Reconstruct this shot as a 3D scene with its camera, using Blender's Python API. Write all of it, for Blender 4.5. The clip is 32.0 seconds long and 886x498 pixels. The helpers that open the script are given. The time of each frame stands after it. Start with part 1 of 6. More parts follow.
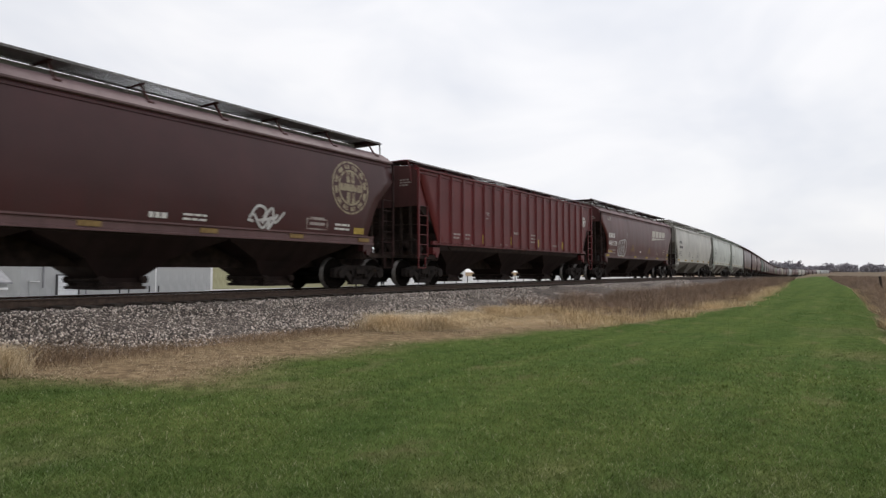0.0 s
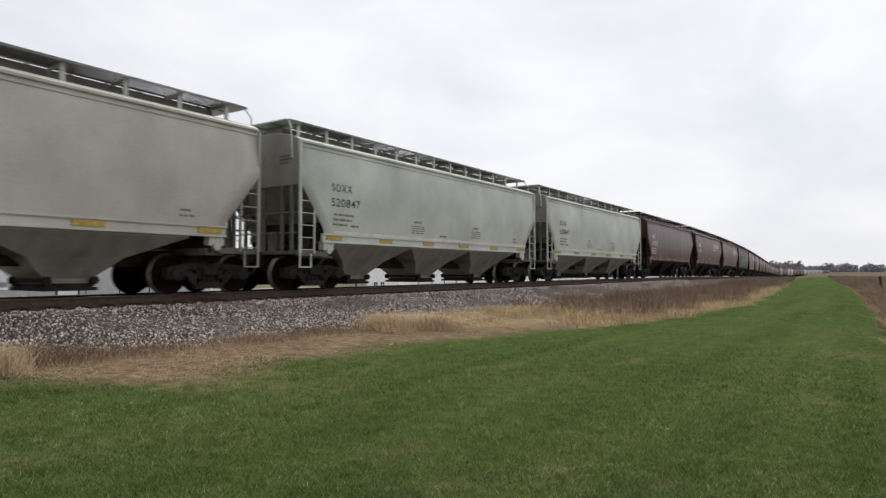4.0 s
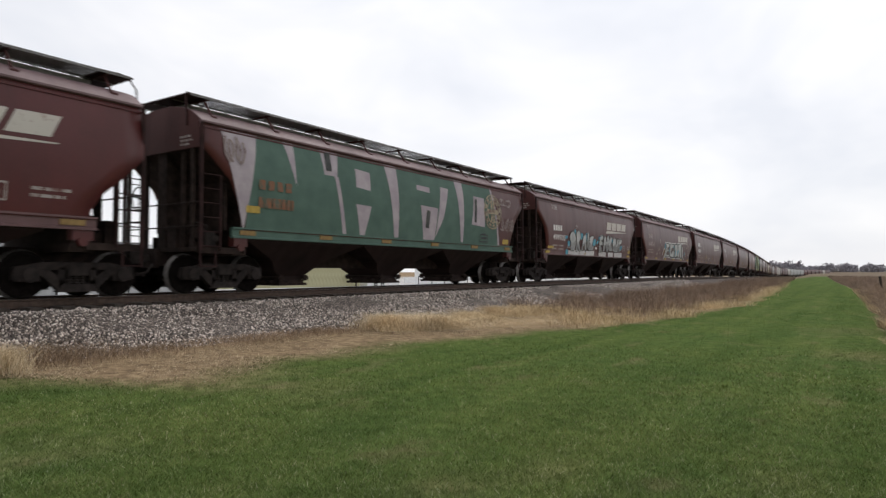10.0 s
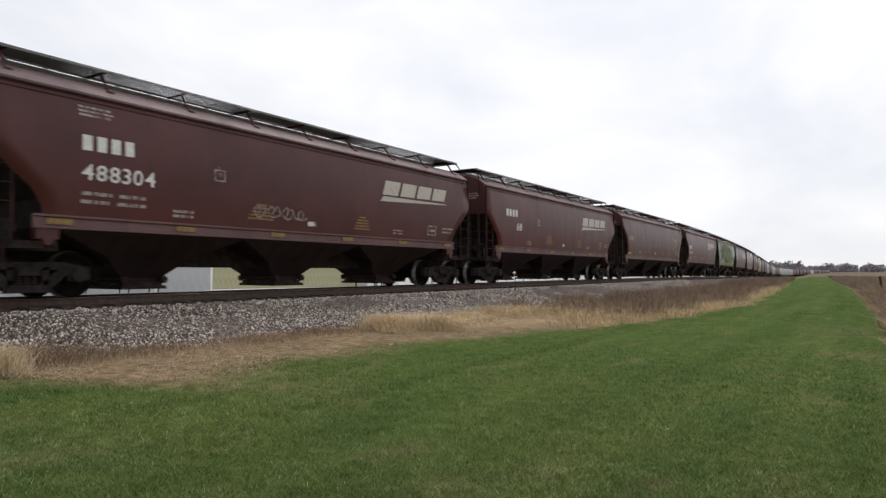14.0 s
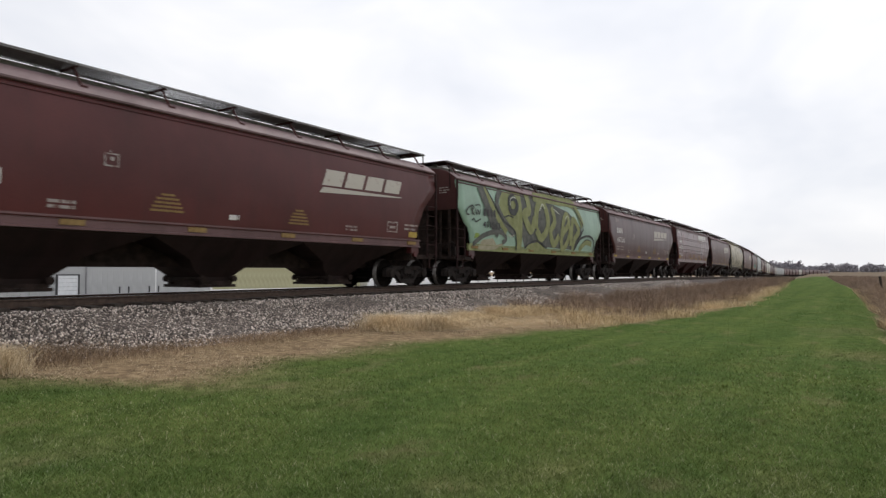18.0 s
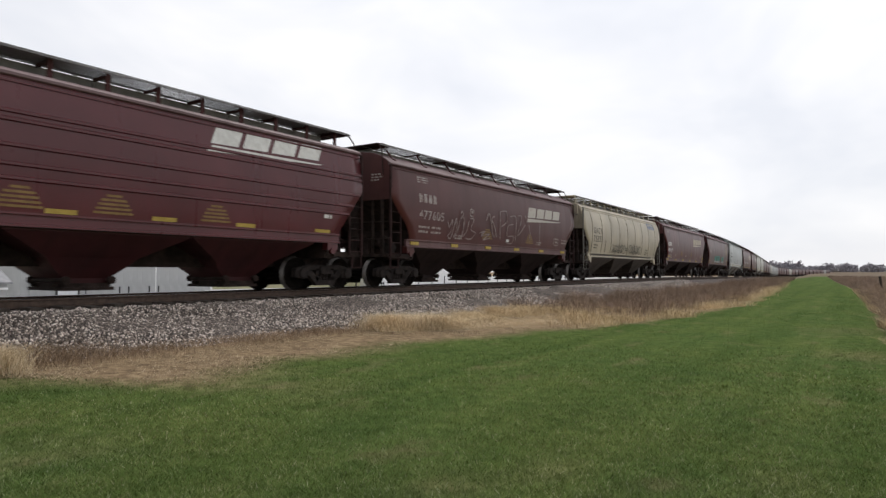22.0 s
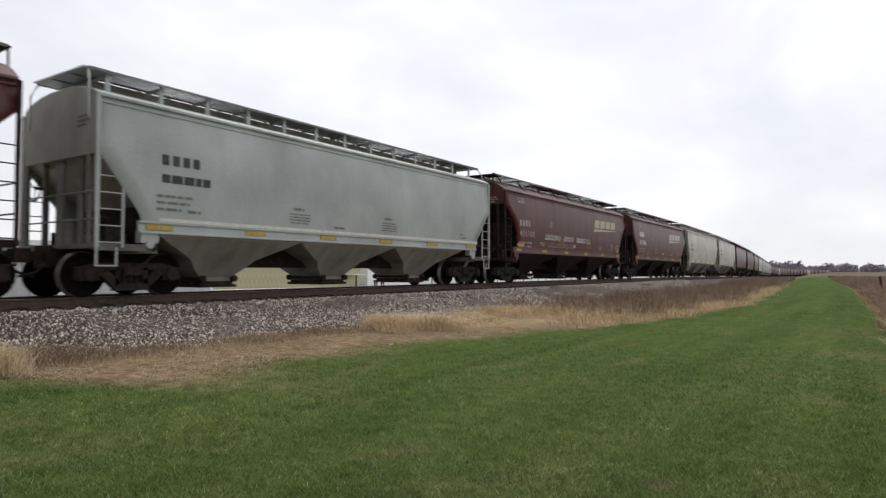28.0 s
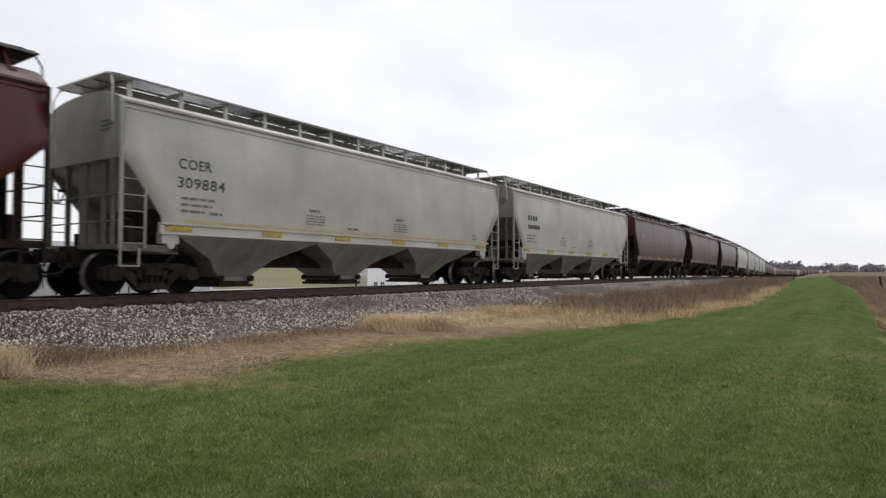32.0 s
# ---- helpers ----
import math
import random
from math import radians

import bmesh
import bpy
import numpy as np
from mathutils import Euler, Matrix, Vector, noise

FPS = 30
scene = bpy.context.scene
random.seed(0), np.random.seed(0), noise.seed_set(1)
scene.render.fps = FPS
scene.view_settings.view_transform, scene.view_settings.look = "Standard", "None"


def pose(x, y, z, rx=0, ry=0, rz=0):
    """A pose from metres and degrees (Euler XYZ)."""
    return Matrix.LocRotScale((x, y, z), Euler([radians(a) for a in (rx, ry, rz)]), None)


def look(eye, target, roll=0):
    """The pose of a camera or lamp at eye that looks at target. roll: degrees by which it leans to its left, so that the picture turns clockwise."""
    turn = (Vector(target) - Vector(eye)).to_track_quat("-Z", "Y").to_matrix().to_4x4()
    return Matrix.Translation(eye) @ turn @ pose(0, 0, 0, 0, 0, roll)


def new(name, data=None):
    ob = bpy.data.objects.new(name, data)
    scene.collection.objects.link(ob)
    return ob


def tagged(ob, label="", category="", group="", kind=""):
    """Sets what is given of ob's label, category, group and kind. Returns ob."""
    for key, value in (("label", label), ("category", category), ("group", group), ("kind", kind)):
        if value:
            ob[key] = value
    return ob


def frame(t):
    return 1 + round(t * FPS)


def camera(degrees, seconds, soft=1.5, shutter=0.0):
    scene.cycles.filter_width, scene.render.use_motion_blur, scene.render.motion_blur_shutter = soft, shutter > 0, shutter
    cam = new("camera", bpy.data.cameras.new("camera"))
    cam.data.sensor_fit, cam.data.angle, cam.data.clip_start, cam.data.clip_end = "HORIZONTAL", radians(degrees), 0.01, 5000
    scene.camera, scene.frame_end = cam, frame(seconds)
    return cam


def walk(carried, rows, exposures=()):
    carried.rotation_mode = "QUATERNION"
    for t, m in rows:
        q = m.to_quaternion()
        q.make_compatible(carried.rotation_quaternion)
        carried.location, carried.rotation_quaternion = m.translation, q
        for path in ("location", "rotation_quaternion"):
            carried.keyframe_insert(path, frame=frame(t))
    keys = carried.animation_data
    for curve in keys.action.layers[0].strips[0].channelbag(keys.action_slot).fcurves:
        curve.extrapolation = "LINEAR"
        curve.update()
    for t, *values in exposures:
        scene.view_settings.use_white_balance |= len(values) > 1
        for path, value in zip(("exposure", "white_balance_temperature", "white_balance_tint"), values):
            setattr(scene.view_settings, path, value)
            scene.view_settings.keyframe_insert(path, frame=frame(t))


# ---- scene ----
# ---- camera: stands still on the lawn beside the line ----
DEG = 70.0
EYE_Z = 1.53
cam = camera(DEG, 32.0, soft=1.35, shutter=0.16)
walk(cam, [(0.0, pose(0, 0, EYE_Z, 91.99, 0, 33.6)), (32.0, pose(0, 0, EYE_Z, 91.99, 0, 33.6))],
     exposures=[(0.0, -0.08), (2.0, -0.06), (5.0, -0.12), (6.0, -0.17), (7.0, -0.07), (8.0, 0.0), (32.0, 0.0)])

# ---- world: bright overcast ----
SUN_EL, SUN_AZ = radians(52), radians(25)
world = bpy.data.worlds.new("overcast")
scene.world = world
world.use_nodes = True
wn, wl = world.node_tree.nodes, world.node_tree.links
wn.clear()
w_out, w_bg = wn.new("ShaderNodeOutputWorld"), wn.new("ShaderNodeBackground")
w_sky = wn.new("ShaderNodeTexSky")
w_sky.sky_type, w_sky.sun_disc = "NISHITA", False
w_sky.sun_elevation, w_sky.sun_rotation = SUN_EL, SUN_AZ
w_dim = wn.new("ShaderNodeMix")
w_dim.data_type, w_dim.blend_type = "RGBA", "MULTIPLY"
w_dim.inputs[0].default_value = 1.0
w_dim.inputs[7].default_value = (0.1, 0.1, 0.1, 1)
w_tc, w_map = wn.new("ShaderNodeTexCoord"), wn.new("ShaderNodeMapping")
w_map.inputs["Scale"].default_value = (1.0, 1.0, 2.3)
w_map.inputs["Location"].default_value = (0.35, 0.1, 0.3)
w_noise = wn.new("ShaderNodeTexNoise")
w_noise.inputs["Scale"].default_value = 2.5
w_noise.inputs["Detail"].default_value = 4
w_noise.inputs["Roughness"].default_value = 0.52
w_noise.inputs["Distortion"].default_value = 0.35
w_ramp = wn.new("ShaderNodeValToRGB")
w_ramp.color_ramp.elements[0].position, w_ramp.color_ramp.elements[0].color = 0.36, (0.85, 0.868, 0.925, 1)
w_ramp.color_ramp.elements[1].position, w_ramp.color_ramp.elements[1].color = 0.58, (1.01, 1.005, 1.025, 1)
w_mix = wn.new("ShaderNodeMix")
w_mix.data_type = "RGBA"
w_mix.inputs[0].default_value = 0.93
wl.new(w_sky.outputs[0], w_dim.inputs[6])
wl.new(w_tc.outputs["Generated"], w_map.inputs[0])
wl.new(w_map.outputs[0], w_noise.inputs["Vector"])
wl.new(w_noise.outputs["Fac"], w_ramp.inputs[0])
wl.new(w_dim.outputs[2], w_mix.inputs[6])
w_dot, w_rng = wn.new("ShaderNodeVectorMath"), wn.new("ShaderNodeMapRange")
w_dot.operation = "DOT_PRODUCT"
w_dot.inputs[1].default_value = (-math.sin(SUN_AZ) * math.cos(SUN_EL), math.cos(SUN_AZ) * math.cos(SUN_EL), math.sin(SUN_EL))
w_rng.inputs[1].default_value, w_rng.inputs[2].default_value = 0.45, 1.0
w_rng.inputs[3].default_value, w_rng.inputs[4].default_value = 0.94, 1.14
w_glow = wn.new("ShaderNodeMix")
w_glow.data_type, w_glow.blend_type = "RGBA", "MULTIPLY"
w_glow.inputs[0].default_value = 1.0
wl.new(w_tc.outputs["Generated"], w_dot.inputs[0])
wl.new(w_dot.outputs["Value"], w_rng.inputs[0])
wl.new(w_ramp.outputs[0], w_glow.inputs[6])
wl.new(w_rng.outputs[0], w_glow.inputs[7])
wl.new(w_glow.outputs[2], w_mix.inputs[7])
wl.new(w_mix.outputs[2], w_bg.inputs[0])
w_bg.inputs[1].default_value = 1.0
wl.new(w_bg.outputs[0], w_out.inputs[0])

sun = new("sun", bpy.data.lights.new("sun", "SUN"))
sun.data.energy, sun.data.angle, sun.data.color = 1.22, radians(25), (1.0, 0.965, 0.92)
sun.matrix_world = look((math.sin(SUN_AZ) * -40, math.cos(SUN_AZ) * 40, 50), (0, 0, 0))


# ---- materials ----
def nodes_of(name, rough=0.6, metal=0.0):
    m = bpy.data.materials.new(name)
    m.use_nodes = True
    b = m.node_tree.nodes["Principled BSDF"]
    b.inputs["Roughness"].default_value, b.inputs["Metallic"].default_value = rough, metal
    return m, m.node_tree.nodes, m.node_tree.links, b


def noise_node(n, l, scale, detail=4, stretch=(1, 1, 1), coord="Object", rough=0.55):
    tc, mp, no = n.new("ShaderNodeTexCoord"), n.new("ShaderNodeMapping"), n.new("ShaderNodeTexNoise")
    mp.inputs["Scale"].default_value = stretch
    no.inputs["Scale"].default_value, no.inputs["Detail"].default_value = scale, detail
    no.inputs["Roughness"].default_value = rough
    l.new(tc.outputs[coord], mp.inputs[0])
    l.new(mp.outputs[0], no.inputs["Vector"])
    return no


def ramp_node(n, l, source, stops):
    r = n.new("ShaderNodeValToRGB")
    el = r.color_ramp.elements
    while len(el) < len(stops):
        el.new(0.5)
    for e, (p, c) in zip(el, stops):
        e.position, e.color = p, (*c, 1)
    l.new(source, r.inputs[0])
    return r


def mix_node(n, l, fac, a, b, mode="MIX"):
    m = n.new("ShaderNodeMix")
    m.data_type, m.blend_type = "RGBA", mode
    for sock, v in ((m.inputs[0], fac), (m.inputs[6], a), (m.inputs[7], b)):
        if isinstance(v, (int, float)):
            sock.default_value = v
        elif isinstance(v, tuple):
            sock.default_value = (*v, 1)
        else:
            l.new(v, sock)
    return m.outputs[2]


def bump_node(n, l, b, height, strength, dist=0.02):
    bp = n.new("ShaderNodeBump")
    bp.inputs["Strength"].default_value, bp.inputs["Distance"].default_value = strength, dist
    l.new(height, bp.inputs["Height"])
    l.new(bp.outputs[0], b.inputs["Normal"])


def paint(name, col, grime=(0.04, 0.025, 0.022), amount=0.35, rough=0.36, fade=1.35, gloss=0.5, dust=0.0):
    """Weathered car paint: faded patches, streaks of dirt, dusty smears, fine speckle."""
    m, n, l, b = nodes_of(name, rough)
    b.inputs["Specular IOR Level"].default_value = gloss
    big = noise_node(n, l, 0.55, 3)
    streak = noise_node(n, l, 1.6, 5, (1.0, 1.5, 0.2))
    fine = noise_node(n, l, 28, 3)
    faded = tuple(min(1, c * fade + 0.004) for c in col)
    base = mix_node(n, l, ramp_node(n, l, big.outputs["Fac"], [(0.35, (0, 0, 0)), (0.68, (1, 1, 1))]).outputs[0], col, faded)
    dirt = ramp_node(n, l, streak.outputs["Fac"], [(0.46, (0, 0, 0)), (0.76, (amount, amount, amount))])
    base = mix_node(n, l, dirt.outputs[0], base, grime)
    if dust:
        smear = noise_node(n, l, 0.8, 5, (1, 0.9, 0.7), "Object", 0.5)
        film = ramp_node(n, l, smear.outputs["Fac"], [(0.5, (0, 0, 0)), (0.72, (dust, dust, dust))])
        base = mix_node(n, l, film.outputs[0], base, (0.024 + 1.45 * col[0], 0.015 + 1.45 * col[1], 0.015 + 1.45 * col[2]))
    speck = ramp_node(n, l, fine.outputs["Fac"], [(0.3, (0.82, 0.82, 0.82)), (0.6, (1, 1, 1))])
    base = mix_node(n, l, 0.7, base, speck.outputs[0], "MULTIPLY")
    l.new(base, b.inputs["Base Color"])
    rr = n.new("ShaderNodeMapRange")
    rr.inputs[3].default_value, rr.inputs[4].default_value = rough - 0.1, rough + 0.2
    l.new(streak.outputs["Fac"], rr.inputs[0])
    l.new(rr.outputs[0], b.inputs["Roughness"])
    bump_node(n, l, b, big.outputs["Fac"], 0.25, 0.03)
    return m


def worn(name, a, b_col, scale=6, rough=0.7, metal=0.0, bump=0.3, dist=0.01, gloss=0.5):
    m, n, l, b = nodes_of(name, rough, metal)
    b.inputs["Specular IOR Level"].default_value = gloss
    no = noise_node(n, l, scale, 6)
    r = ramp_node(n, l, no.outputs["Fac"], [(0.35, a), (0.65, b_col)])
    l.new(r.outputs[0], b.inputs["Base Color"])
    bump_node(n, l, b, no.outputs["Fac"], bump, dist)
    return m


def chipped(name, col, under, wear=0.46):
    """Stencil paint on a car side that is rubbed through in places."""
    m, n, l, b = nodes_of(name, 0.6)
    no = noise_node(n, l, 5.0, 8, (1, 1, 1), "Object", 0.7)
    r = ramp_node(n, l, no.outputs["Fac"], [(wear - 0.08, (0, 0, 0)), (wear + 0.06, (1, 1, 1))])
    l.new(mix_node(n, l, r.outputs[0], under, col), b.inputs["Base Color"])
    return m


MAROON = paint("maroon_paint", (0.074, 0.0138, 0.0128), amount=0.25, rough=0.36, gloss=0.38, dust=0.2)
BROWN = paint("brown_maroon_paint", (0.066, 0.0146, 0.0127), amount=0.25, rough=0.36, gloss=0.38, dust=0.2)
DARKMAROON = paint("dark_maroon_paint", (0.049, 0.0098, 0.0105), amount=0.25, rough=0.32, gloss=0.45, dust=0.2)
GLOSSRED = paint("glossy_red_maroon_paint", (0.083, 0.0135, 0.0168), amount=0.12, rough=0.26, gloss=0.5)
RED = paint("faded_red_paint", (0.112, 0.0165, 0.0175), amount=0.2, gloss=0.3)
GREY = paint("light_grey_paint", (0.34, 0.362, 0.358), (0.17, 0.16, 0.14), 0.12)
MINT = paint("pale_green_grey_paint", (0.44, 0.466, 0.424), (0.2, 0.18, 0.14), 0.1)
OLDGREY = paint("dusty_grey_paint", (0.415, 0.403, 0.362), (0.19, 0.165, 0.13), 0.14)
CREAM = paint("dirty_cream_paint", (0.385, 0.338, 0.245), (0.16, 0.125, 0.085), 0.2)
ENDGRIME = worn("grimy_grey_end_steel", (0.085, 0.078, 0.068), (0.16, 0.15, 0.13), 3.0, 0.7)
PALEGRIME = paint("grimy_pale_steel_paint", (0.27, 0.26, 0.23), (0.09, 0.08, 0.07), 0.5)
# Sill lightened for dust and for the light its face catches.
SILLDUSTLIT = paint("dusty_lit_maroon_sill_paint", (0.108, 0.053, 0.053), (0.04, 0.022, 0.021), 0.35, 0.5)
# Grime tone taken darker still to hold the shade under the car.
UNDER = worn("underframe_grime_shade", (0.018, 0.0125, 0.0112), (0.04, 0.0275, 0.023), 5, 0.85, gloss=0.12)
GRATE = worn("galvanised_grating", (0.17, 0.16, 0.158), (0.26, 0.248, 0.245), 9, 0.7, 0.0)
_n, _l = GRATE.node_tree.nodes, GRATE.node_tree.links
_tc, _wave = _n.new("ShaderNodeTexCoord"), _n.new("ShaderNodeTexWave")
_wave.bands_direction = "Y"
_wave.inputs["Scale"].default_value = 6.0
_l.new(_tc.outputs["Object"], _wave.inputs["Vector"])
_hole = ramp_node(_n, _l, _wave.outputs["Fac"], [(0.8, (1, 1, 1)), (0.83, (0, 0, 0))])
_l.new(_hole.outputs[0], _n["Principled BSDF"].inputs["Alpha"])
TRUCKM = worn("truck_cast_steel", (0.014, 0.0113, 0.0108), (0.034, 0.0265, 0.0235), 7, 0.85, gloss=0.2)
WHEELM = worn("wheel_steel", (0.006, 0.005, 0.0045), (0.013, 0.0105, 0.0095), 9, 0.9, gloss=0.02)
TREAD = worn("bright_wheel_rim", (0.1, 0.09, 0.085), (0.19, 0.175, 0.165), 12, 0.45, 0.6)
RAILM = worn("rusty_rail", (0.055, 0.034, 0.026), (0.1, 0.066, 0.048), 9, 0.75, 0.2)
RAILTOP = worn("polished_railhead", (0.25, 0.24, 0.23), (0.4, 0.39, 0.38), 9, 0.3, 0.9)
TIEM = worn("creosote_timber", (0.028, 0.021, 0.016), (0.07, 0.055, 0.045), 14, 0.9)
# Roof paler than the coat: dust, with the sky's sheen mixed into the colour.
DUSTSKYROOF = paint("dusty_skylit_maroon_roof", (0.145, 0.094, 0.097), (0.065, 0.04, 0.04), 0.35, 0.6, gloss=0.3)
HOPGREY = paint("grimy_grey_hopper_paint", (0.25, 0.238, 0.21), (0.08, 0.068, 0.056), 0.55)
HOPMAROON = paint("dark_maroon_hopper_paint", (0.02, 0.0112, 0.01), (0.011, 0.0085, 0.0076), 0.7, 0.6, gloss=0.15)
HOPRED = paint("dark_crimson_hopper_paint", (0.042, 0.0095, 0.0105), (0.016, 0.008, 0.008), 0.5, 0.5, gloss=0.25)
# End wall paints: darker than the coat for soot and for shade between cars.
ENDTAN = paint("soot_shade_tan_end_paint", (0.19, 0.165, 0.125), (0.04, 0.033, 0.027), 0.85, 0.6, gloss=0.15)
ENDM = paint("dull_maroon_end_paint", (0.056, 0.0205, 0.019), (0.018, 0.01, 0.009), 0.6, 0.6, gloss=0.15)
HOPSOOT = paint("soot_brown_hopper_paint", (0.05, 0.041, 0.033), (0.02, 0.016, 0.014), 0.5)
# Near-black end tones: part soot, part shade painted in.
SOOTSHADE = worn("soot_shade_fittings_paint", (0.016, 0.0085, 0.0082), (0.044, 0.021, 0.02), 2.5, 0.8, gloss=0.15)
PALESOOTSHADE = worn("soot_shade_pale_end_paint", (0.165, 0.16, 0.14), (0.24, 0.232, 0.2), 1.1)
WHITE = worn("stencil_white", (0.62, 0.6, 0.57), (0.76, 0.75, 0.72), 8)
FADEDWHITE = chipped("faded_stencil_white", (0.36, 0.32, 0.295), (0.15, 0.075, 0.066), 0.47)
LOGOW = chipped("logo_white", (0.49, 0.455, 0.4), (0.27, 0.18, 0.155), 0.38)
LOGOY = chipped("logo_cream_yellow", (0.46, 0.405, 0.31), (0.25, 0.15, 0.115), 0.4)
LOGOC = chipped("logo_tan", (0.34, 0.285, 0.19), (0.13, 0.07, 0.053), 0.47)
BLACKS = worn("stencil_black", (0.03, 0.03, 0.032), (0.06, 0.06, 0.06), 8)
YELLOW = worn("reflector_yellow", (0.36, 0.25, 0.045), (0.5, 0.36, 0.08), 10)
DULLYELLOW = worn("dull_yellow_stencil", (0.2, 0.12, 0.04), (0.28, 0.18, 0.06), 10)
GREYS = worn("worn_grey_stencil", (0.13, 0.13, 0.125), (0.22, 0.215, 0.2), 8)
PALEYELLOW = worn("pale_yellow_stripe", (0.44, 0.38, 0.19), (0.52, 0.47, 0.3), 3)
BLUES = worn("faded_blue_lettering", (0.1, 0.14, 0.25), (0.2, 0.24, 0.34), 8)

# ---- the line of the track ----
RAIL_Z = 1.0
KNOTS_S = (0, 40, 80, 130, 200, 300, 420, 540, 600, 680, 3000)
KNOTS_H = (0, 0, -2.82, -4.59, -4.84, -4.04, 0.83, 5.6, 0, -2.8, -2.8)
S_GRID = np.arange(-200.0, 2200.0, 1.0)
_h = np.radians(np.interp(S_GRID, KNOTS_S, KNOTS_H))
X_GRID, Y_GRID = np.cumsum(np.sin(_h)), np.cumsum(np.cos(_h))
X_GRID, Y_GRID = X_GRID - X_GRID[200] - 14.0, Y_GRID - Y_GRID[200]


def drop(s):
    """How far the line has fallen below the level stretch by the camera."""
    return np.interp(s, (40, 60, 85, 110, 190, 300, 420, 560), (0, 0.03, 0.17, 0.4, 1.15, 2.2, 2.9, 3.3))


def on_track(s, n=0.0, z=RAIL_Z):
    """The place s metres along the line and n metres to its right, and its heading in degrees."""
    z = z - float(drop(s))
    h = float(np.interp(s, KNOTS_S, KNOTS_H))
    x, y = float(np.interp(s, S_GRID, X_GRID)), float(np.interp(s, S_GRID, Y_GRID))
    return x + n * math.cos(radians(h)), y - n * math.sin(radians(h)), z, h


def track_x(y):
    return np.interp(y, Y_GRID, X_GRID)


# ---- mesh helpers ----
def finish(bm, name, smooth=False):
    bmesh.ops.recalc_face_normals(bm, faces=bm.faces)
    me = bpy.data.meshes.new(name)
    bm.to_mesh(me)
    bm.free()
    if smooth:
        me.shade_smooth()
    return me


def add_box(bm, x0, x1, y0, y1, z0, z1, m=None):
    v = [bm.verts.new((x, y, z)) for x in (x0, x1) for y in (y0, y1) for z in (z0, z1)]
    for f in ((0, 1, 3, 2), (4, 6, 7, 5), (0, 4, 5, 1), (2, 3, 7, 6), (0, 2, 6, 4), (1, 5, 7, 3)):
        bm.faces.new([v[i] for i in f])
    if m:
        bmesh.ops.transform(bm, matrix=m, verts=v)
    return v


def add_loft(bm, rings, caps=True, closed=True):
    rows = [[bm.verts.new(p) for p in r] for r in rings]
    k = len(rows[0])
    for a, b in zip(rows, rows[1:]):
        for i in range(k if closed else k - 1):
            bm.faces.new((a[i], a[(i + 1) % k], b[(i + 1) % k], b[i]))
    if caps:
        bm.faces.new(rows[0][::-1])
        bm.faces.new(rows[-1])
    return rows


def add_tube(bm, pts, r, sides=6):
    pts = [Vector(p) for p in pts]
    rings = []
    for i, p in enumerate(pts):
        d = (pts[min(i + 1, len(pts) - 1)] - pts[max(i - 1, 0)]).normalized()
        u = d.cross(Vector((0.31, 0.17, 0.93))).normalized()
        w = d.cross(u)
        rings.append([p + r * (u * math.cos(a) + w * math.sin(a)) for a in (2 * math.pi * j / sides for j in range(sides))])
    add_loft(bm, rings)


def add_lathe(bm, profile, sides=24):
    """Turned round the x axis; profile of (x, radius)."""
    rings = [[(x, r * math.cos(a), r * math.sin(a)) for a in (2 * math.pi * j / sides for j in range(sides))] for x, r in profile]
    add_loft(bm, rings)


def prism(bm, poly, x0, x1):
    """A side-view polygon of (y, z) given thickness from x0 to x1."""
    add_loft(bm, [[(x0, y, z) for y, z in poly], [(x1, y, z) for y, z in poly]])


MESHES = {}


def cached(key, build, smooth=False):
    if key not in MESHES:
        bm = bmesh.new()
        build(bm)
        MESHES[key] = finish(bm, str(key[0]), smooth)
    return MESHES[key]


def part(name, me, material, parent=None, label="", at=None):
    """Links a mesh (or a bmesh) as one object under a thing or a part, with a material of its own."""
    if isinstance(me, bmesh.types.BMesh):
        me = finish(me, name)
    if not me.materials:
        me.materials.append(material)
    ob = new(name, me)
    if me.materials[0] != material:
        ob.material_slots[0].link = "OBJECT"
        ob.material_slots[0].material = material
    if parent:
        ob.parent = parent
    if at is not None:
        ob.matrix_basis = at
    return tagged(ob, label) if label else ob


def mesh_np(name, verts, faces, smooth=False):
    """A mesh from arrays: faces of one size."""
    verts, faces = np.asarray(verts, np.float32), np.asarray(faces, np.int32)
    me = bpy.data.meshes.new(name)
    me.vertices.add(len(verts))
    me.vertices.foreach_set("co", verts.ravel())
    k = faces.shape[1]
    me.loops.add(faces.size)
    me.loops.foreach_set("vertex_index", faces.ravel())
    me.polygons.add(len(faces))
    me.polygons.foreach_set("loop_start", np.arange(0, faces.size, k, dtype=np.int32))
    me.update(calc_edges=True)
    if smooth:
        me.shade_smooth()
    return me


# ---- ground ----
EDGE_Y = (-60, 3.7, 4.35, 4.9, 5.35, 6.1, 7.1, 8.4, 10, 13.2, 16.6, 21.5, 31, 60, 93, 200, 2500)
EDGE_X = (-9.6, -9.2, -8.15, -7.4, -7.1, -7.35, -7.85, -7.65, -7.6, -6.95, -6.0, -5.2, -4.5, -6.2, -8.7, -16.3, -80)
FIELD_Y = (-60, 13, 17, 32, 63, 95, 197, 2500)
FIELD_X = (0.8, 0.72, 0.6, 0.3, -0.65, -2.7, -8.0, -75)


def fbm(x, y, s, seed=0.0):
    return np.array([noise.fractal(Vector((a * s + seed, b * s - seed, seed)), 1.0, 2.0, 3) for a, b in zip(x, y)])


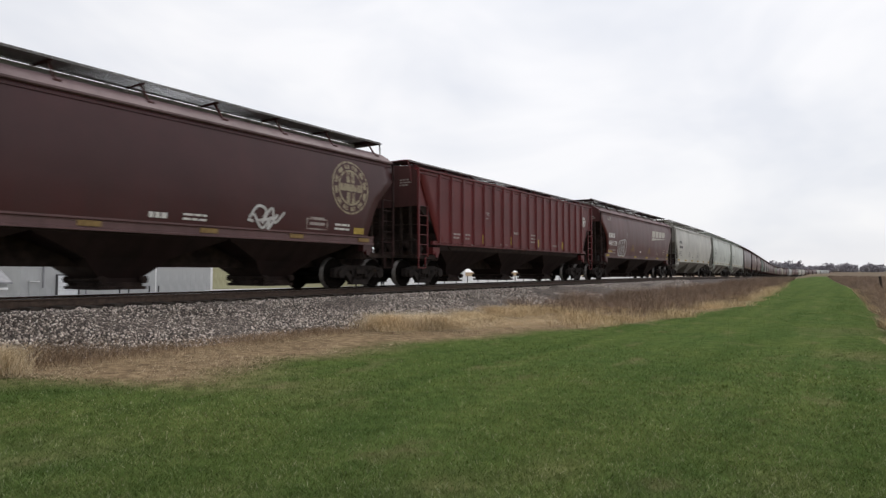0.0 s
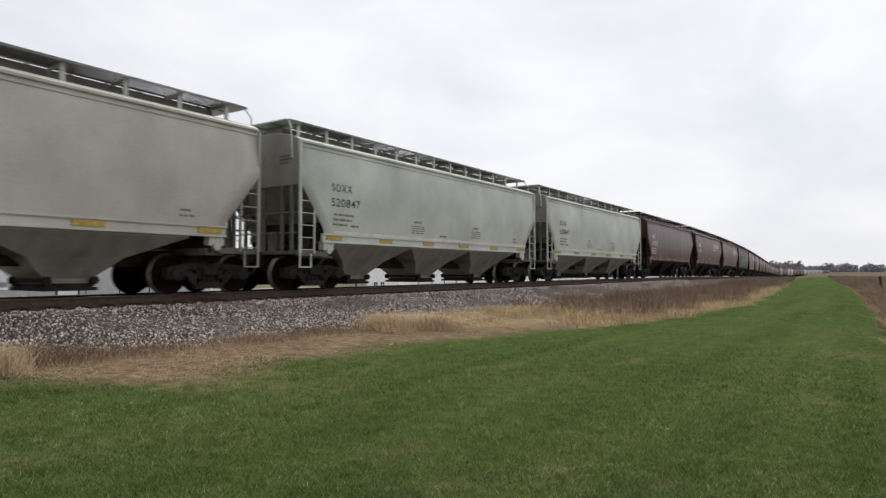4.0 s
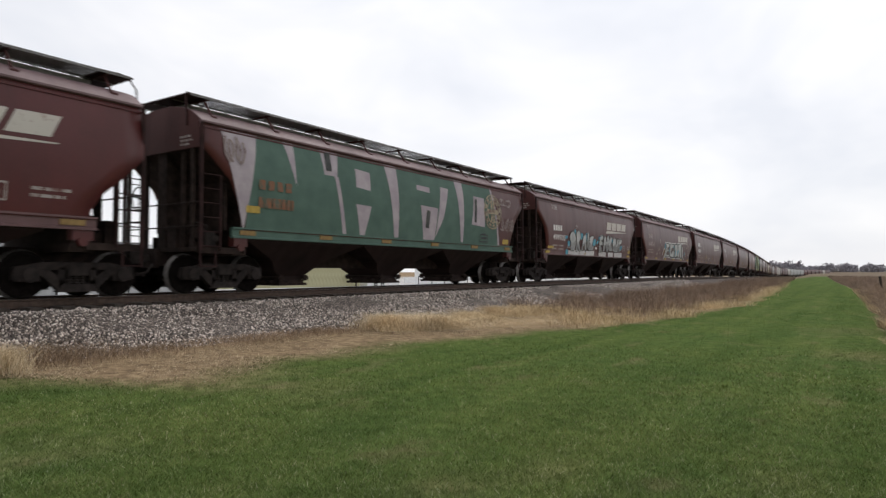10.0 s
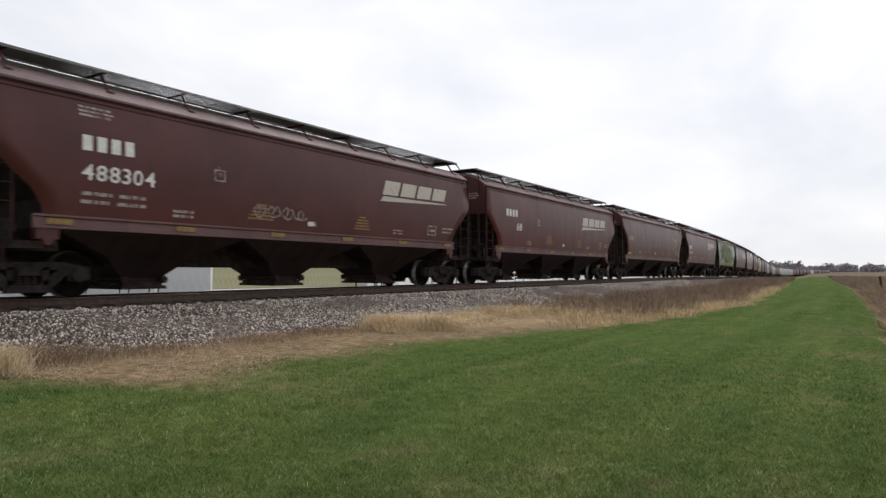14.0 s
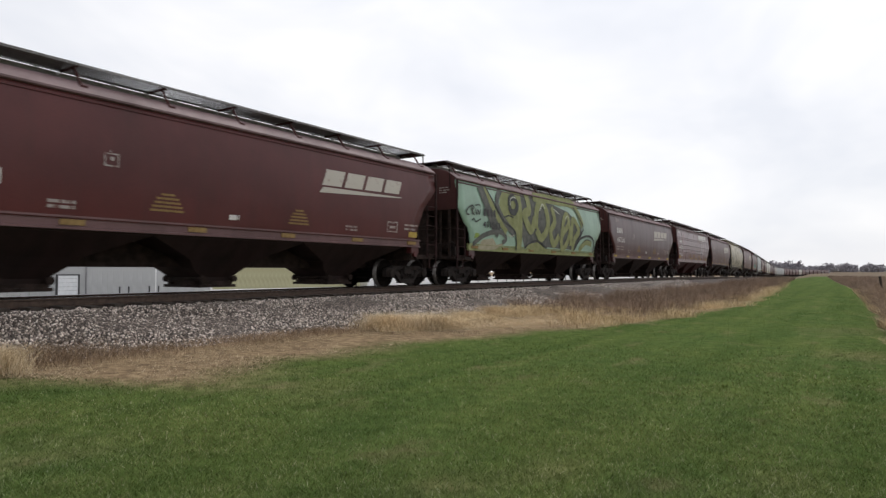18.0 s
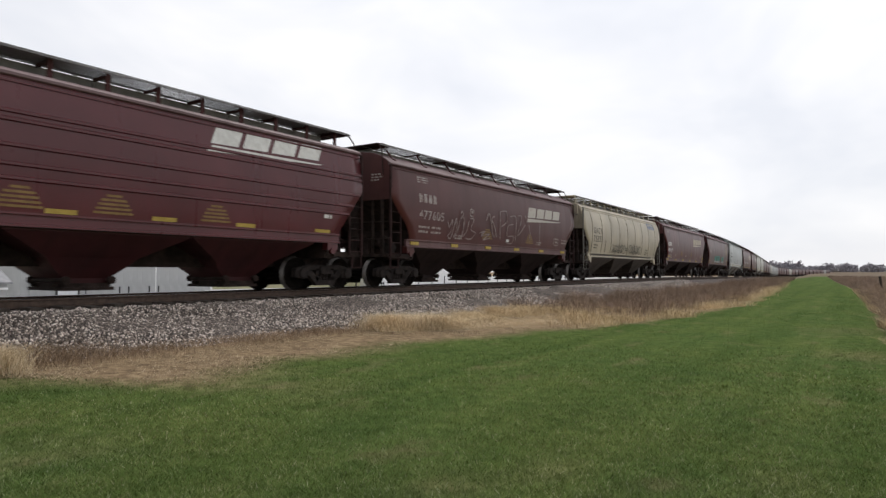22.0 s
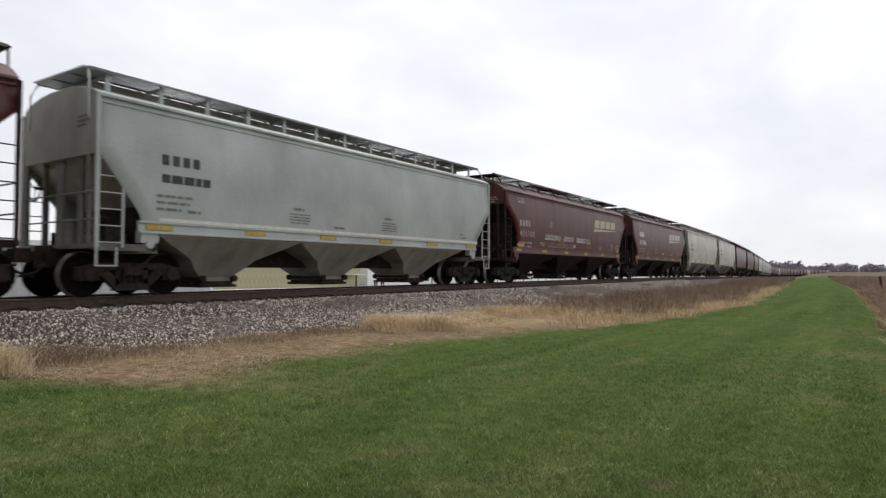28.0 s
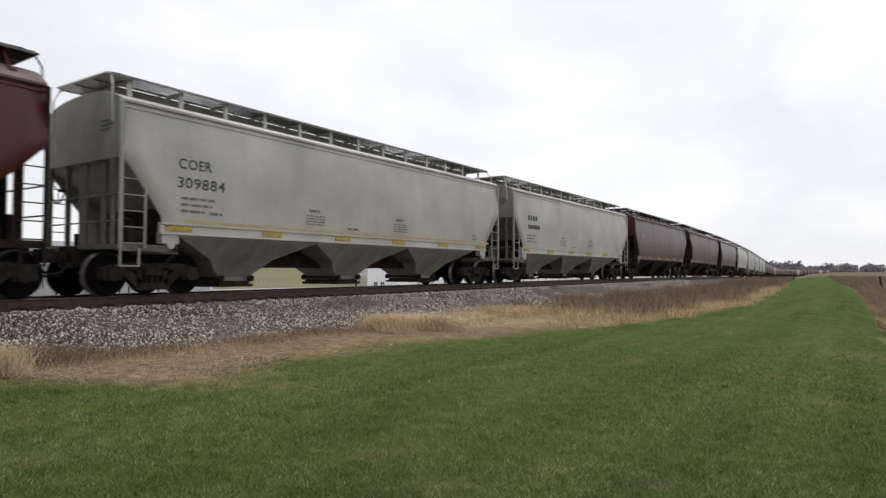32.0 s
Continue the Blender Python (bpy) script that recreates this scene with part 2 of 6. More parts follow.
def ground_z(x, y):
    n = x - track_x(y)
    z = np.interp(n, (-95, -80, -30, -14, -4.2, 4.2, 5.2, 8.5), (-3.4, -1.6, -1.2, -0.9, 0.16, 0.16, 0.13, 0.0))
    return z - drop(y) * np.interp(n, (4.2, 13), (1, 0))


BARE = ((-0.05, 13.7, 0.7, 0.28), (-0.5, 19.0, 0.9, 0.19), (-7.4, 6.0, 0.7, 0.28), (-2.46, 3.82, 0.3, 0.30), (-2.06, 4.61, 0.25, 0.25),
        (-5.7, 2.6, 0.4, 0.22), (-5.9, 5.9, 0.6, 0.17), (-0.43, 5.2, 0.25, 0.19))


def zones(x, y):
    """How much each spot is dry verge, brown field, and gravel lot."""
    n = x - track_x(y)
    wob = 0.35 * np.sin(y * 1.7 + np.sin(x * 2.1)) + 0.22 * np.sin(y * 4.3 + 1.0 + 2 * np.sin(x))
    lawn_edge = np.interp(y, EDGE_Y, EDGE_X) + wob * np.interp(y, (5, 25, 60), (0.45, 0.4, 0.15))
    dry = np.clip((lawn_edge - x) / np.interp(y, (4, 12, 30), (1.5, 0.9, 0.5)) + 0.5, 0, 1)
    for bx, by, r, k in BARE:
        d = np.hypot(x - bx, (y - by) * 0.8) / r + 0.35 * np.sin(x * 9 + 3 * np.sin(y * 7))
        dry = np.maximum(dry, k * np.clip(1.4 - d, 0, 1))
    fe = np.interp(y, FIELD_Y, FIELD_X) + wob * 0.3
    field = np.clip((x - fe) / 0.4 + 0.5, 0, 1) * np.clip((y - 11) / 5, 0, 1)
    field = np.maximum(field, np.clip((y - 190) / 30, 0, 1) * (n > 0))
    gravel = np.clip((-n - 7) / 3, 0, 1) * np.clip((500 + n) / 10, 0, 1) * np.clip((1000 - y) / 40, 0, 1)
    return dry, field, gravel


def sward(n, l, col):
    """Turf at two scales: richer and paler green, and thin brownish spots."""
    big = noise_node(n, l, 0.45, 4)
    tone = ramp_node(n, l, big.outputs["Fac"], [(0.36, (0.84, 0.92, 0.84)), (0.64, (1.14, 1.08, 1.02))])
    col = mix_node(n, l, 0.85, col, tone.outputs[0], "MULTIPLY")
    mown = noise_node(n, l, 1.0, 4, (1.3, 0.045, 1))
    tone = ramp_node(n, l, mown.outputs["Fac"], [(0.34, (0.72, 0.8, 0.66)), (0.5, (0.98, 0.99, 0.96)), (0.66, (1.2, 1.14, 1.14))])
    col = mix_node(n, l, 0.8, col, tone.outputs[0], "MULTIPLY")
    mid = noise_node(n, l, 4.0, 4)
    tone = ramp_node(n, l, mid.outputs["Fac"], [(0.36, (0.8, 0.84, 0.8)), (0.64, (1.14, 1.12, 1.16))])
    col = mix_node(n, l, 0.8, col, tone.outputs[0], "MULTIPLY")
    spot = noise_node(n, l, 1.3, 5, (1, 0.6, 1), "Object", 0.62)
    thin = ramp_node(n, l, spot.outputs["Fac"], [(0.57, (0, 0, 0)), (0.72, (0.55, 0.55, 0.55))])
    return mix_node(n, l, thin.outputs[0], col, (0.22, 0.185, 0.1))


def build_ground():
    gx = np.unique(np.concatenate([np.linspace(-2600, -200, 13), np.linspace(-200, -30, 30), np.linspace(-30, -11, 40),
                                   np.arange(-11, 3, 0.22), np.linspace(3, 40, 25), np.linspace(40, 200, 15), np.linspace(200, 2600, 13)]))
    gy = np.unique(np.concatenate([np.linspace(-300, -10, 15), np.arange(-10, 40, 0.3), np.linspace(40, 120, 80),
                                   np.linspace(120, 500, 60), np.linspace(500, 3400, 25)]))
    X, Y = np.meshgrid(gx, gy)
    x, y = X.ravel(), Y.ravel()
    z = ground_z(x, y)
    near = (np.abs(x) < 30) & (y < 120) & (y > -20)
    z[near] += 0.006 * fbm(x[near], y[near], 0.45) + 0.004 * fbm(x[near], y[near], 2.2, 5.0)
    k = len(gx)
    i = np.arange((len(gy) - 1) * k).reshape(-1, k)[:, :-1].ravel()
    me = mesh_np("ground", np.c_[x, y, z], np.c_[i, i + 1, i + k + 1, i + k], True)
    for name, w in zip(("dry", "field", "gravel"), zones(x, y)):
        at = me.attributes.new(name, "FLOAT", "POINT")
        at.data.foreach_set("value", w.astype(np.float32))
    m, n, l, b = nodes_of("earth_and_grass", 0.95)
    b.inputs["Specular IOR Level"].default_value = 0.02

    def attr(name):
        a = n.new("ShaderNodeAttribute")
        a.attribute_name = name
        return a.outputs["Fac"]

    n1, n2, n3 = noise_node(n, l, 0.5, 5), noise_node(n, l, 6, 6), noise_node(n, l, 60, 4)
    lawn = ramp_node(n, l, n2.outputs["Fac"], [(0.3, (0.062, 0.09, 0.025)), (0.55, (0.088, 0.13, 0.037)), (0.75, (0.12, 0.156, 0.054))]).outputs[0]
    lawn = sward(n, l, lawn)
    dry = ramp_node(n, l, n2.outputs["Fac"], [(0.28, (0.12, 0.084, 0.055)), (0.48, (0.25, 0.178, 0.108)), (0.62, (0.33, 0.245, 0.15)), (0.78, (0.42, 0.325, 0.2))]).outputs[0]
    field = ramp_node(n, l, n2.outputs["Fac"], [(0.3, (0.12, 0.094, 0.07)), (0.7, (0.24, 0.19, 0.14))]).outputs[0]
    grav = ramp_node(n, l, n2.outputs["Fac"], [(0.3, (0.4, 0.39, 0.375)), (0.7, (0.55, 0.54, 0.52))]).outputs[0]
    c = mix_node(n, l, attr("dry"), lawn, dry)
    c = mix_node(n, l, attr("field"), c, field)
    c = mix_node(n, l, attr("gravel"), c, grav)
    fine = ramp_node(n, l, n3.outputs["Fac"], [(0.3, (0.6, 0.6, 0.6)), (0.62, (1.1, 1.1, 1.1))]).outputs[0]
    c = mix_node(n, l, 0.75, c, fine, "MULTIPLY")
    l.new(c, b.inputs["Base Color"])
    bump_node(n, l, b, n3.outputs["Fac"], 0.6, 0.04)
    tagged(part("ground", me, m), "mown green lawn with a dry verge and brown fields", "ground", kind="structure")


build_ground()


def build_ballast():
    prof = [(-3.9, 0.0), (-2.6, 0.55), (-1.75, 0.78), (-0.9, 0.79), (0, 0.79), (0.9, 0.79), (1.45, 0.775), (1.75, 0.755), (2.15, 0.65), (2.7, 0.48), (3.2, 0.33), (3.75, 0.17), (4.2, 0.06)]
    ss = np.concatenate([np.arange(-60, 60, 0.35), np.arange(60, 200, 1.5), np.arange(200, 1500, 10)])
    P = []
    for s in ss:
        x, y, low, h = on_track(s, 0, 0)
        c, sn = math.cos(radians(h)), math.sin(radians(h))
        for j, (n, z) in enumerate(prof):
            k = noise.noise(Vector((s * 0.8, n * 1.3, 0.5)))
            k2 = noise.noise(Vector((s * 0.22, n * 0.6, 7.5)))
            n2 = n + (0.22 * k2 + 0.1 * k if abs(n) > 2 else 0)
            P.append((x + n2 * c, y - n2 * sn, z + low + 0.035 * k))
    k = len(prof)
    i = np.arange((len(ss) - 1) * k).reshape(-1, k)[:, :-1].ravel()
    me = mesh_np("ballast", P, np.c_[i, i + 1, i + k + 1, i + k], True)
    m, n, l, b = nodes_of("crushed_stone", 0.9)
    tc, vo = n.new("ShaderNodeTexCoord"), n.new("ShaderNodeTexVoronoi")
    vo.inputs["Scale"].default_value = 27
    l.new(tc.outputs["Object"], vo.inputs["Vector"])
    col = ramp_node(n, l, vo.outputs["Color"], [(0.1, (0.06, 0.048, 0.04)), (0.5, (0.19, 0.152, 0.127)), (0.85, (0.55, 0.465, 0.4))]).outputs[0]
    gap = ramp_node(n, l, vo.outputs["Distance"], [(0.25, (1, 1, 1)), (0.62, (0.25, 0.23, 0.22))]).outputs[0]
    l.new(mix_node(n, l, 1.0, col, gap, "MULTIPLY"), b.inputs["Base Color"])
    bump_node(n, l, b, vo.outputs["Distance"], -1.0, 0.05)
    tagged(part("ballast", me, m), "bed of grey and white crushed stone under the track", "ballast", kind="structure")
    # loose stones on the near shoulder
    rng = np.random.default_rng(4)
    N = 95000
    u = rng.random(N)
    s = -6 + 62 * u ** 1.25
    nn = rng.uniform(0.9, 4.15, N)
    zz = np.interp(nn, [q[0] for q in prof], [q[1] for q in prof])
    base = np.array([(1, 0, 0), (-1, 0, 0), (0, 1, 0), (0, -1, 0), (0, 0, 1), (0, 0, -1)], float)
    tri = np.array([(0, 2, 4), (2, 1, 4), (1, 3, 4), (3, 0, 4), (2, 0, 5), (1, 2, 5), (3, 1, 5), (0, 3, 5)])
    size = (rng.uniform(0.01, 0.026, N) * np.interp(s, (0, 50), (1, 1.6)))[:, None, None] * rng.uniform(0.6, 1.3, (N, 6, 1))
    ang = rng.uniform(0, 6.28, (N, 2))
    V = base[None] * size
    ca, sa, cb, sb = np.cos(ang[:, 0]), np.sin(ang[:, 0]), np.cos(ang[:, 1]), np.sin(ang[:, 1])
    Vx = V[..., 0] * ca[:, None] - V[..., 1] * sa[:, None]
    Vy = V[..., 0] * sa[:, None] + V[..., 1] * ca[:, None]
    Vy2, Vz2 = Vy * cb[:, None] - V[..., 2] * sb[:, None], Vy * sb[:, None] + V[..., 2] * cb[:, None]
    cx = np.interp(s, S_GRID, X_GRID) + nn
    cy = np.interp(s, S_GRID, Y_GRID)
    W = np.stack([Vx + cx[:, None], Vy2 + cy[:, None], Vz2 + (zz + 0.005)[:, None]], -1).reshape(-1, 3)
    F = (tri[None] + (np.arange(N) * 6)[:, None, None]).reshape(-1, 3)
    m, n, l, b = nodes_of("ballast_stone", 0.85)
    g = n.new("ShaderNodeNewGeometry")
    col = ramp_node(n, l, g.outputs["Random Per Island"], [(0.0, (0.03, 0.025, 0.022)), (0.34, (0.14, 0.115, 0.098)), (0.58, (0.4, 0.33, 0.28)), (0.8, (0.74, 0.645, 0.565)), (1.0, (0.92, 0.84, 0.76))])
    l.new(col.outputs[0], b.inputs["Base Color"])
    tagged(part("ballast_stones", mesh_np("ballast_stones", W, F), m), "loose broken stones on the ballast shoulder", "stones", kind="stuff")


build_ballast()


def build_track():
    track = tagged(new("railway_track"), "single railway line of rusty rails on timber ties", "railway", kind="structure")
    prof = [(-0.07, 0), (0.07, 0), (0.07, 0.012), (0.012, 0.035), (0.012, 0.125), (0.036, 0.135), (0.036, 0.165), (0.02, 0.172), (-0.02, 0.172), (-0.036, 0.165), (-0.036, 0.135), (-0.012, 0.125), (-0.012, 0.035), (-0.07, 0.012)]
    ss = np.concatenate([np.arange(-80, 40, 20), np.arange(40, 600, 5), np.arange(600, 1500, 20)])
    for side in (-0.755, 0.755):
        bm = bmesh.new()
        rings = []
        for s in ss:
            x, y, low, h = on_track(s, side)
            rings.append([(x + a * math.cos(radians(h)), y - a * math.sin(radians(h)), low - 0.172 + z) for a, z in prof])
        add_loft(bm, rings)
        ob = part("rail", bm, RAILM, track)
        ob.data.materials.append(RAILTOP)
        for f in ob.data.polygons:
            if f.normal.z > 0.8 and f.index % len(prof) in (7, 6, 8):
                f.material_index = 1
    tie = cached(("tie",), lambda bm: add_box(bm, -1.3, 1.3, -0.115, 0.115, -0.18, 0.0))
    tie.materials.append(TIEM)
    rng = random.Random(5)
    for i in range(240):
        s = -14 + 0.53 * i
        x, y, _, h = on_track(s, rng.uniform(-0.05, 0.08), RAIL_Z - 0.158 + rng.uniform(-0.012, 0.012))
        part("tie", tie, TIEM, track, at=pose(x, y, _, 0, 0, -h + rng.uniform(-1, 1)))


# ---- hopper cars: local y runs back along the train, z up from the rail, x to the lawn side ----
SIDE = {
    "smooth": [(1.13, 1.47), (1.36, 1.50), (1.7, 1.545), (2.2, 1.59), (2.7, 1.61), (3.1, 1.598), (3.5, 1.555), (3.75, 1.505), (3.92, 1.465)],
    "steel": [(1.13, 1.47), (1.36, 1.505), (1.7, 1.545), (2.2, 1.582), (2.7, 1.60), (3.1, 1.592), (3.5, 1.56), (3.8, 1.52), (3.98, 1.49)],
    "round": [(1.2, 1.38), (1.45, 1.46), (1.8, 1.54), (2.3, 1.60), (2.8, 1.62), (3.3, 1.585), (3.7, 1.48), (3.95, 1.36)],
    "ribbed": [(1.13, 1.53), (1.36, 1.53), (2.7, 1.53), (3.7, 1.53), (3.95, 1.53)],
}
ROOF = {
    "smooth": [(1.50, 3.92), (1.535, 3.94), (1.535, 3.98), (1.47, 4.03), (1.32, 4.14), (1.1, 4.27), (0.8, 4.37), (0.35, 4.44)],
    "steel": [(1.51, 3.98), (1.55, 4.0), (1.55, 4.05), (1.48, 4.09), (1.32, 4.16), (1.1, 4.23), (0.8, 4.29), (0.35, 4.33)],
    "round": [(1.36, 3.95), (1.38, 3.98), (1.34, 4.03), (1.25, 4.1), (1.1, 4.18), (0.8, 4.27), (0.35, 4.32)],
    "ribbed": [(1.53, 3.95), (1.59, 3.97), (1.59, 4.03), (1.35, 4.07), (1.1, 4.11), (0.8, 4.14), (0.35, 4.17)],
}
BOARD_Z = {"smooth": 4.66, "steel": 4.67, "round": 4.62, "ribbed": 4.34}
COUPLE = 1.4


for _d in (SIDE, ROOF, BOARD_Z):
    _d["diagonal"] = _d["notched"] = _d["smooth"]


def half_width(style, z):
    prof = SIDE[style]
    return float(np.interp(z, [p[0] for p in prof], [p[1] for p in prof]))


CUT = {
    "smooth": ((1.3, 1.25), (1.77, 1.14), (2.19, 1.0), (2.66, 0.77), (3.03, 0.37), (3.38, 0.0)),
    "diagonal": ((1.36, 1.06), (1.71, 1.03), (2.04, 0.82), (2.36, 0.46), (2.84, 0.0)),
    "steel": ((1.36, 0.98), (1.67, 0.92), (2.87, 0.0)),
    "round": ((1.38, 1.05), (1.89, 0.88), (2.24, 0.66), (2.32, 0.46), (2.84, 0.0)),
    "ribbed": ((1.5, 1.25), (3.9, 0.0)),
}
CUT["notched"] = CUT["round"]
CUT_TOP = {"smooth": 3.36, "diagonal": 2.82, "steel": 2.85, "round": 2.82, "notched": 2.82, "ribbed": 2.73}


def cut_y(z, style="smooth"):
    """How far in from its end the side sheet is cut away at height z."""
    return float(np.interp(z, [p[0] for p in CUT[style]], [p[1] for p in CUT[style]]))


def rect(w, y0, y1, z):
    return [(-w, y0, z), (w, y0, z), (w, y1, z), (-w, y1, z)]


def core_mesh(bm, style, lb):
    rings = []
    for z in np.linspace(CUT_TOP[style] + 0.03, 3.9, 4):
        e = lb / 2 - 0.02
        rings.append(rect(half_width(style, z) - 0.045, -e, e, z))
    e = lb / 2 - 0.02
    for x, z in ROOF[style][3:]:
        rings.append(rect(max(x - 0.06, 0.1), -e, e, z - 0.05))
    add_loft(bm, rings)


def end_mesh(bm, style, ey):
    """The upright end wall, with the outline of the side and the roof."""
    half = [(half_width(style, z) - 0.03, z) for z in np.linspace(CUT_TOP[style], 3.85, 4)] + [(x - 0.02, z - 0.01) for x, z in ROOF[style][3:]]
    line = half + [(-x, z) for x, z in reversed(half)]
    add_loft(bm, [[(x, ey * d, z) for x, z in line] for d in (-0.015, 0.012)])


def stencil_mesh(bm):
    """Rows of small data on the end wall, near its lawn-side corner."""
    for z, w in ((3.62, 0.42), (3.53, 0.5), (3.44, 0.36)):
        for k in range(3):
            a = 0.78 + w / 3 * k
            bm.faces.new([bm.verts.new(p) for p in ((a, -0.022, z), (a + w / 3 - 0.04, -0.022, z), (a + w / 3 - 0.04, -0.022, z + 0.045), (a, -0.022, z + 0.045))])


def slope_mesh(bm, style, lb):
    """The sloping floor sheets of the bins, between the side sheets."""
    rings = []
    top = CUT_TOP[style] + 0.01
    for z in np.linspace(1.3, top, 4):
        e = lb / 2 - float(np.interp(z, (1.3, top), (2.1, 0.05)))
        rings.append(rect(half_width(style, z) - 0.05, -e, e, z))
    add_loft(bm, rings)


def sheet_mesh(bm, style, lb, sx):
    zs = sorted({1.52, 1.7, 1.88, 2.04, 2.2, 2.34, 2.5, 2.66, 2.85, 3.03, 3.2, 3.38, 3.55, 3.72, 3.83, SIDE[style][-1][0]})
    ts = [0, 0.03] + [i / 12 for i in range(1, 12)] + [0.97, 1]
    outer, inner = [], []
    for z in zs:
        e = lb / 2 - cut_y(z, style)
        w = half_width(style, z)
        outer.append([bm.verts.new((sx * w, -e + 2 * e * t, z)) for t in ts])
        inner.append([bm.verts.new((sx * (w - 0.035), -e + 2 * e * t, z)) for t in ts])
    for a, b in zip(outer, outer[1:]):
        for i in range(len(ts) - 1):
            bm.faces.new((a[i], a[i + 1], b[i + 1], b[i])).smooth = True
    for a, b in zip(inner, inner[1:]):
        for i in (0, len(ts) - 2):
            bm.faces.new((a[i], a[i + 1], b[i + 1], b[i]))
    for j in range(len(zs) - 1):
        for i in (0, -1):
            bm.faces.new((outer[j][i], outer[j + 1][i], inner[j + 1][i], inner[j][i]))


def roof_mesh(bm, style, lb):
    prof = ROOF[style]
    line = [(x, z) for x, z in prof] + [(-x, z) for x, z in reversed(prof)]
    rings = [[(x, y, z) for x, z in line] for y in (-lb / 2, -lb / 2 + 0.06, 0, lb / 2 - 0.06, lb / 2)]
    for f in add_loft(bm, rings) and bm.faces:
        f.smooth = False


def hopper_mesh(bm, lt):
    rings = [rect(1.47, -lt / 2, lt / 2, 1.5), rect(1.43, -lt / 2 + 0.03, lt / 2 - 0.03, 1.27), rect(0.95, -0.94, 0.94, 0.8),
             rect(0.78, -0.74, 0.74, 0.6), rect(0.62, -0.46, 0.46, 0.38), rect(0.6, -0.42, 0.42, 0.22)]
    add_loft(bm, rings)


def gate_mesh(bm):
    """Sliding outlet gate in its frame, with the shaft ends and racks beside it."""
    add_box(bm, -0.74, 0.74, -0.52, 0.52, 0.13, 0.2)
    add_box(bm, -0.66, 0.66, -0.47, 0.47, 0.2, 0.28)
    for y in (-0.46, 0.46):
        add_tube(bm, [(-0.78, y, 0.34), (0.78, y, 0.34)], 0.045, 8)
        for x in (-0.72, 0.72):
            add_loft(bm, [[(x + d, y + 0.085 * math.cos(a), 0.34 + 0.085 * math.sin(a)) for a in (k * math.pi / 5 for k in range(10))] for d in (-0.045, 0.045)])
    for x in (-0.4, 0.4):
        add_box(bm, x - 0.05, x + 0.05, -0.6, 0.6, 0.21, 0.27)


def sill_mesh(bm, style, lb, sx):
    e = lb / 2 - 0.9
    w = half_width(style, 1.5)
    a, b = sorted((sx * (w - 0.1), sx * (w + 0.022)))
    low = 0.13 if style == "ribbed" else 0.0
    poly = [(a, 1.32 + low), (b, 1.32 + low), (b, 1.36 + low), (sx * (w - 0.02), 1.37 + low), (sx * (w - 0.02), 1.53), (b, 1.54), (b, 1.58), (a, 1.58)]
    add_loft(bm, [[(x, y, z) for x, z in poly] for y in (-e, e)])


def chord_mesh(bm, style, lb, sx):
    """The angle that stiffens the top of the side, a hand below the roof."""
    z = SIDE[style][-1][0] - 0.1
    e = lb / 2 - 0.01
    w0, w1 = half_width(style, z) - 0.01, half_width(style, z + 0.035) + 0.03
    line = [(w0, z - 0.01), (w1, z), (w1, z + 0.035), (w0, z + 0.05)]
    add_loft(bm, [[(sx * x, y, zz) for x, zz in line] for y in (-e, e)])


def board_mesh(bm, style, lb, sx):
    z = BOARD_Z[style]
    line = [(0.36, z), (1.1, z), (1.1, z - 0.055), (1.08, z - 0.055), (1.08, z - 0.025), (0.39, z - 0.025), (0.39, z - 0.055), (0.36, z - 0.055)]
    e = lb / 2 - 0.03
    add_loft(bm, [[(sx * x, y, zz) for x, zz in line] for y in (-e, e)])


def support_mesh(bm, style, sx):
    z = BOARD_Z[style]
    if style in ("steel", "round"):
        add_box(bm, sx * 0.93 - 0.02, sx * 0.93 + 0.02, -0.05, 0.05, ROOF[style][-2][1] - 0.1, z - 0.0)
        add_box(bm, min(sx * 0.36, sx * 0.95), max(sx * 0.36, sx * 0.95), -0.03, 0.03, z - 0.1, z - 0.04)
    else:
        slope = [(x, zz) for x, zz in ROOF[style] if 0.75 < x < 1.4]
        (xa, za), (xb, zb), (xc, zc) = slope[0], slope[1], slope[-1]
        for (p, q), (r, t) in (((xa - 0.06, za), (0.92, z - 0.05)),):
            add_loft(bm, [[(sx * (p - 0.025), y, q - 0.02), (sx * (p + 0.025), y, q - 0.01), (sx * (r + 0.025), y, t), (sx * (r - 0.025), y, t)] for y in (-0.018, 0.018)])
        add_box(bm, min(sx * 0.38, sx * 1.08), max(sx * 0.38, sx * 1.08), -0.02, 0.02, z - 0.075, z - 0.03)
        add_box(bm, min(sx * (xa - 0.1), sx * (xa + 0.02)), max(sx * (xa - 0.1), sx * (xa + 0.02)), -0.07, 0.07, za - 0.02, za + 0.03)


def hatch_mesh(bm, style, ln):
    z, top = ROOF[style][-1][1], BOARD_Z[style] - 0.07
    add_loft(bm, [[(-0.33, y, z - 0.06), (0.33, y, z - 0.06), (0.34, y, top), (0.28, y, top + 0.03), (-0.28, y, top + 0.03), (-0.34, y, top)] for y in (-ln / 2, ln / 2)])
    for i in range(5):
        y = -ln / 2 + ln * (i + 0.5) / 5
        add_box(bm, -0.34, 0.34, y - 0.03, y + 0.03, z + 0.03, top + 0.042)


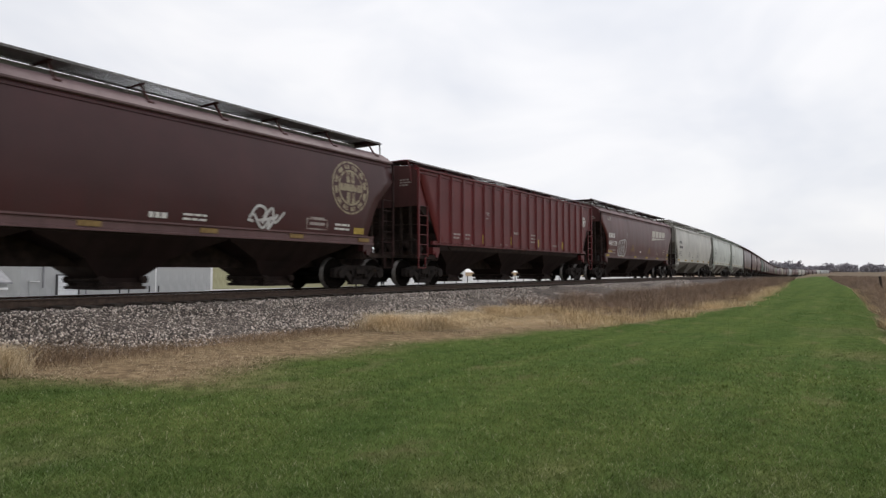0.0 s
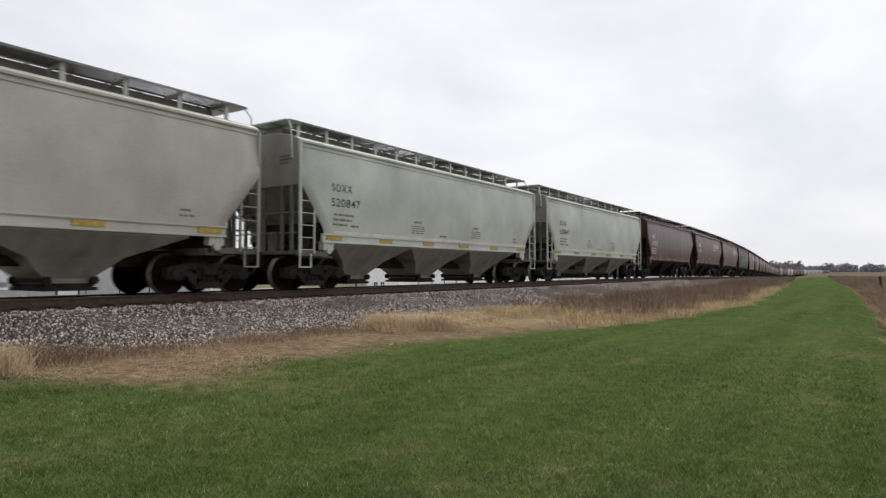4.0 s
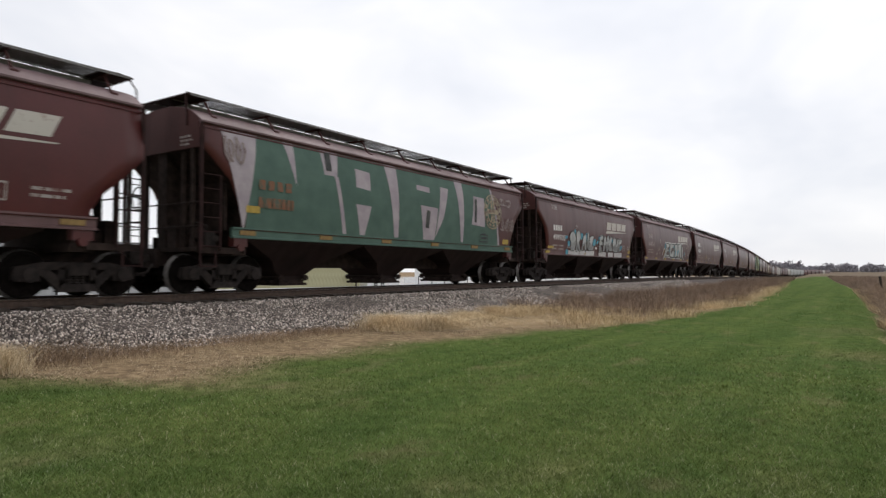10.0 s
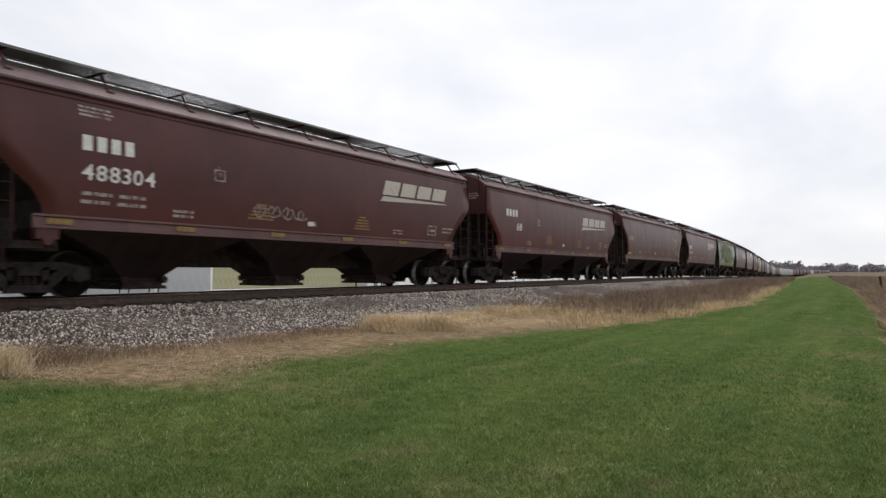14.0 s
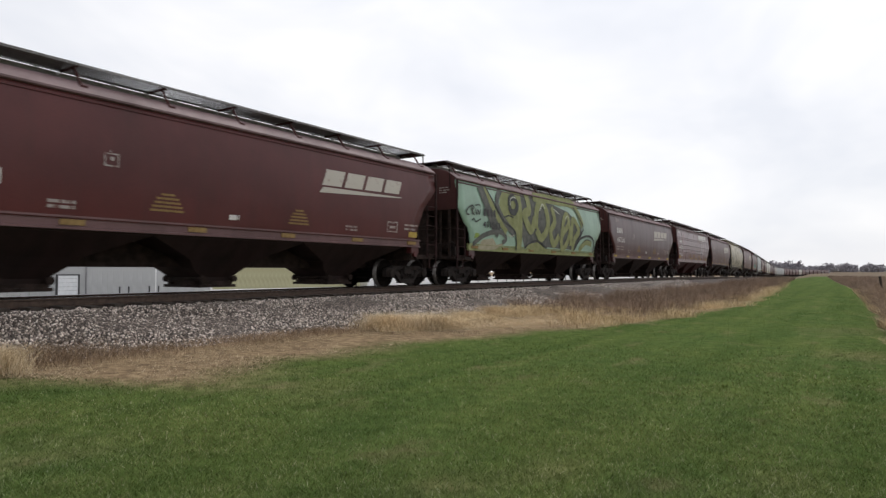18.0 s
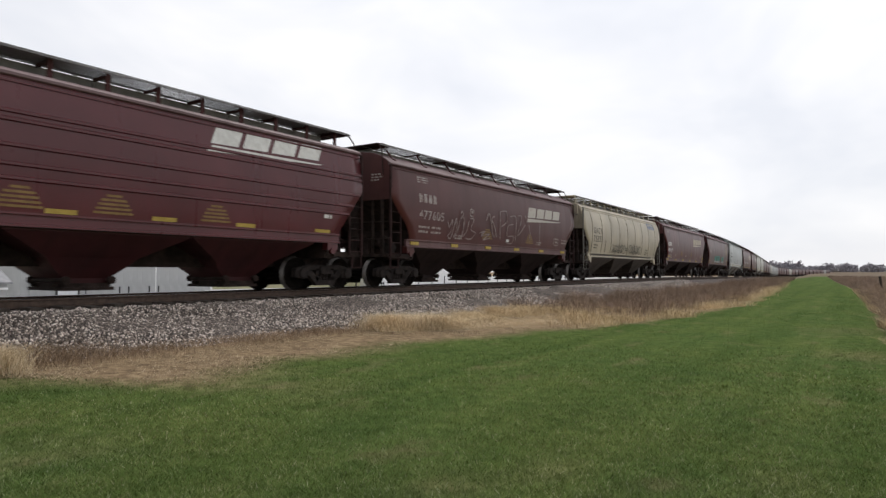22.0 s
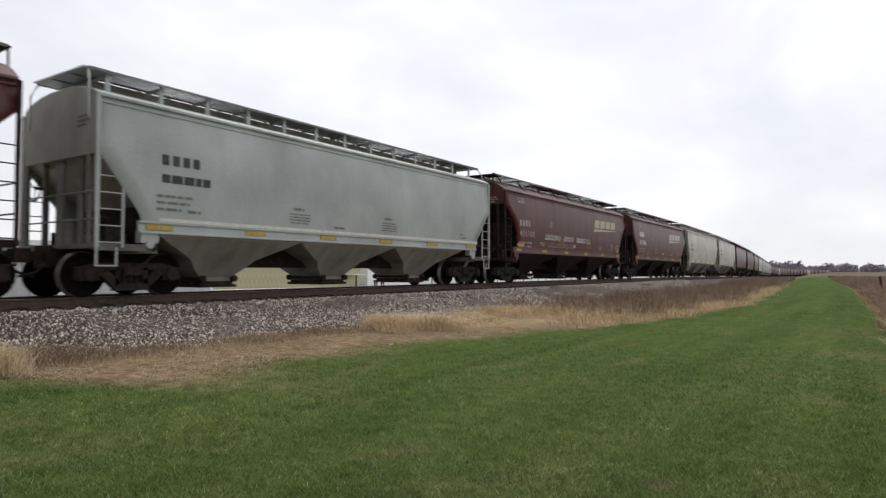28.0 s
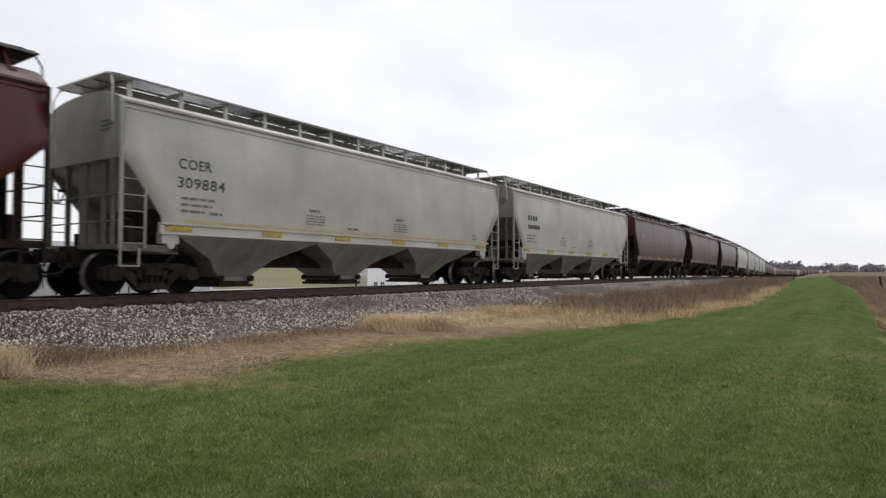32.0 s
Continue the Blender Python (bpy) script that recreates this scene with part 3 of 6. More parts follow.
def ladder_mesh(bm, sx, ey, top):
    """Two stiles with rungs beside the cut corner; ey is +1 for the rear end."""
    x = sx * 1.56
    add_box(bm, x - 0.03, x + 0.03, -0.035, 0.035, 1.0, top)
    add_box(bm, x - 0.02, x + 0.02, -ey * 0.52 - 0.02, -ey * 0.52 + 0.02, 1.0, 2.75)
    for i in range(6):
        z = 1.1 + 0.33 * i
        add_tube(bm, [(x, 0, z), (x, -ey * 0.52, z)], 0.014, 5)
    add_box(bm, x - 0.03, x + 0.03, min(0, -ey * 0.4), max(0, -ey * 0.4), 0.62, 0.65)
    add_box(bm, x - 0.012, x + 0.012, -0.02, 0.02, 0.62, 1.0)
    add_box(bm, x - 0.012, x + 0.012, -ey * 0.4 - 0.02, -ey * 0.4 + 0.02, 0.62, 1.0)


def platform_mesh(bm, ey):
    """End platform and body bolster, around the end at y = 0."""
    for x in (-1.5, 1.42):
        add_box(bm, x, x + 0.08, min(-ey * 1.1, ey * 0.02), max(-ey * 1.1, ey * 0.02), 0.94, 1.08)
    add_box(bm, -1.5, 1.5, ey * 0.0 - 0.09, ey * 0.0 + 0.09, 0.98, 1.07)
    add_box(bm, -1.42, 1.42, -ey * 1.15 - 0.22, -ey * 1.15 + 0.22, 0.9, 1.06)


def end_fittings(car, style, ey, y, mat):
    """Upright posts, the centre plate, two hand rails and the valve box at one end."""
    top = CUT_TOP[style] + 0.02
    for x in (-0.75, 0.75):
        part("end_post", cached(("round_post", style), lambda bm: add_tube(bm, [(0, 0, 1.06), (0, 0, top)], 0.06, 6)), mat, car, at=pose(x, y - ey * 0.1, 0))
    for x in (-1.41, 1.2) if ey < 0 else ():
        part("end_post", cached(("angle_post", style), lambda bm: add_box(bm, -0.045, 0.045, -0.035, 0.035, 1.05, top)), mat, car, at=pose(x, y - ey * 0.03, 0))
    part("centre_plate", cached(("centre_plate", style), lambda bm: add_box(bm, -0.16, 0.16, -0.02, 0.02, 1.05, top)), mat, car, at=pose(-0.04, y - ey * 0.08, 0))
    part("valve_box", cached(("valve_box",), lambda bm: add_box(bm, -0.16, 0.16, -0.13, 0.13, 1.04, 1.6)), mat, car, at=pose(0.46, y - ey * 0.12, 0))
    for z in (1.55, 2.1):
        part("hand_rail", cached(("hand_rail",), lambda bm: add_tube(bm, [(-1.5, 0, 0), (1.5, 0, 0)], 0.018, 5)), mat, car, at=pose(0, y + ey * 0.03, z))


def sillbeam_mesh(bm, ey):
    add_box(bm, -0.2, 0.2, min(-ey * 3.0, ey * 0.3), max(-ey * 3.0, ey * 0.3), 0.66, 1.0)
    add_box(bm, -0.3, 0.3, ey * 0.25 - 0.05, ey * 0.25 + 0.05, 0.6, 1.05)


def coupler_mesh(bm, ey):
    add_box(bm, -0.08, 0.08, min(ey * 0.3, ey * 0.62), max(ey * 0.3, ey * 0.62), 0.76, 0.92)
    add_loft(bm, [[(x, ey * y, z) for x, y in ((-0.2, 0.58), (0.2, 0.58), (0.19, 0.84), (0.02, 0.86), (-0.08, 0.72), (-0.19, 0.86))] for z in (0.7, 0.98)])
    add_tube(bm, [(0.2, ey * 0.3, 0.7), (0.36, ey * 0.55, 0.5), (0.3, ey * 0.84, 0.42)], 0.03, 5)


def web_mesh(bm, ey, deep, top):
    """Upright web over the bolster, between the sloping sheets and the truck."""
    add_box(bm, -1.46, 1.46, -ey * 1.3 - 0.03, -ey * 1.3 + 0.03, 0.95, 2.05)
    for x in (-0.45, 0.45):
        add_box(bm, x - 0.02, x + 0.02, *sorted((-ey * 1.27, -ey * 0.1)), 1.0, 1.35)
    if deep:
        add_box(bm, -1.38, 1.38, -ey * 0.8 - 0.03, -ey * 0.8 + 0.03, 1.5, top)
        add_box(bm, -0.04, 0.04, *sorted((-ey * 1.27, -ey * 0.12)), 1.0, top)


def reservoir_mesh(bm):
    rings = [[(x, 0.62 + r * math.cos(a), 1.42 + r * math.sin(a)) for a in (2 * math.pi * j / 14 for j in range(14))] for x, r in ((-0.75, 0.08), (-0.68, 0.17), (0.68, 0.17), (0.75, 0.08))]
    add_loft(bm, rings)
    for x in (-0.5, 0.5):
        add_box(bm, x - 0.03, x + 0.03, 0.5, 0.74, 1.05, 1.27)


def valve_mesh(bm):
    add_box(bm, 0.95, 1.25, 0.35, 0.62, 1.12, 1.45)
    add_tube(bm, [(1.1, 0.48, 1.45), (1.1, 0.48, 1.6), (1.1, 0.2, 1.66)], 0.03, 6)
    add_lathe_y = [[(1.1 + r * math.cos(a), y, 1.3 + r * math.sin(a)) for a in (2 * math.pi * j / 10 for j in range(10))] for y, r in ((0.62, 0.1), (0.76, 0.1))]
    add_loft(bm, add_lathe_y)


def handwheel_mesh(bm):
    pts = [(-0.75 + 0.28 * math.cos(a), -0.12, 2.3 + 0.28 * math.sin(a)) for a in (2 * math.pi * j / 16 for j in range(17))]
    add_tube(bm, pts, 0.018, 5)
    for a in (0.5, 2.6, 4.7):
        add_tube(bm, [(-0.75, -0.1, 2.3), (-0.75 + 0.27 * math.cos(a), -0.12, 2.3 + 0.27 * math.sin(a))], 0.012, 4)
    add_tube(bm, [(-0.75, -0.12, 2.3), (-0.75, 0.12, 2.3)], 0.03, 6)


def jackpad_mesh(bm):
    add_box(bm, 1.3, 1.5, -0.2, 0.2, 1.12, 1.36)
    add_loft(bm, [[(x, 0.1 * math.cos(a), 1.1 + 0.1 * math.sin(a)) for a in (k * math.pi / 5 for k in range(10))] for x in (1.4, 1.53)])


def grab_mesh(bm, style, ey):
    z = BOARD_Z[style]
    for x in (-0.98, 0.98):
        if style == "smooth":
            add_tube(bm, [(x, -ey * 0.9, z + 0.02), (x, ey * 0.02, z + 0.02), (x, ey * 0.03, z - 0.02), (x * 1.05, ey * 0.03, 3.9)], 0.022, 5)
        else:
            add_tube(bm, [(x, -ey * 0.95, z + 0.01), (x, -ey * 0.2, z + 0.03), (x * 1.1, -ey * 0.03, z - 0.08), (x * 1.25, ey * 0.03, z - 0.3), (x * 1.3, ey * 0.03, 3.6)], 0.02, 5)
    add_box(bm, -1.05, 1.05, *sorted((-ey * 0.62, ey * 0.06)), z - 0.034, z - 0.004)


def sideframe_mesh(bm):
    """Cast side frame with its two windows, at x = 0, between axles at y = -0.889 and 0.889."""
    x0, x1 = -0.08, 0.08
    prism(bm, [(-1.14, 0.36), (-1.12, 0.6), (-0.62, 0.7), (0.62, 0.7), (1.12, 0.6), (1.14, 0.36), (0.72, 0.4), (0.66, 0.55), (-0.66, 0.55), (-0.72, 0.4)], x0, x1)
    for k in (-1, 1):
        prism(bm, [(k * 0.74, 0.5), (k * 0.56, 0.58), (k * 0.18, 0.26), (k * 0.34, 0.14)], x0, x1)
        add_box(bm, x0, x1, k * 0.3 - 0.055, k * 0.3 + 0.055, 0.2, 0.6)
        add_box(bm, -0.1, 0.1, k * 0.889 - 0.19, k * 0.889 + 0.19, 0.33, 0.62)
        rings = [[(x, k * 0.889 + r * math.cos(a), 0.457 + r * math.sin(a)) for a in (j * math.pi / 7 for j in range(14))] for x, r in ((0.1, 0.15), (0.17, 0.14), (0.18, 0.07))]
        add_loft(bm, rings)
    prism(bm, [(-0.38, 0.12), (0.38, 0.12), (0.3, 0.27), (-0.3, 0.27)], x0 - 0.02, x1 + 0.02)


def spring_mesh(bm):
    rings = [(z, 0.06 if i % 2 else 0.045) for i, z in enumerate((0.27, 0.295, 0.32, 0.345, 0.37, 0.395, 0.42, 0.45))]
    add_loft(bm, [[(r * math.cos(a), r * math.sin(a), z) for a in (k * math.pi / 4 for k in range(8))] for z, r in rings])


def wheelset_mesh(bm):
    for sx in (-1, 1):
        prof = [(0.69, 0.1), (0.69, 0.12), (0.7, 0.34), (0.685, 0.39), (0.685, 0.482), (0.71, 0.486), (0.722, 0.462), (0.82, 0.452), (0.825, 0.40), (0.78, 0.37), (0.76, 0.16), (0.8, 0.12), (0.8, 0.1)]
        add_lathe(bm, [(sx * x, r) for x, r in prof], 28)
        add_lathe(bm, [(sx * x, r) for x, r in ((0.82, 0.09), (0.9, 0.12), (1.07, 0.12), (1.09, 0.08))], 12)
    add_lathe(bm, [(-1.0, 0.08), (-0.7, 0.09), (0.7, 0.09), (1.0, 0.08)], 10)


def bolster_mesh(bm):
    add_box(bm, -1.12, 1.12, -0.2, 0.2, 0.44, 0.66)
    add_lathe_z = [[(0.35 * math.cos(a), 0.35 * math.sin(a), z) for a in (k * math.pi / 8 for k in range(16))] for z in (0.64, 0.74)]
    add_loft(bm, add_lathe_z)
    add_box(bm, -0.6, 0.6, -0.72, -0.6, 0.28, 0.44)
    add_box(bm, -0.6, 0.6, 0.6, 0.72, 0.28, 0.44)


AXLES = {-1: [], 1: []}


def add_truck(car, y):
    t = part("truck", cached(("truck",), bolster_mesh), TRUCKM, car, "grimy cast steel truck", pose(0, y, 0))
    for x in (-1.0, 1.0):
        part("side_frame", cached(("side_frame",), sideframe_mesh), TRUCKM, t, at=pose(x, 0, 0))
        for sy in (-0.13, 0.0, 0.13):
            part("spring", cached(("spring",), spring_mesh), TRUCKM, t, at=pose(x, sy, 0))
    for k in (-1, 1):
        me = cached(("wheelset",), wheelset_mesh, True)
        w = part("wheelset", me, WHEELM, t, at=pose(0, k * 0.889, 0.457))
        if len(me.materials) == 1:
            me.materials.append(TREAD)
            for f in me.polygons:
                r = math.hypot(f.center.y, f.center.z)
                if r > 0.45 and abs(f.center.x) > 0.68:
                    f.material_index = 1
        AXLES[k].append(w)
    return t


def hopper_car(style, length, coat, label, dark=UNDER, trim=None, near=True):
    """One covered hopper car. Its origin lies on the rails under its middle; the body is length minus the coupling gap."""
    lb = length - COUPLE
    k = (style, round(lb, 2))
    trim = trim or coat
    car = tagged(new("hopper_car"), label, "freight car", "cars of the grain train")
    part("body", cached(("body", *k), lambda bm: core_mesh(bm, style, lb)), coat, car)
    part("slope_sheet", cached(("slope_sheet", *k), lambda bm: slope_mesh(bm, style, lb)), HOPGREY if coat in (GREY, MINT, OLDGREY) else UNDER, car, "grimy slope sheets, shade in their colour")
    for ey in (-1, 1):
        # The end wall's colour carries soot and the shade of the coupling gap.
        part("end_wall", cached(("end_wall", style, ey), lambda bm: end_mesh(bm, style, ey)), PALESOOTSHADE if coat in (GREY, MINT, OLDGREY) else (ENDTAN if coat == CREAM else ENDM), car, "end wall darkened for soot and shade", pose(0, ey * lb / 2, 0))
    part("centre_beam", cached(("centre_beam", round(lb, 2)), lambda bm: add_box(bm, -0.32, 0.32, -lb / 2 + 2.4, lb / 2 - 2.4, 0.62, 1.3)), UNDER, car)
    for sx in (1, -1):
        part("side_sheet", cached(("side_sheet", *k, sx), lambda bm: sheet_mesh(bm, style, lb, sx)), coat, car)
        part("side_sill", cached(("side_sill", *k, sx), lambda bm: sill_mesh(bm, style, lb, sx)), SILLDUSTLIT if coat in (MAROON, BROWN, DARKMAROON) else trim, car)
        part("top_chord", cached(("top_chord", *k, sx), lambda bm: chord_mesh(bm, style, lb, sx)), trim, car)
        part("running_board", cached(("running_board", *k, sx), lambda bm: board_mesh(bm, style, lb, sx)), GRATE, car, "steel grating walkway")
    part("roof", cached(("roof", *k), lambda bm: roof_mesh(bm, style, lb)), coat if coat in (GREY, MINT, OLDGREY, CREAM, RED) else DUSTSKYROOF, car)
    lt = (lb - 3.2) / 3
    for i in (-1, 0, 1):
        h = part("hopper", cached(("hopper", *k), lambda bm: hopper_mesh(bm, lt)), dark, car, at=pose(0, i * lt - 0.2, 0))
        part("outlet_gate", cached(("outlet_gate",), gate_mesh), UNDER, h)
    for ey in (-1, 1):
        add_truck(car, ey * (lb / 2 - 1.02))
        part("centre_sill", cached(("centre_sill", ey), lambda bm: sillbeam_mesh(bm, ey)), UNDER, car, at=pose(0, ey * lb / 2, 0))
        part("coupler", cached(("coupler", ey), lambda bm: coupler_mesh(bm, ey)), TRUCKM, car, at=pose(0, ey * lb / 2, 0))
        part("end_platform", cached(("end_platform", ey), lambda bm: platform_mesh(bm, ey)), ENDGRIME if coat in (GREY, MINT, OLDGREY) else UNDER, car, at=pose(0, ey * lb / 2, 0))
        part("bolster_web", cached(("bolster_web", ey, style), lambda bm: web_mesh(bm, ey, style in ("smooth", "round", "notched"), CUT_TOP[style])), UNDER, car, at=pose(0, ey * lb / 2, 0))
        if near:
            end_fittings(car, style, ey, ey * lb / 2, ENDGRIME if coat in (GREY, MINT, OLDGREY) else UNDER)
            part("handrail", cached(("handrail", style, ey), lambda bm: grab_mesh(bm, style, ey)), SOOTSHADE if trim in (MAROON, BROWN, DARKMAROON, GLOSSRED) else trim, car, at=pose(0, ey * lb / 2, 0))
        for sx in (1, -1):
            part("ladder", cached(("ladder", style, sx, ey), lambda bm: ladder_mesh(bm, sx, ey, SIDE[style][-1][0])), SOOTSHADE if trim in (MAROON, BROWN, DARKMAROON, GLOSSRED) else (PALEGRIME if trim == OLDGREY else (ENDGRIME if trim == CREAM else trim)), car, at=pose(0, ey * lb / 2, 0))
        part("jacking_pad", cached(("jacking_pad",), jackpad_mesh), trim, car, at=pose(0, ey * (lb / 2 - 1.15), 0))
    if not near:
        return car
    ends = BLACKS if coat in (GREY, MINT, OLDGREY, CREAM) else FADEDWHITE
    tagged(part("end_stencil", cached(("end_stencil",), stencil_mesh), ends, car, at=pose(0, -lb / 2, 0)), kind="stuff")
    part("air_reservoir", cached(("air_reservoir",), reservoir_mesh), UNDER, car, at=pose(0, -lb / 2, 0))
    part("brake_cylinder", cached(("air_reservoir",), reservoir_mesh), UNDER, car, at=pose(0, lb / 2, 0.1, 0, 0, 180))
    part("brake_valve", cached(("brake_valve",), valve_mesh), TRUCKM, car, "grimy brake valve", pose(0, -lb / 2, 0))
    part("brake_wheel", cached(("brake_wheel",), handwheel_mesh), TRUCKM, car, at=pose(0, -lb / 2, 0))
    hl = (lb - 0.9) / 4
    for i in range(4):
        part("hatch_cover", cached(("hatch_cover", *k), lambda bm: hatch_mesh(bm, style, hl - 0.05)), HOPGREY, car, at=pose(0, -lb / 2 + 0.45 + hl * (i + 0.5), 0))
    n = 13 if style in ("steel", "round") else 9
    for sx in (1, -1):
        for i in range(n):
            y = -lb / 2 + 0.5 + (lb - 1.0) * i / (n - 1)
            part("board_support", cached(("board_support", style, sx), lambda bm: support_mesh(bm, style, sx)), ENDM if trim in (MAROON, BROWN, DARKMAROON, GLOSSRED) else trim, car, at=pose(0, y, 0))
    return car


# ---- lettering and marks on the lawn side of a car: y from its front edge, z above the rail ----


def wrap(bm, style, lb, lift=0.007, shift=0.0):
    """Lays a flat mesh of (along, up) onto the curved side sheet."""
    for z in (1.6, 1.8, 2.0, 2.2, 2.4, 2.6, 2.8, 3.0, 3.2, 3.4, 3.6, 3.8):
        bmesh.ops.bisect_plane(bm, geom=bm.verts[:] + bm.edges[:] + bm.faces[:], plane_co=(0, z, 0), plane_no=(0, 1, 0))
    for v in bm.verts:
        u, z = v.co.x, v.co.y
        v.co = (half_width(style, z) + lift, u + shift - lb / 2, z)


def quad(bm, u0, u1, z0, z1, slant=0.0, taper=0.0):
    d = slant * (z1 - z0)
    bm.faces.new([bm.verts.new(p) for p in ((u0, z0, 0), (u1, z0 + taper, 0), (u1 + d, z1, 0), (u0 + d, z1, 0))])


def mark(car, name, draw, mat, style, lb, lift=0.007, label="", shift=0.0):
    bm = bmesh.new()
    draw(bm)
    wrap(bm, style, lb, lift, shift)
    bm.normal_update()
    me = bpy.data.meshes.new(name)
    bm.to_mesh(me)
    bm.free()
    return part(name, me, mat, car, label)


GLYPHS = {}


def glyph_mesh(ch):
    if ch not in GLYPHS:
        cu = bpy.data.curves.new("glyph", "FONT")
        cu.body, cu.size, cu.resolution_u, cu.offset = ch, 1.0, 3, 0.012
        ob = new("glyph", cu)
        dg = bpy.context.evaluated_depsgraph_get()
        dg.update()
        me = bpy.data.meshes.new_from_object(ob.evaluated_get(dg))
        bpy.data.objects.remove(ob)
        xs = [v.co.x for v in me.vertices]
        GLYPHS[ch] = (me, min(xs), max(xs))
    return GLYPHS[ch]


for _c in "0123456789AOKSXCERG":
    glyph_mesh(_c)


def write(text, u, z, h, wide=0.8):
    """Draws text with capital height h, its lower left at (u, z)."""
    def draw(bm):
        x = u
        for ch in text:
            if ch == " ":
                x += h * 0.5
                continue
            me, a, b = glyph_mesh(ch)
            k = h / 0.69
            start = len(bm.verts)
            bm.from_mesh(me)
            bm.verts.ensure_lookup_table()
            pad = max(0.0, 0.36 - (b - a)) / 2
            for v in bm.verts[start:]:
                v.co = (x + (v.co.x - a + pad) * k * wide * 1.15, z + v.co.y * k, 0)
            x += ((b - a + 2 * pad) * 1.15 * wide + 0.11) * k
    return draw


def bars(rows):
    """Small stencils: rows of (along, up, length, height)."""
    def draw(bm):
        for u, z, ln, h in rows:
            x = u
            rng = random.Random(int(u * 100 + z * 1000))
            while x < u + ln - 0.02:
                w = min(rng.uniform(0.08, 0.3), u + ln - x)
                quad(bm, x, x + w, z, z + h)
                x += w + 0.035
    return draw


def frame_box(u, z, w, h, t=0.035):
    def draw(bm):
        quad(bm, u, u + w, z, z + t)
        quad(bm, u, u + w, z + h - t, z + h)
        quad(bm, u, u + t, z + t, z + h - t)
        quad(bm, u + w - t, u + w, z + t, z + h - t)
        quad(bm, u + 0.12, u + w - 0.1, z + 0.12, z + 0.2)
        quad(bm, u + 0.12, u + w - 0.16, z + 0.28, z + 0.34)
    return draw


def slant_wedge(u, z, w, h):
    """The long tapering wedge under the slanted blocks."""
    def draw(bm):
        bm.faces.new([bm.verts.new(p) for p in ((u, z, 0), (u + w * 0.95, z + h * 0.27, 0), (u + w * 0.97, z + h * 0.31, 0), (u + 0.16, z + h * 0.25, 0))])
    return draw


def slant_block(u, z, w, h, i):
    """One of four slanted blocks that stand on the wedge."""
    def place(a, c):
        lo, hi = z + h * (0.32 + 0.13 * a), z + h * (1.0 + 0.06 * a)
        return (u + 0.12 + w * 0.93 * a + 0.294 * h * c, lo + (hi - lo) * c, 0)

    def draw(bm):
        a0, a1 = i / 4, i / 4 + 0.86 / 4
        bm.faces.new([bm.verts.new(place(a, c)) for a, c in ((a0, 0), (a1, 0), (a1, 1), (a0, 1))])
    return draw


def slant_logo(key, u, z, w, h, mat):
    wedge = deco(key, "emblem", slant_wedge(u, z, w, h), mat, label="white slanted emblem over a wedge")
    for i in range(4):
        deco(key, "emblem_block", slant_block(u, z, w, h, i), mat).parent = wedge


def round_logo(u, z, r):
    """A ring of short segments round a disc with a broad cross."""
    def draw(bm):
        n = 36
        for a0, a1, skip in ((1.0, 0.93, 99), (0.88, 0.72, 3), (0.67, 0.59, 99)):
            for i in range(n):
                if i % skip == skip - 1:
                    continue
                p, q = 2 * math.pi * i / n, 2 * math.pi * (i + 1) / n
                bm.faces.new([bm.verts.new((u + k * r * math.cos(a), z + k * r * math.sin(a), 0)) for a, k in ((p, a0), (q, a0), (q, a1), (p, a1))])
        quad(bm, u - 0.58 * r, u + 0.58 * r, z - 0.14 * r, z + 0.14 * r)
        for x in (-0.13, 0.13):
            quad(bm, u + x * r - 0.09 * r, u + x * r + 0.09 * r, z + 0.18 * r, z + 0.57 * r)
            quad(bm, u + x * r - 0.09 * r, u + x * r + 0.09 * r, z - 0.57 * r, z - 0.18 * r)
    return draw


def mark_blocks(u, z, w, h, n=4):
    """A company mark as plain upright blocks."""
    def draw(bm):
        b = w / n
        for i in range(n):
            x = u + i * b
            quad(bm, x, x + b * 0.66, z, z + h)
    return draw


def warning(u, z, wide=0.8):
    """A stepped block of small lines under a short heading."""
    def draw(bm):
        for i, k in enumerate((0.4, 0.66, 0.78, 0.9, 1.0)):
            quad(bm, u + wide * (0.5 - k / 2), u + wide * (0.5 + k / 2), z + 0.34 - 0.085 * i, z + 0.385 - 0.085 * i)
    return draw


def spline(pts, n=6):
    out = []
    P = [pts[0], *pts, pts[-1]]
    for i in range(1, len(P) - 2):
        a, b, c, d = (np.array(P[j], float) for j in (i - 1, i, i + 1, i + 2))
        for k in range(n):
            t = k / n
            out.append(0.5 * (2 * b + (c - a) * t + (2 * a - 5 * b + 4 * c - d) * t * t + (3 * b - a - 3 * c + d) * t ** 3))
    out.append(np.array(pts[-1], float))
    return out


def stroke(bm, pts, w, smooth=True, taper=False):
    """A sprayed line of width w through points (along, up)."""
    P = spline(pts) if smooth and len(pts) > 2 else [np.array(p, float) for p in pts]
    L = []
    for i, p in enumerate(P):
        d = P[min(i + 1, len(P) - 1)] - P[max(i - 1, 0)]
        ln = math.hypot(*d) or 1
        f = 1.0 if not taper else 0.25 + 0.75 * math.sin(math.pi * (i + 0.5) / len(P))
        nrm = np.array((-d[1], d[0])) / ln * w / 2 * f
        L.append((bm.verts.new((*(p + nrm), 0)), bm.verts.new((*(p - nrm), 0))))
    for a, b in zip(L, L[1:]):
        bm.faces.new((a[0], a[1], b[1], b[0]))


def blob(bm, pts):
    bm.faces.new([bm.verts.new((u, z, 0)) for u, z in pts])


# ---- the train: distance of each car's rear edge down the line, style, coat, label ----
SPEED, SLOW = 13.5518, -0.07414


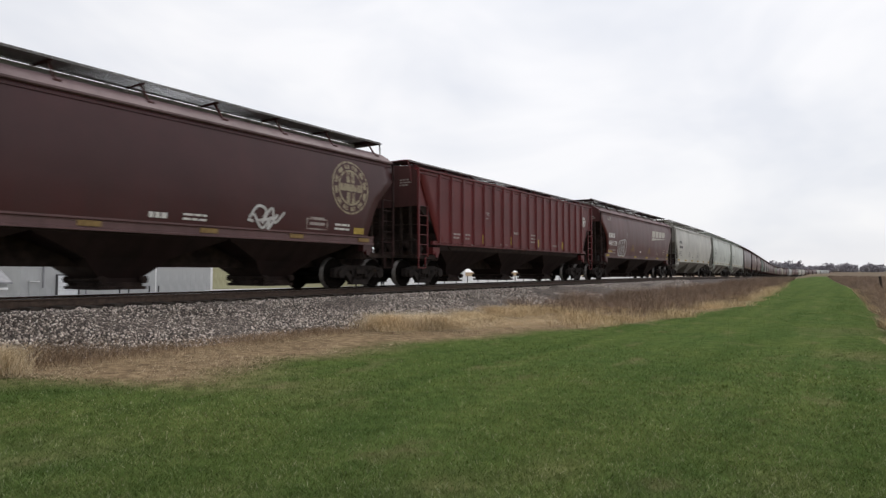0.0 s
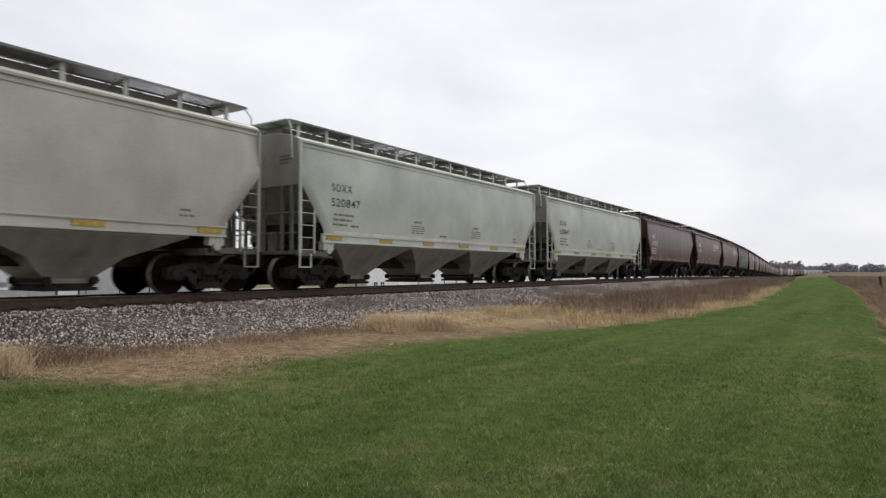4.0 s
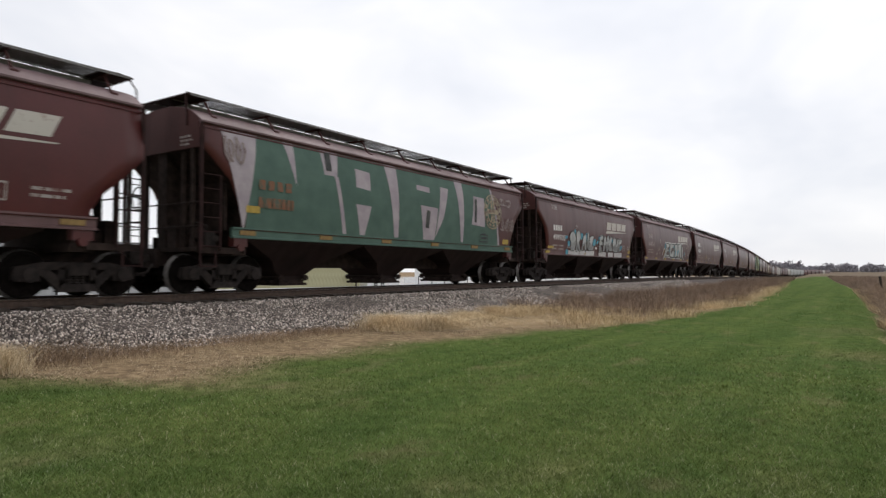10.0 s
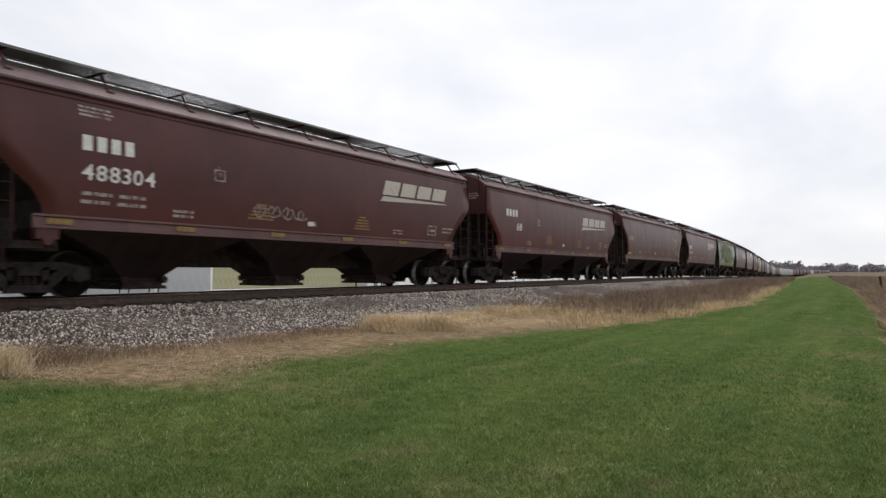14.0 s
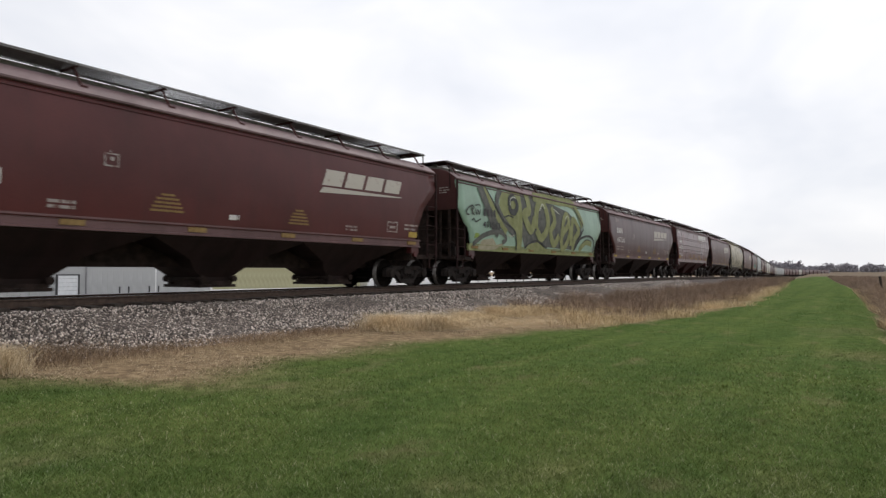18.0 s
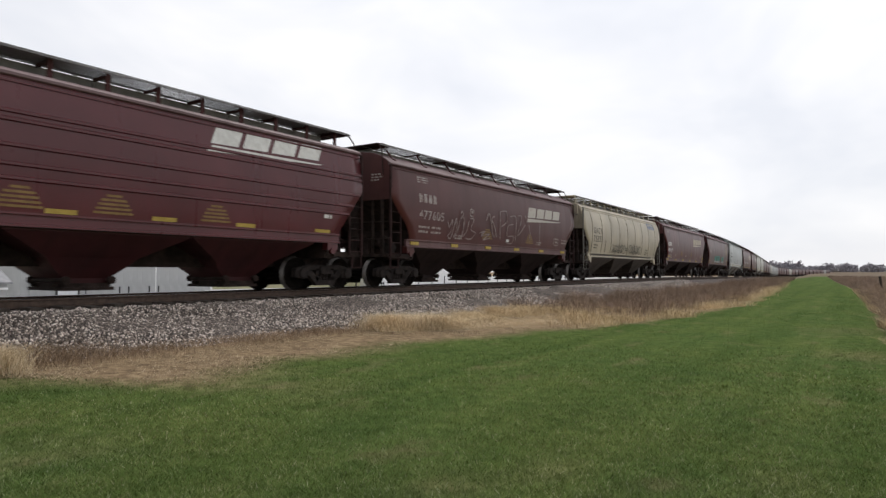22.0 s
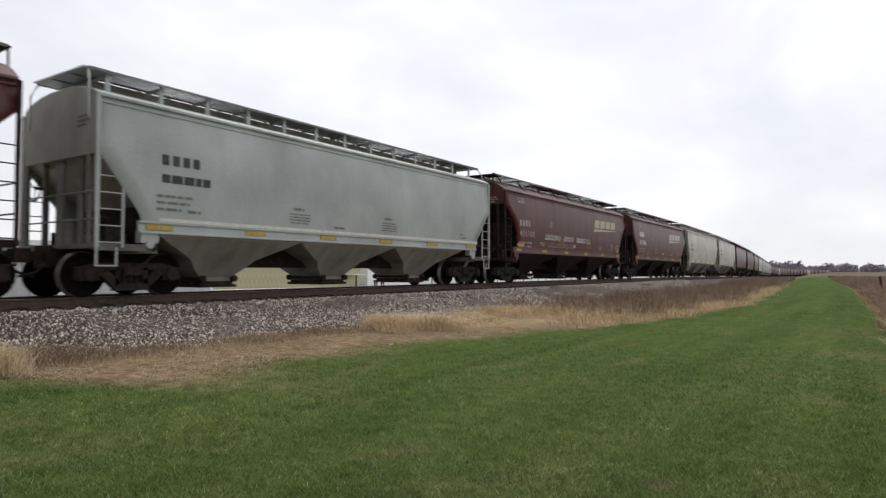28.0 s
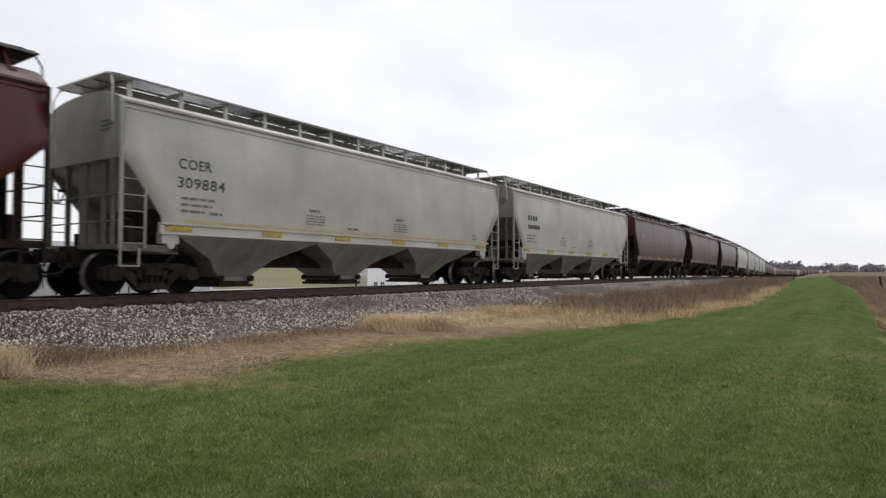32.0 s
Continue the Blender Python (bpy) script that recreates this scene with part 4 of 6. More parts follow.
def travelled(t):
    return SPEED * t + SLOW * (t - 16) ** 2 / 2


M1 = "maroon covered hopper car with faded white lettering, weathered"
TRAIN = [
    (-11.23, "diagonal", MAROON, "maroon covered hopper car, weathered"),
    (6.35, "smooth", DARKMAROON, "dark maroon hopper car with a round tan emblem and sprayed tag"),
    (24.0, "ribbed", RED, "red ribbed covered hopper car with upright side posts"),
    (41.55, "smooth", MAROON, "maroon covered hopper car with white lettering and a white sprayed tag"),
    (59.34, "steel", OLDGREY, "dusty grey covered hopper car with stained sides"),
    (75.12, "steel", MINT, "pale green-grey covered hopper car with black lettering, clean"),
    (91.55, "steel", MINT, "pale green-grey covered hopper car with yellow reflectors on a white sill"),
    (107.87, "steel", DARKMAROON, "dark maroon covered hopper car with white lettering, glossy"),
    (124.64, "diagonal", MAROON, "maroon covered hopper car with a white slanted emblem"),
    (141.63, "diagonal", MAROON, M1),
    (159.21, "smooth", BROWN, "brown covered hopper car painted over in green with pale letter shapes"),
    (175.6, "smooth", BROWN, "brown covered hopper car with silver and blue graffiti along its sill"),
    (192.69, "diagonal", BROWN, "brown covered hopper car with large silver graffiti outlined in black"),
    (209.99, "diagonal", BROWN, "brown covered hopper car with a small white tag"),
    (226.82, "diagonal", MAROON, M1),
    (244.42, "smooth", BROWN, "brown covered hopper car with a round tan emblem"),
    (262.05, "smooth", MAROON, M1),
    (278.62, "notched", DARKMAROON, "covered hopper car covered in mint green and olive graffiti"),
    (295.13, "diagonal", DARKMAROON, "dark maroon covered hopper car with a bright white slanted emblem"),
    (311.13, "steel", GLOSSRED, "glossy red-maroon covered hopper car with pressed ribs along its sides"),
    (327.68, "diagonal", BROWN, "brown covered hopper car with thin white scribbled tags"),
    (344.09, "round", CREAM, "dirty cream round-sided hopper car with black lettering and tags"),
    (361.9, "smooth", MAROON, M1),
    (379.23, "smooth", BROWN, "brown covered hopper car with teal block graffiti"),
    (396.13, "steel", GREY, "light grey covered hopper car with a white sill"),
    (413.47, "smooth", MAROON, "maroon covered hopper car with white handwritten chalk marks"),
    (429.76, "diagonal", MAROON, M1),
    (446.95, "steel", OLDGREY, "dusty grey covered hopper car with black lettering and a yellow stripe"),
    (463.97, "steel", OLDGREY, "dusty grey covered hopper car with worn black lettering"),
    (480.53, "steel", DARKMAROON, "dark maroon covered hopper car with white lettering"),
    (498.27, "smooth", BROWN, "brown covered hopper car, weathered"),
]
CARS = []
prev = -28.8
for p, style, coat, label in TRAIN:
    L = p - prev
    prev = p
    trim = {GREY: GREY, MINT: MINT, OLDGREY: OLDGREY, CREAM: CREAM}.get(coat, coat)
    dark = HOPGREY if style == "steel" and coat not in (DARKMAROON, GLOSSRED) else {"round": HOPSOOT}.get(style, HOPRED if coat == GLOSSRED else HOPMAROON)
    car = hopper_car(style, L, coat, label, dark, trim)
    CARS.append((car, p - (L - COUPLE) / 2, L - COUPLE, style))
rng = random.Random(11)
while p < 1230:
    L = rng.choice((17.5, 17.5, 16.5))
    p += L
    white = 534 < p < 606 or any(abs(p - q) < 9 for q in (868, 970, 1030))
    style = "steel" if white or rng.random() < 0.25 else "smooth"
    coat = GREY if white else rng.choice((BROWN, MAROON, BROWN, DARKMAROON, OLDGREY))
    words = {GREY: "light grey covered hopper car in the distance", OLDGREY: "dusty grey covered hopper car in the distance"}.get(coat, "maroon covered hopper car in the distance")
    car = hopper_car(style, L, coat, words, HOPGREY if white else UNDER, coat, near=False)
    CARS.append((car, p - (L - COUPLE) / 2, L - COUPLE, style))

# ---- marks on the cars ----
NAME = dict(zip(["Z0", *"ABCDEFGHIJKLMNOPQRSTUVWXYZ", "AA", "AB", "AC", "AD"], CARS))


SHIFT = {"B": 0.19, "F": 0.48, "H": 0.31, "I": -0.12, "P": 0.18, "Q": 0.08, "S": 0.13, "T": 0.37, "U": 0.16, "W": 0.05, "Y": 0.07, "Z": 0.18, "AA": 0.34}


def deco(key, name, draw, mat, lift=0.007, label=""):
    car, _, lb, style = NAME[key]
    ob = mark(car, name, draw, mat, style, lb, lift, label, SHIFT.get(key, 0.24))
    return tagged(ob, kind="stuff") if name.endswith(("stencil", "_mark")) else ob


SPRAY_INK = {
    "dark": worn("spray_slate", (0.075, 0.08, 0.072), (0.135, 0.14, 0.12), 4),
    "olive": worn("spray_olive", (0.2, 0.22, 0.085), (0.28, 0.3, 0.13), 3),
    "line": worn("spray_black", (0.028, 0.03, 0.03), (0.065, 0.07, 0.062), 4),
    "light": worn("spray_pale", (0.42, 0.45, 0.36), (0.5, 0.52, 0.42), 4),
    "cream": worn("spray_cream", (0.32, 0.3, 0.2), (0.42, 0.38, 0.27), 4),
    "lime": worn("spray_lime", (0.25, 0.34, 0.07), (0.3, 0.42, 0.1), 4),
    "pale": worn("spray_silver", (0.33, 0.34, 0.33), (0.56, 0.57, 0.55), 2.2),
    "grey": worn("spray_grey", (0.2, 0.2, 0.195), (0.34, 0.34, 0.33), 1.6),
    "blue": worn("spray_sky_blue", (0.06, 0.26, 0.36), (0.13, 0.38, 0.47), 4),
    "halo": worn("spray_white", (0.48, 0.46, 0.45), (0.62, 0.61, 0.6), 5),
    "scrib": chipped("marker_white", (0.28, 0.225, 0.21), (0.12, 0.06, 0.052), 0.47),
    "ink": chipped("marker_black", (0.06, 0.055, 0.05), (0.26, 0.24, 0.17), 0.42),
    "green": worn("brush_green", (0.055, 0.107, 0.083), (0.076, 0.138, 0.108), 1.6),
    "pink": worn("brush_pinkish_grey", (0.33, 0.28, 0.31), (0.42, 0.37, 0.39), 2.5),
    "teal": worn("spray_teal", (0.07, 0.27, 0.22), (0.12, 0.36, 0.3), 4),
    "mint": paint("mint_green_paint", (0.25, 0.38, 0.29), (0.17, 0.21, 0.16), 0.3),
    "rust": chipped("faded_orange_stencil", (0.2, 0.085, 0.04), (0.07, 0.1, 0.07), 0.45),
}
ORDER = ("green", "dark_fill", "pink_fill", "olive_fill", "cream_fill", "lime_fill", "teal_fill", "pale_fill", "grey_fill", "blue_fill", "dark", "olive", "halo", "line", "light", "scrib", "ink")
TINS = {}


def spray(key, kind, width, pts):
    if kind == "blue_fill":
        pts = rounded(pts)
    if key == "L" and kind == "pale_fill":
        um, zm = sum(p[0] for p in pts) / len(pts), sum(p[1] for p in pts) / len(pts)
        TINS.setdefault((key, "dark_fill"), []).append((0, [(um + (u - um) * 1.16 - 0.04, zm + (z - zm) * 1.12 - 0.03) for u, z in pts]))
        TINS.setdefault((key, "line"), []).append((0.055, [*pts, pts[0]]))
    TINS.setdefault((key, kind), []).append((width, pts))


def rounded(pts):
    """A closed outline drawn softly through its corners."""
    P = spline([pts[-1], *pts, pts[0], pts[1]], 4)
    return [(float(a), float(b)) for a, b in P[4:-4]]


def silver_letter(key, pts):
    """One fat sprayed letter: silver with a greyer foot and a black outline."""
    ring = rounded(pts)
    spray(key, "pale_fill", 0, ring)
    lo, hi = min(p[1] for p in pts), max(p[1] for p in pts)
    um = sum(p[0] for p in pts) / len(pts)
    cut = lo + (hi - lo) * 0.42
    spray(key, "grey_fill", 0, [(um + (u - um) * 0.86, min(z, cut + 0.06 * math.sin(9 * u)) + 0.03) for u, z in ring])
    spray(key, "line", 0.045, [*pts, pts[0]])


def spray_all():
    for (key, kind), items in TINS.items():
        car, _, lb, style = NAME[key]
        for j, (w, pts) in enumerate(items):
            bm = bmesh.new()
            if w:
                stroke(bm, pts, w)
            else:
                blob(bm, pts)
                bmesh.ops.triangulate(bm, faces=bm.faces[:])
            wrap(bm, style, lb, 0.006 + 0.002 * ORDER.index(kind) + 0.0004 * j, SHIFT.get(key, 0.24))
            me = bpy.data.meshes.new("graffiti")
            bm.to_mesh(me)
            bm.free()
            part("graffiti", me, SPRAY_INK[kind.split("_")[0]], car, {"pale_fill": "silver sprayed shape", "blue_fill": "sky blue sprayed patch"}.get(kind, ""))


def scribble(key, kind, u0, u1, z0, z1, n, width, seed):
    """A looping tag that runs from u0 to u1."""
    r = random.Random(seed)
    zm, am = (z0 + z1) / 2, (z1 - z0) / 2
    for a in range(n):
        x0, x1 = u0 + (u1 - u0) * a / n, u0 + (u1 - u0) * (a + 1) / n
        w, turn, k0 = (x1 - x0), r.uniform(0.9, 1.5), r.uniform(0, 6)
        pts = [(x0 + w * (0.2 + 0.6 * q / 9) + 0.3 * w * math.cos(k0 + turn * q) + r.uniform(-0.03, 0.03), zm + am * r.uniform(0.7, 1.1) * math.sin(k0 + turn * q)) for q in range(10)]
        spray(key, kind, width, pts)


def fitted(text, u0, u1, z, h):
    """Text stretched to run from u0 to u1."""
    k = h / 0.69
    full = sum(0.35 if c == " " else max(0.36, glyph_mesh(c)[2] - glyph_mesh(c)[1]) * 1.15 for c in text) * k
    gaps = 0.11 * k * (len(text) - 1)
    return write(text, u0, z, h, max(0.4, (u1 - u0 - gaps) / full))


def company_car(key, mk, num, logo, arc, mat=WHITE):
    """Stencils of a maroon car: block mark, number, emblem, data, reflectors."""
    lb = NAME[key][2]
    zm, zn, h = (2.5, 2.05, 0.27) if arc else (2.85, 2.29, 0.3)
    if mk:
        deco(key, "reporting_mark", mark_blocks(mk, zm, 1.12, h), mat)
    if num:
        deco(key, "car_number", fitted(num, mk, mk + 1.5, zn, h), mat)
        deco(key, "data_stencil", bars([(mk, zn - 0.3, 0.62, 0.07), (mk + 0.75, zn - 0.3, 0.55, 0.07), (mk, zn - 0.46, 0.55, 0.07), (mk + 0.72, zn - 0.46, 0.6, 0.07)]), FADEDWHITE)
        deco(key, "top_stencil", bars([(mk - 0.05, 3.68, 0.66, 0.045), (mk - 0.05, 3.6, 0.66, 0.045), (mk - 0.05, 3.52, 0.6, 0.045)]), FADEDWHITE)
    if logo:
        slant_logo(key, logo, 2.69, 3.85, 0.68, LOGOY if key in "VY" else LOGOW)
    deco(key, "test_label", frame_box(4.4, 2.6, 0.3, 0.27, 0.03), FADEDWHITE)
    deco(key, "test_label", frame_box(lb - 2.9, 1.76, 0.52, 0.34), FADEDWHITE)
    deco(key, "warning_stencil", warning(5.4, 1.8), DULLYELLOW)
    deco(key, "warning_stencil", warning(9.25, 1.76, 0.72), DULLYELLOW)
    deco(key, "data_stencil", bars([(3.4, 1.8, 0.5, 0.06), (3.4, 1.7, 0.5, 0.06), (lb - 4.8, 1.8, 0.5, 0.05), (lb - 4.8, 1.71, 0.5, 0.05), (lb - 2.0, 2.0, 0.7, 0.06), (lb - 2.0, 1.87, 0.6, 0.06)]), FADEDWHITE)
    deco(key, "data_stencil", bars([(7.4, 1.74, 0.28, 0.12)]), WHITE)
    if arc:
        deco(key, "yellow_plate", lambda bm: quad(bm, lb - 1.75, lb - 1.3, 1.64, 1.82), YELLOW)
        deco(key, "yellow_plate", lambda bm: quad(bm, 1.05, 1.75, 1.62, 1.74), YELLOW)


def reflectors(key, mat=YELLOW, n=6, ln=0.46):
    car, _, lb, style = NAME[key]
    w = half_width(style, 1.5) + 0.022
    me = cached(("reflector", round(w, 3), ln), lambda bm: add_box(bm, w - 0.07, w - 0.015, -ln / 2, ln / 2, 1.4, 1.51))
    for i in range(n):
        part("reflector", me, mat, car, at=pose(0, -lb / 2 + 1.35 + (lb - 2.7) * i / (n - 1), 0))


NUMBERS = [("C", 1.07, "481138", 10.1, True), ("H", 1.27, "477303", 9.31, False), ("I", 2.43, "487780", 10.32, False),
           ("K", 1.6, "499100", 9.03, True), ("L", 1.4, "488854", 10.08, False), ("M", 1.45, "488304", 10.39, False), ("N", 1.4, "", 9.85, False),
           ("O", 1.17, "", 0, True), ("P", 1.18, "480461", 10.3, True), ("R", 1.2, "497511", 9.3, False), ("T", 1.13, "477605", 9.23, False),
           ("V", 1.03, "481450", 10.37, True), ("W", 1.5, "", 0, True), ("Y", 1.2, "481708", 10.21, True), ("Z", 1.36, "477396", 9.24, False)]
for key, mk, num, logo, arc in NUMBERS:
    company_car(key, mk, num, logo, arc, FADEDWHITE if key in "OWYILT" else WHITE)
    reflectors(key, YELLOW if key in "CKLTVYHRZ" else DULLYELLOW)
for key in ("A", "J", "G", "AC", "AD", "Q"):
    reflectors(key, DULLYELLOW if key in ("A", "J", "Q") else YELLOW)
deco("N", "car_number", fitted("68", 2.35, 2.85, 2.29, 0.3), WHITE)

# dark car with the round emblem
for key, u in (("A", 13.9), ("O", 13.13), ("W", 13.65)):
    deco(key, "emblem", round_logo(u, 2.95, 0.78), LOGOC, label="round tan emblem with a cross")
deco("A", "test_label", frame_box(12.2, 1.66, 0.8, 0.3), FADEDWHITE)
deco("A", "data_stencil", bars([(7.7, 1.66, 0.45, 0.12), (8.5, 1.66, 0.6, 0.05), (8.5, 1.76, 0.6, 0.05), (13.3, 1.82, 0.6, 0.06), (13.3, 1.7, 0.6, 0.06)]), WHITE)
deco("A", "yellow_plate", lambda bm: quad(bm, 14.1, 14.55, 1.62, 1.8), YELLOW)

# red ribbed car
lbB = NAME["B"][2]
post = cached(("side_post",), lambda bm: add_loft(bm, [[(1.52, -0.075, z), (1.6, -0.045, z), (1.6, 0.045, z), (1.52, 0.075, z)] for z in (1.5, 3.95)]))
for i in range(18):
    part("side_post", post, RED, NAME["B"][0], at=pose(0, -lbB / 2 + 1.28 + 0.796 * i, 0))
for u, z in ((4.13, 1.6), (6.53, 1.62), (9.2, 1.62), (12.0, 1.6)):
    deco("B", "yellow_mark", lambda bm: quad(bm, u, u + 0.14, z, z + 0.36), YELLOW)
deco("B", "test_label", frame_box(4.4, 2.6, 0.28, 0.26, 0.03), FADEDWHITE)
deco("B", "data_stencil", bars([(2.0, 1.85, 0.5, 0.07), (2.0, 1.72, 0.4, 0.07), (2.85, 1.86, 0.35, 0.07), (2.85, 1.72, 0.35, 0.07), (6.8, 2.1, 0.5, 0.1), (8.5, 2.1, 0.5, 0.07), (8.5, 1.95, 0.5, 0.07), (8.5, 1.8, 0.4, 0.07), (5.6, 1.6, 0.6, 0.04), (10.9, 1.7, 0.5, 0.07), (3.3, 1.5, 0.3, 0.08)]), FADEDWHITE)
deco("B", "emblem", round_logo(14.98, 3.15, 0.27), WHITE, label="small round white emblem")

# pale cars with black lettering
for key, word, num in (("E", "SOXX", "520847"), ("F", "SOXX", "520843"), ("AA", "COER", "309884")):
    deco(key, "reporting_mark", fitted(word, 0.92, 1.76, 2.78, 0.22), BLACKS)
    deco(key, "car_number", fitted(num, 0.9, 2.12, 2.36, 0.23), BLACKS)
for key in ("D", "X", "AB"):
    deco(key, "reporting_mark", mark_blocks(1.1, 2.8, 1.0, 0.22), BLACKS)
    deco(key, "car_number", bars([(1.1, 2.42, 1.2, 0.18)]), BLACKS)
for key in ("D", "E", "F", "X", "AA", "AB"):
    lb = NAME[key][2]
    deco(key, "data_stencil", bars([(1.0, 2.1, 0.9, 0.06), (1.0, 1.96, 0.8, 0.06), (1.0, 1.82, 0.6, 0.06), (1.75, 1.8, 0.35, 0.07)]), GREYS)
    for u in (4.75, 8.55):
        deco(key, "warning_stencil", bars([(u + 0.1, 2.12, 0.4, 0.07), *[(u, 2.0 - 0.075 * i, 0.72, 0.035) for i in range(4)]]), GREYS)
    deco(key, "data_stencil", bars([(6.4, 1.72, 0.5, 0.06), (lb - 2.4, 1.85, 0.3, 0.05), (lb - 2.4, 1.73, 0.4, 0.05)]), GREYS)
    reflectors(key, YELLOW, 6, 0.62)
    pale = WHITE if key in ("E", "F", "X") else PALEYELLOW
    if key in ("E", "F", "X", "AA"):
        deco(key, "sill_stripe", lambda bm: [quad(bm, 1.1 + i * (lb - 2.2) / 24, 1.1 + (i + 1) * (lb - 2.2) / 24, 1.585, 1.66) for i in range(24)], pale)
deco("G", "reporting_mark", fitted("AOK", 1.1, 1.85, 2.86, 0.28), WHITE)
deco("G", "car_number", fitted("600232", 1.07, 2.55, 2.38, 0.28), WHITE)
deco("G", "data_stencil", bars([(1.1, 2.1, 0.5, 0.07), (1.75, 2.1, 0.4, 0.07), (1.1, 1.95, 0.5, 0.07), (1.75, 1.92, 0.5, 0.08), (1.1, 1.8, 0.45, 0.07), (1.75, 1.76, 0.4, 0.09)]), WHITE)
for u in (4.7, 8.5):
    deco("G", "warning_stencil", warning(u, 1.66), DULLYELLOW)
deco("G", "data_stencil", bars([(3.6, 1.7, 0.5, 0.05), (3.6, 1.6, 0.5, 0.05), (11.0, 1.7, 0.5, 0.05)]), FADEDWHITE)

# car with pressed ribs
lbS = NAME["S"][2]
for z in (3.35, 3.2, 2.75, 2.42, 2.17):
    w = half_width("steel", z)
    e = lbS / 2 - cut_y(z, "steel") - 0.06
    bm = bmesh.new()
    add_loft(bm, [[(w - 0.01, y, z - 0.05), (w + 0.032, y, z - 0.022), (w + 0.032, y, z + 0.022), (w - 0.01, y, z + 0.05)] for y in (-e, e)])
    part("pressed_rib", bm, GLOSSRED, NAME["S"][0])
deco("S", "reporting_mark", mark_blocks(0.8, 2.88, 0.9, 0.2), WHITE, 0.038)
deco("S", "car_number", fitted("490650", 0.74, 2.06, 2.36, 0.26), WHITE, 0.038)
slant_logo("S", 9.1, 3.27, 3.85, 0.64, WHITE)
deco("S", "yellow_plate", lambda bm: quad(bm, 0.95, 1.6, 1.66, 1.8), YELLOW)
deco("S", "data_stencil", bars([(1.75, 1.95, 0.35, 0.05), (1.75, 1.82, 0.4, 0.06), (0.9, 1.95, 0.5, 0.05), (0.7, 3.75, 0.5, 0.05), (0.7, 3.66, 0.5, 0.05), (12.9, 2.0, 0.3, 0.1)]), WHITE)
for u in (6.15, 8.25, 10.39, 13.0):
    deco("S", "yellow_plate", lambda bm: quad(bm, u - 0.42, u + 0.15, 1.59, 1.68), YELLOW)
for u in (4.9, 6.6, 9.0):
    deco("S", "warning_stencil", warning(u, 1.66), DULLYELLOW)
for key in ("AC", "AD"):
    deco(key, "reporting_mark", mark_blocks(1.2, 2.8, 1.0, 0.25), FADEDWHITE)

# cream round-sided car
lbU = NAME["U"][2]
deco("U", "reporting_mark", fitted("GACX", 1.3, 2.65, 2.63, 0.32), BLACKS)
deco("U", "car_number", fitted("75333", 1.28, 2.72, 2.17, 0.32), BLACKS)
deco("U", "emblem", mark_blocks(11.95, 3.43, 1.75, 0.4), BLUES, label="faded blue block emblem")
for i in range(9):
    y = -lbU / 2 + 1.25 + (lbU - 2.5) * i / 8
    bm = bmesh.new()
    zz = [1.56 + 0.18 * q for q in range(14)]
    rows = [[(half_width("round", z) + d, y + o, z) for o, d in ((-0.022, 0.0), (-0.014, 0.012), (0.014, 0.012), (0.022, 0.0))] for z in zz]
    add_loft(bm, rows, caps=False, closed=False)
    part("seam", bm, worn("seam_grime", (0.13, 0.115, 0.08), (0.25, 0.23, 0.17), 4) if i == 0 else bpy.data.materials["seam_grime"], NAME["U"][0])
scribble("U", "ink", 4.3, 6.9, 1.6, 2.15, 5, 0.042, 21)
scribble("U", "ink", 7.6, 10.2, 1.6, 2.2, 4, 0.042, 22)
scribble("U", "ink", 4.6, 6.6, 1.7, 2.05, 2, 0.035, 33)
scribble("U", "ink", 7.8, 9.9, 1.7, 2.1, 2, 0.035, 34)
deco("U", "data_stencil", bars([(1.4, 1.95, 0.6, 0.06), (1.4, 1.8, 0.5, 0.06), (7.0, 1.9, 0.5, 0.05), (7.0, 1.8, 0.5, 0.05)]), BLACKS)
deco("U", "test_label", frame_box(11.3, 1.62, 0.45, 0.36, 0.04), BLACKS)
for u in (1.0, 3.2):
    deco("U", "brown_mark", lambda bm: quad(bm, u, u + 0.1, 1.65, 2.3), SPRAY_INK["ink"])

# white tags
scribble("M", "scrib", 5.5, 7.3, 1.85, 2.15, 4, 0.05, 8)
scribble("Y", "scrib", 4.2, 7.6, 1.66, 1.85, 4, 0.045, 9)
scribble("Y", "scrib", 14.3, 15.0, 3.0, 3.3, 1, 0.05, 10)
for i, (a, b) in enumerate(((3.8, 5.6), (6.0, 7.3), (7.7, 8.9), (9.1, 9.6))):
    scribble("Y", "halo", a, b, 2.0, 2.24, max(1, int((b - a) / 0.3)), 0.038, 60 + i)

# green over-painted car with pale wedges
spray("J", "green", 0, [(1.0, 1.56), (13.72, 1.56), (13.05, 3.88), (1.25, 3.88)])
spray("J", "pink_fill", 0, [(0.5, 3.0), (0.95, 1.5), (1.2, 3.0), (1.35, 3.88), (0.3, 3.88)])
spray("J", "pink_fill", 0, [(2.2, 3.88), (2.55, 3.88), (2.6, 2.75)])
spray("J", "pink_fill", 0, [(3.55, 3.88), (4.25, 3.88), (4.15, 3.2), (3.65, 3.2)])
spray("J", "line", 0.22, [(3.8, 3.85), (3.82, 3.32)])
spray("J", "pink_fill", 0, [(4.05, 3.2), (4.2, 3.2), (4.6, 1.6), (4.45, 1.6)])
spray("J", "pink_fill", 0, [(4.95, 3.0), (5.6, 2.95), (5.6, 3.5), (4.95, 3.55)])
spray("J", "pink_fill", 0, [(4.95, 2.5), (5.65, 2.48), (5.4, 1.6), (5.2, 1.6)])
spray("J", "pink_fill", 0, [(6.35, 3.88), (6.95, 3.88), (7.05, 1.6), (6.85, 1.6)])
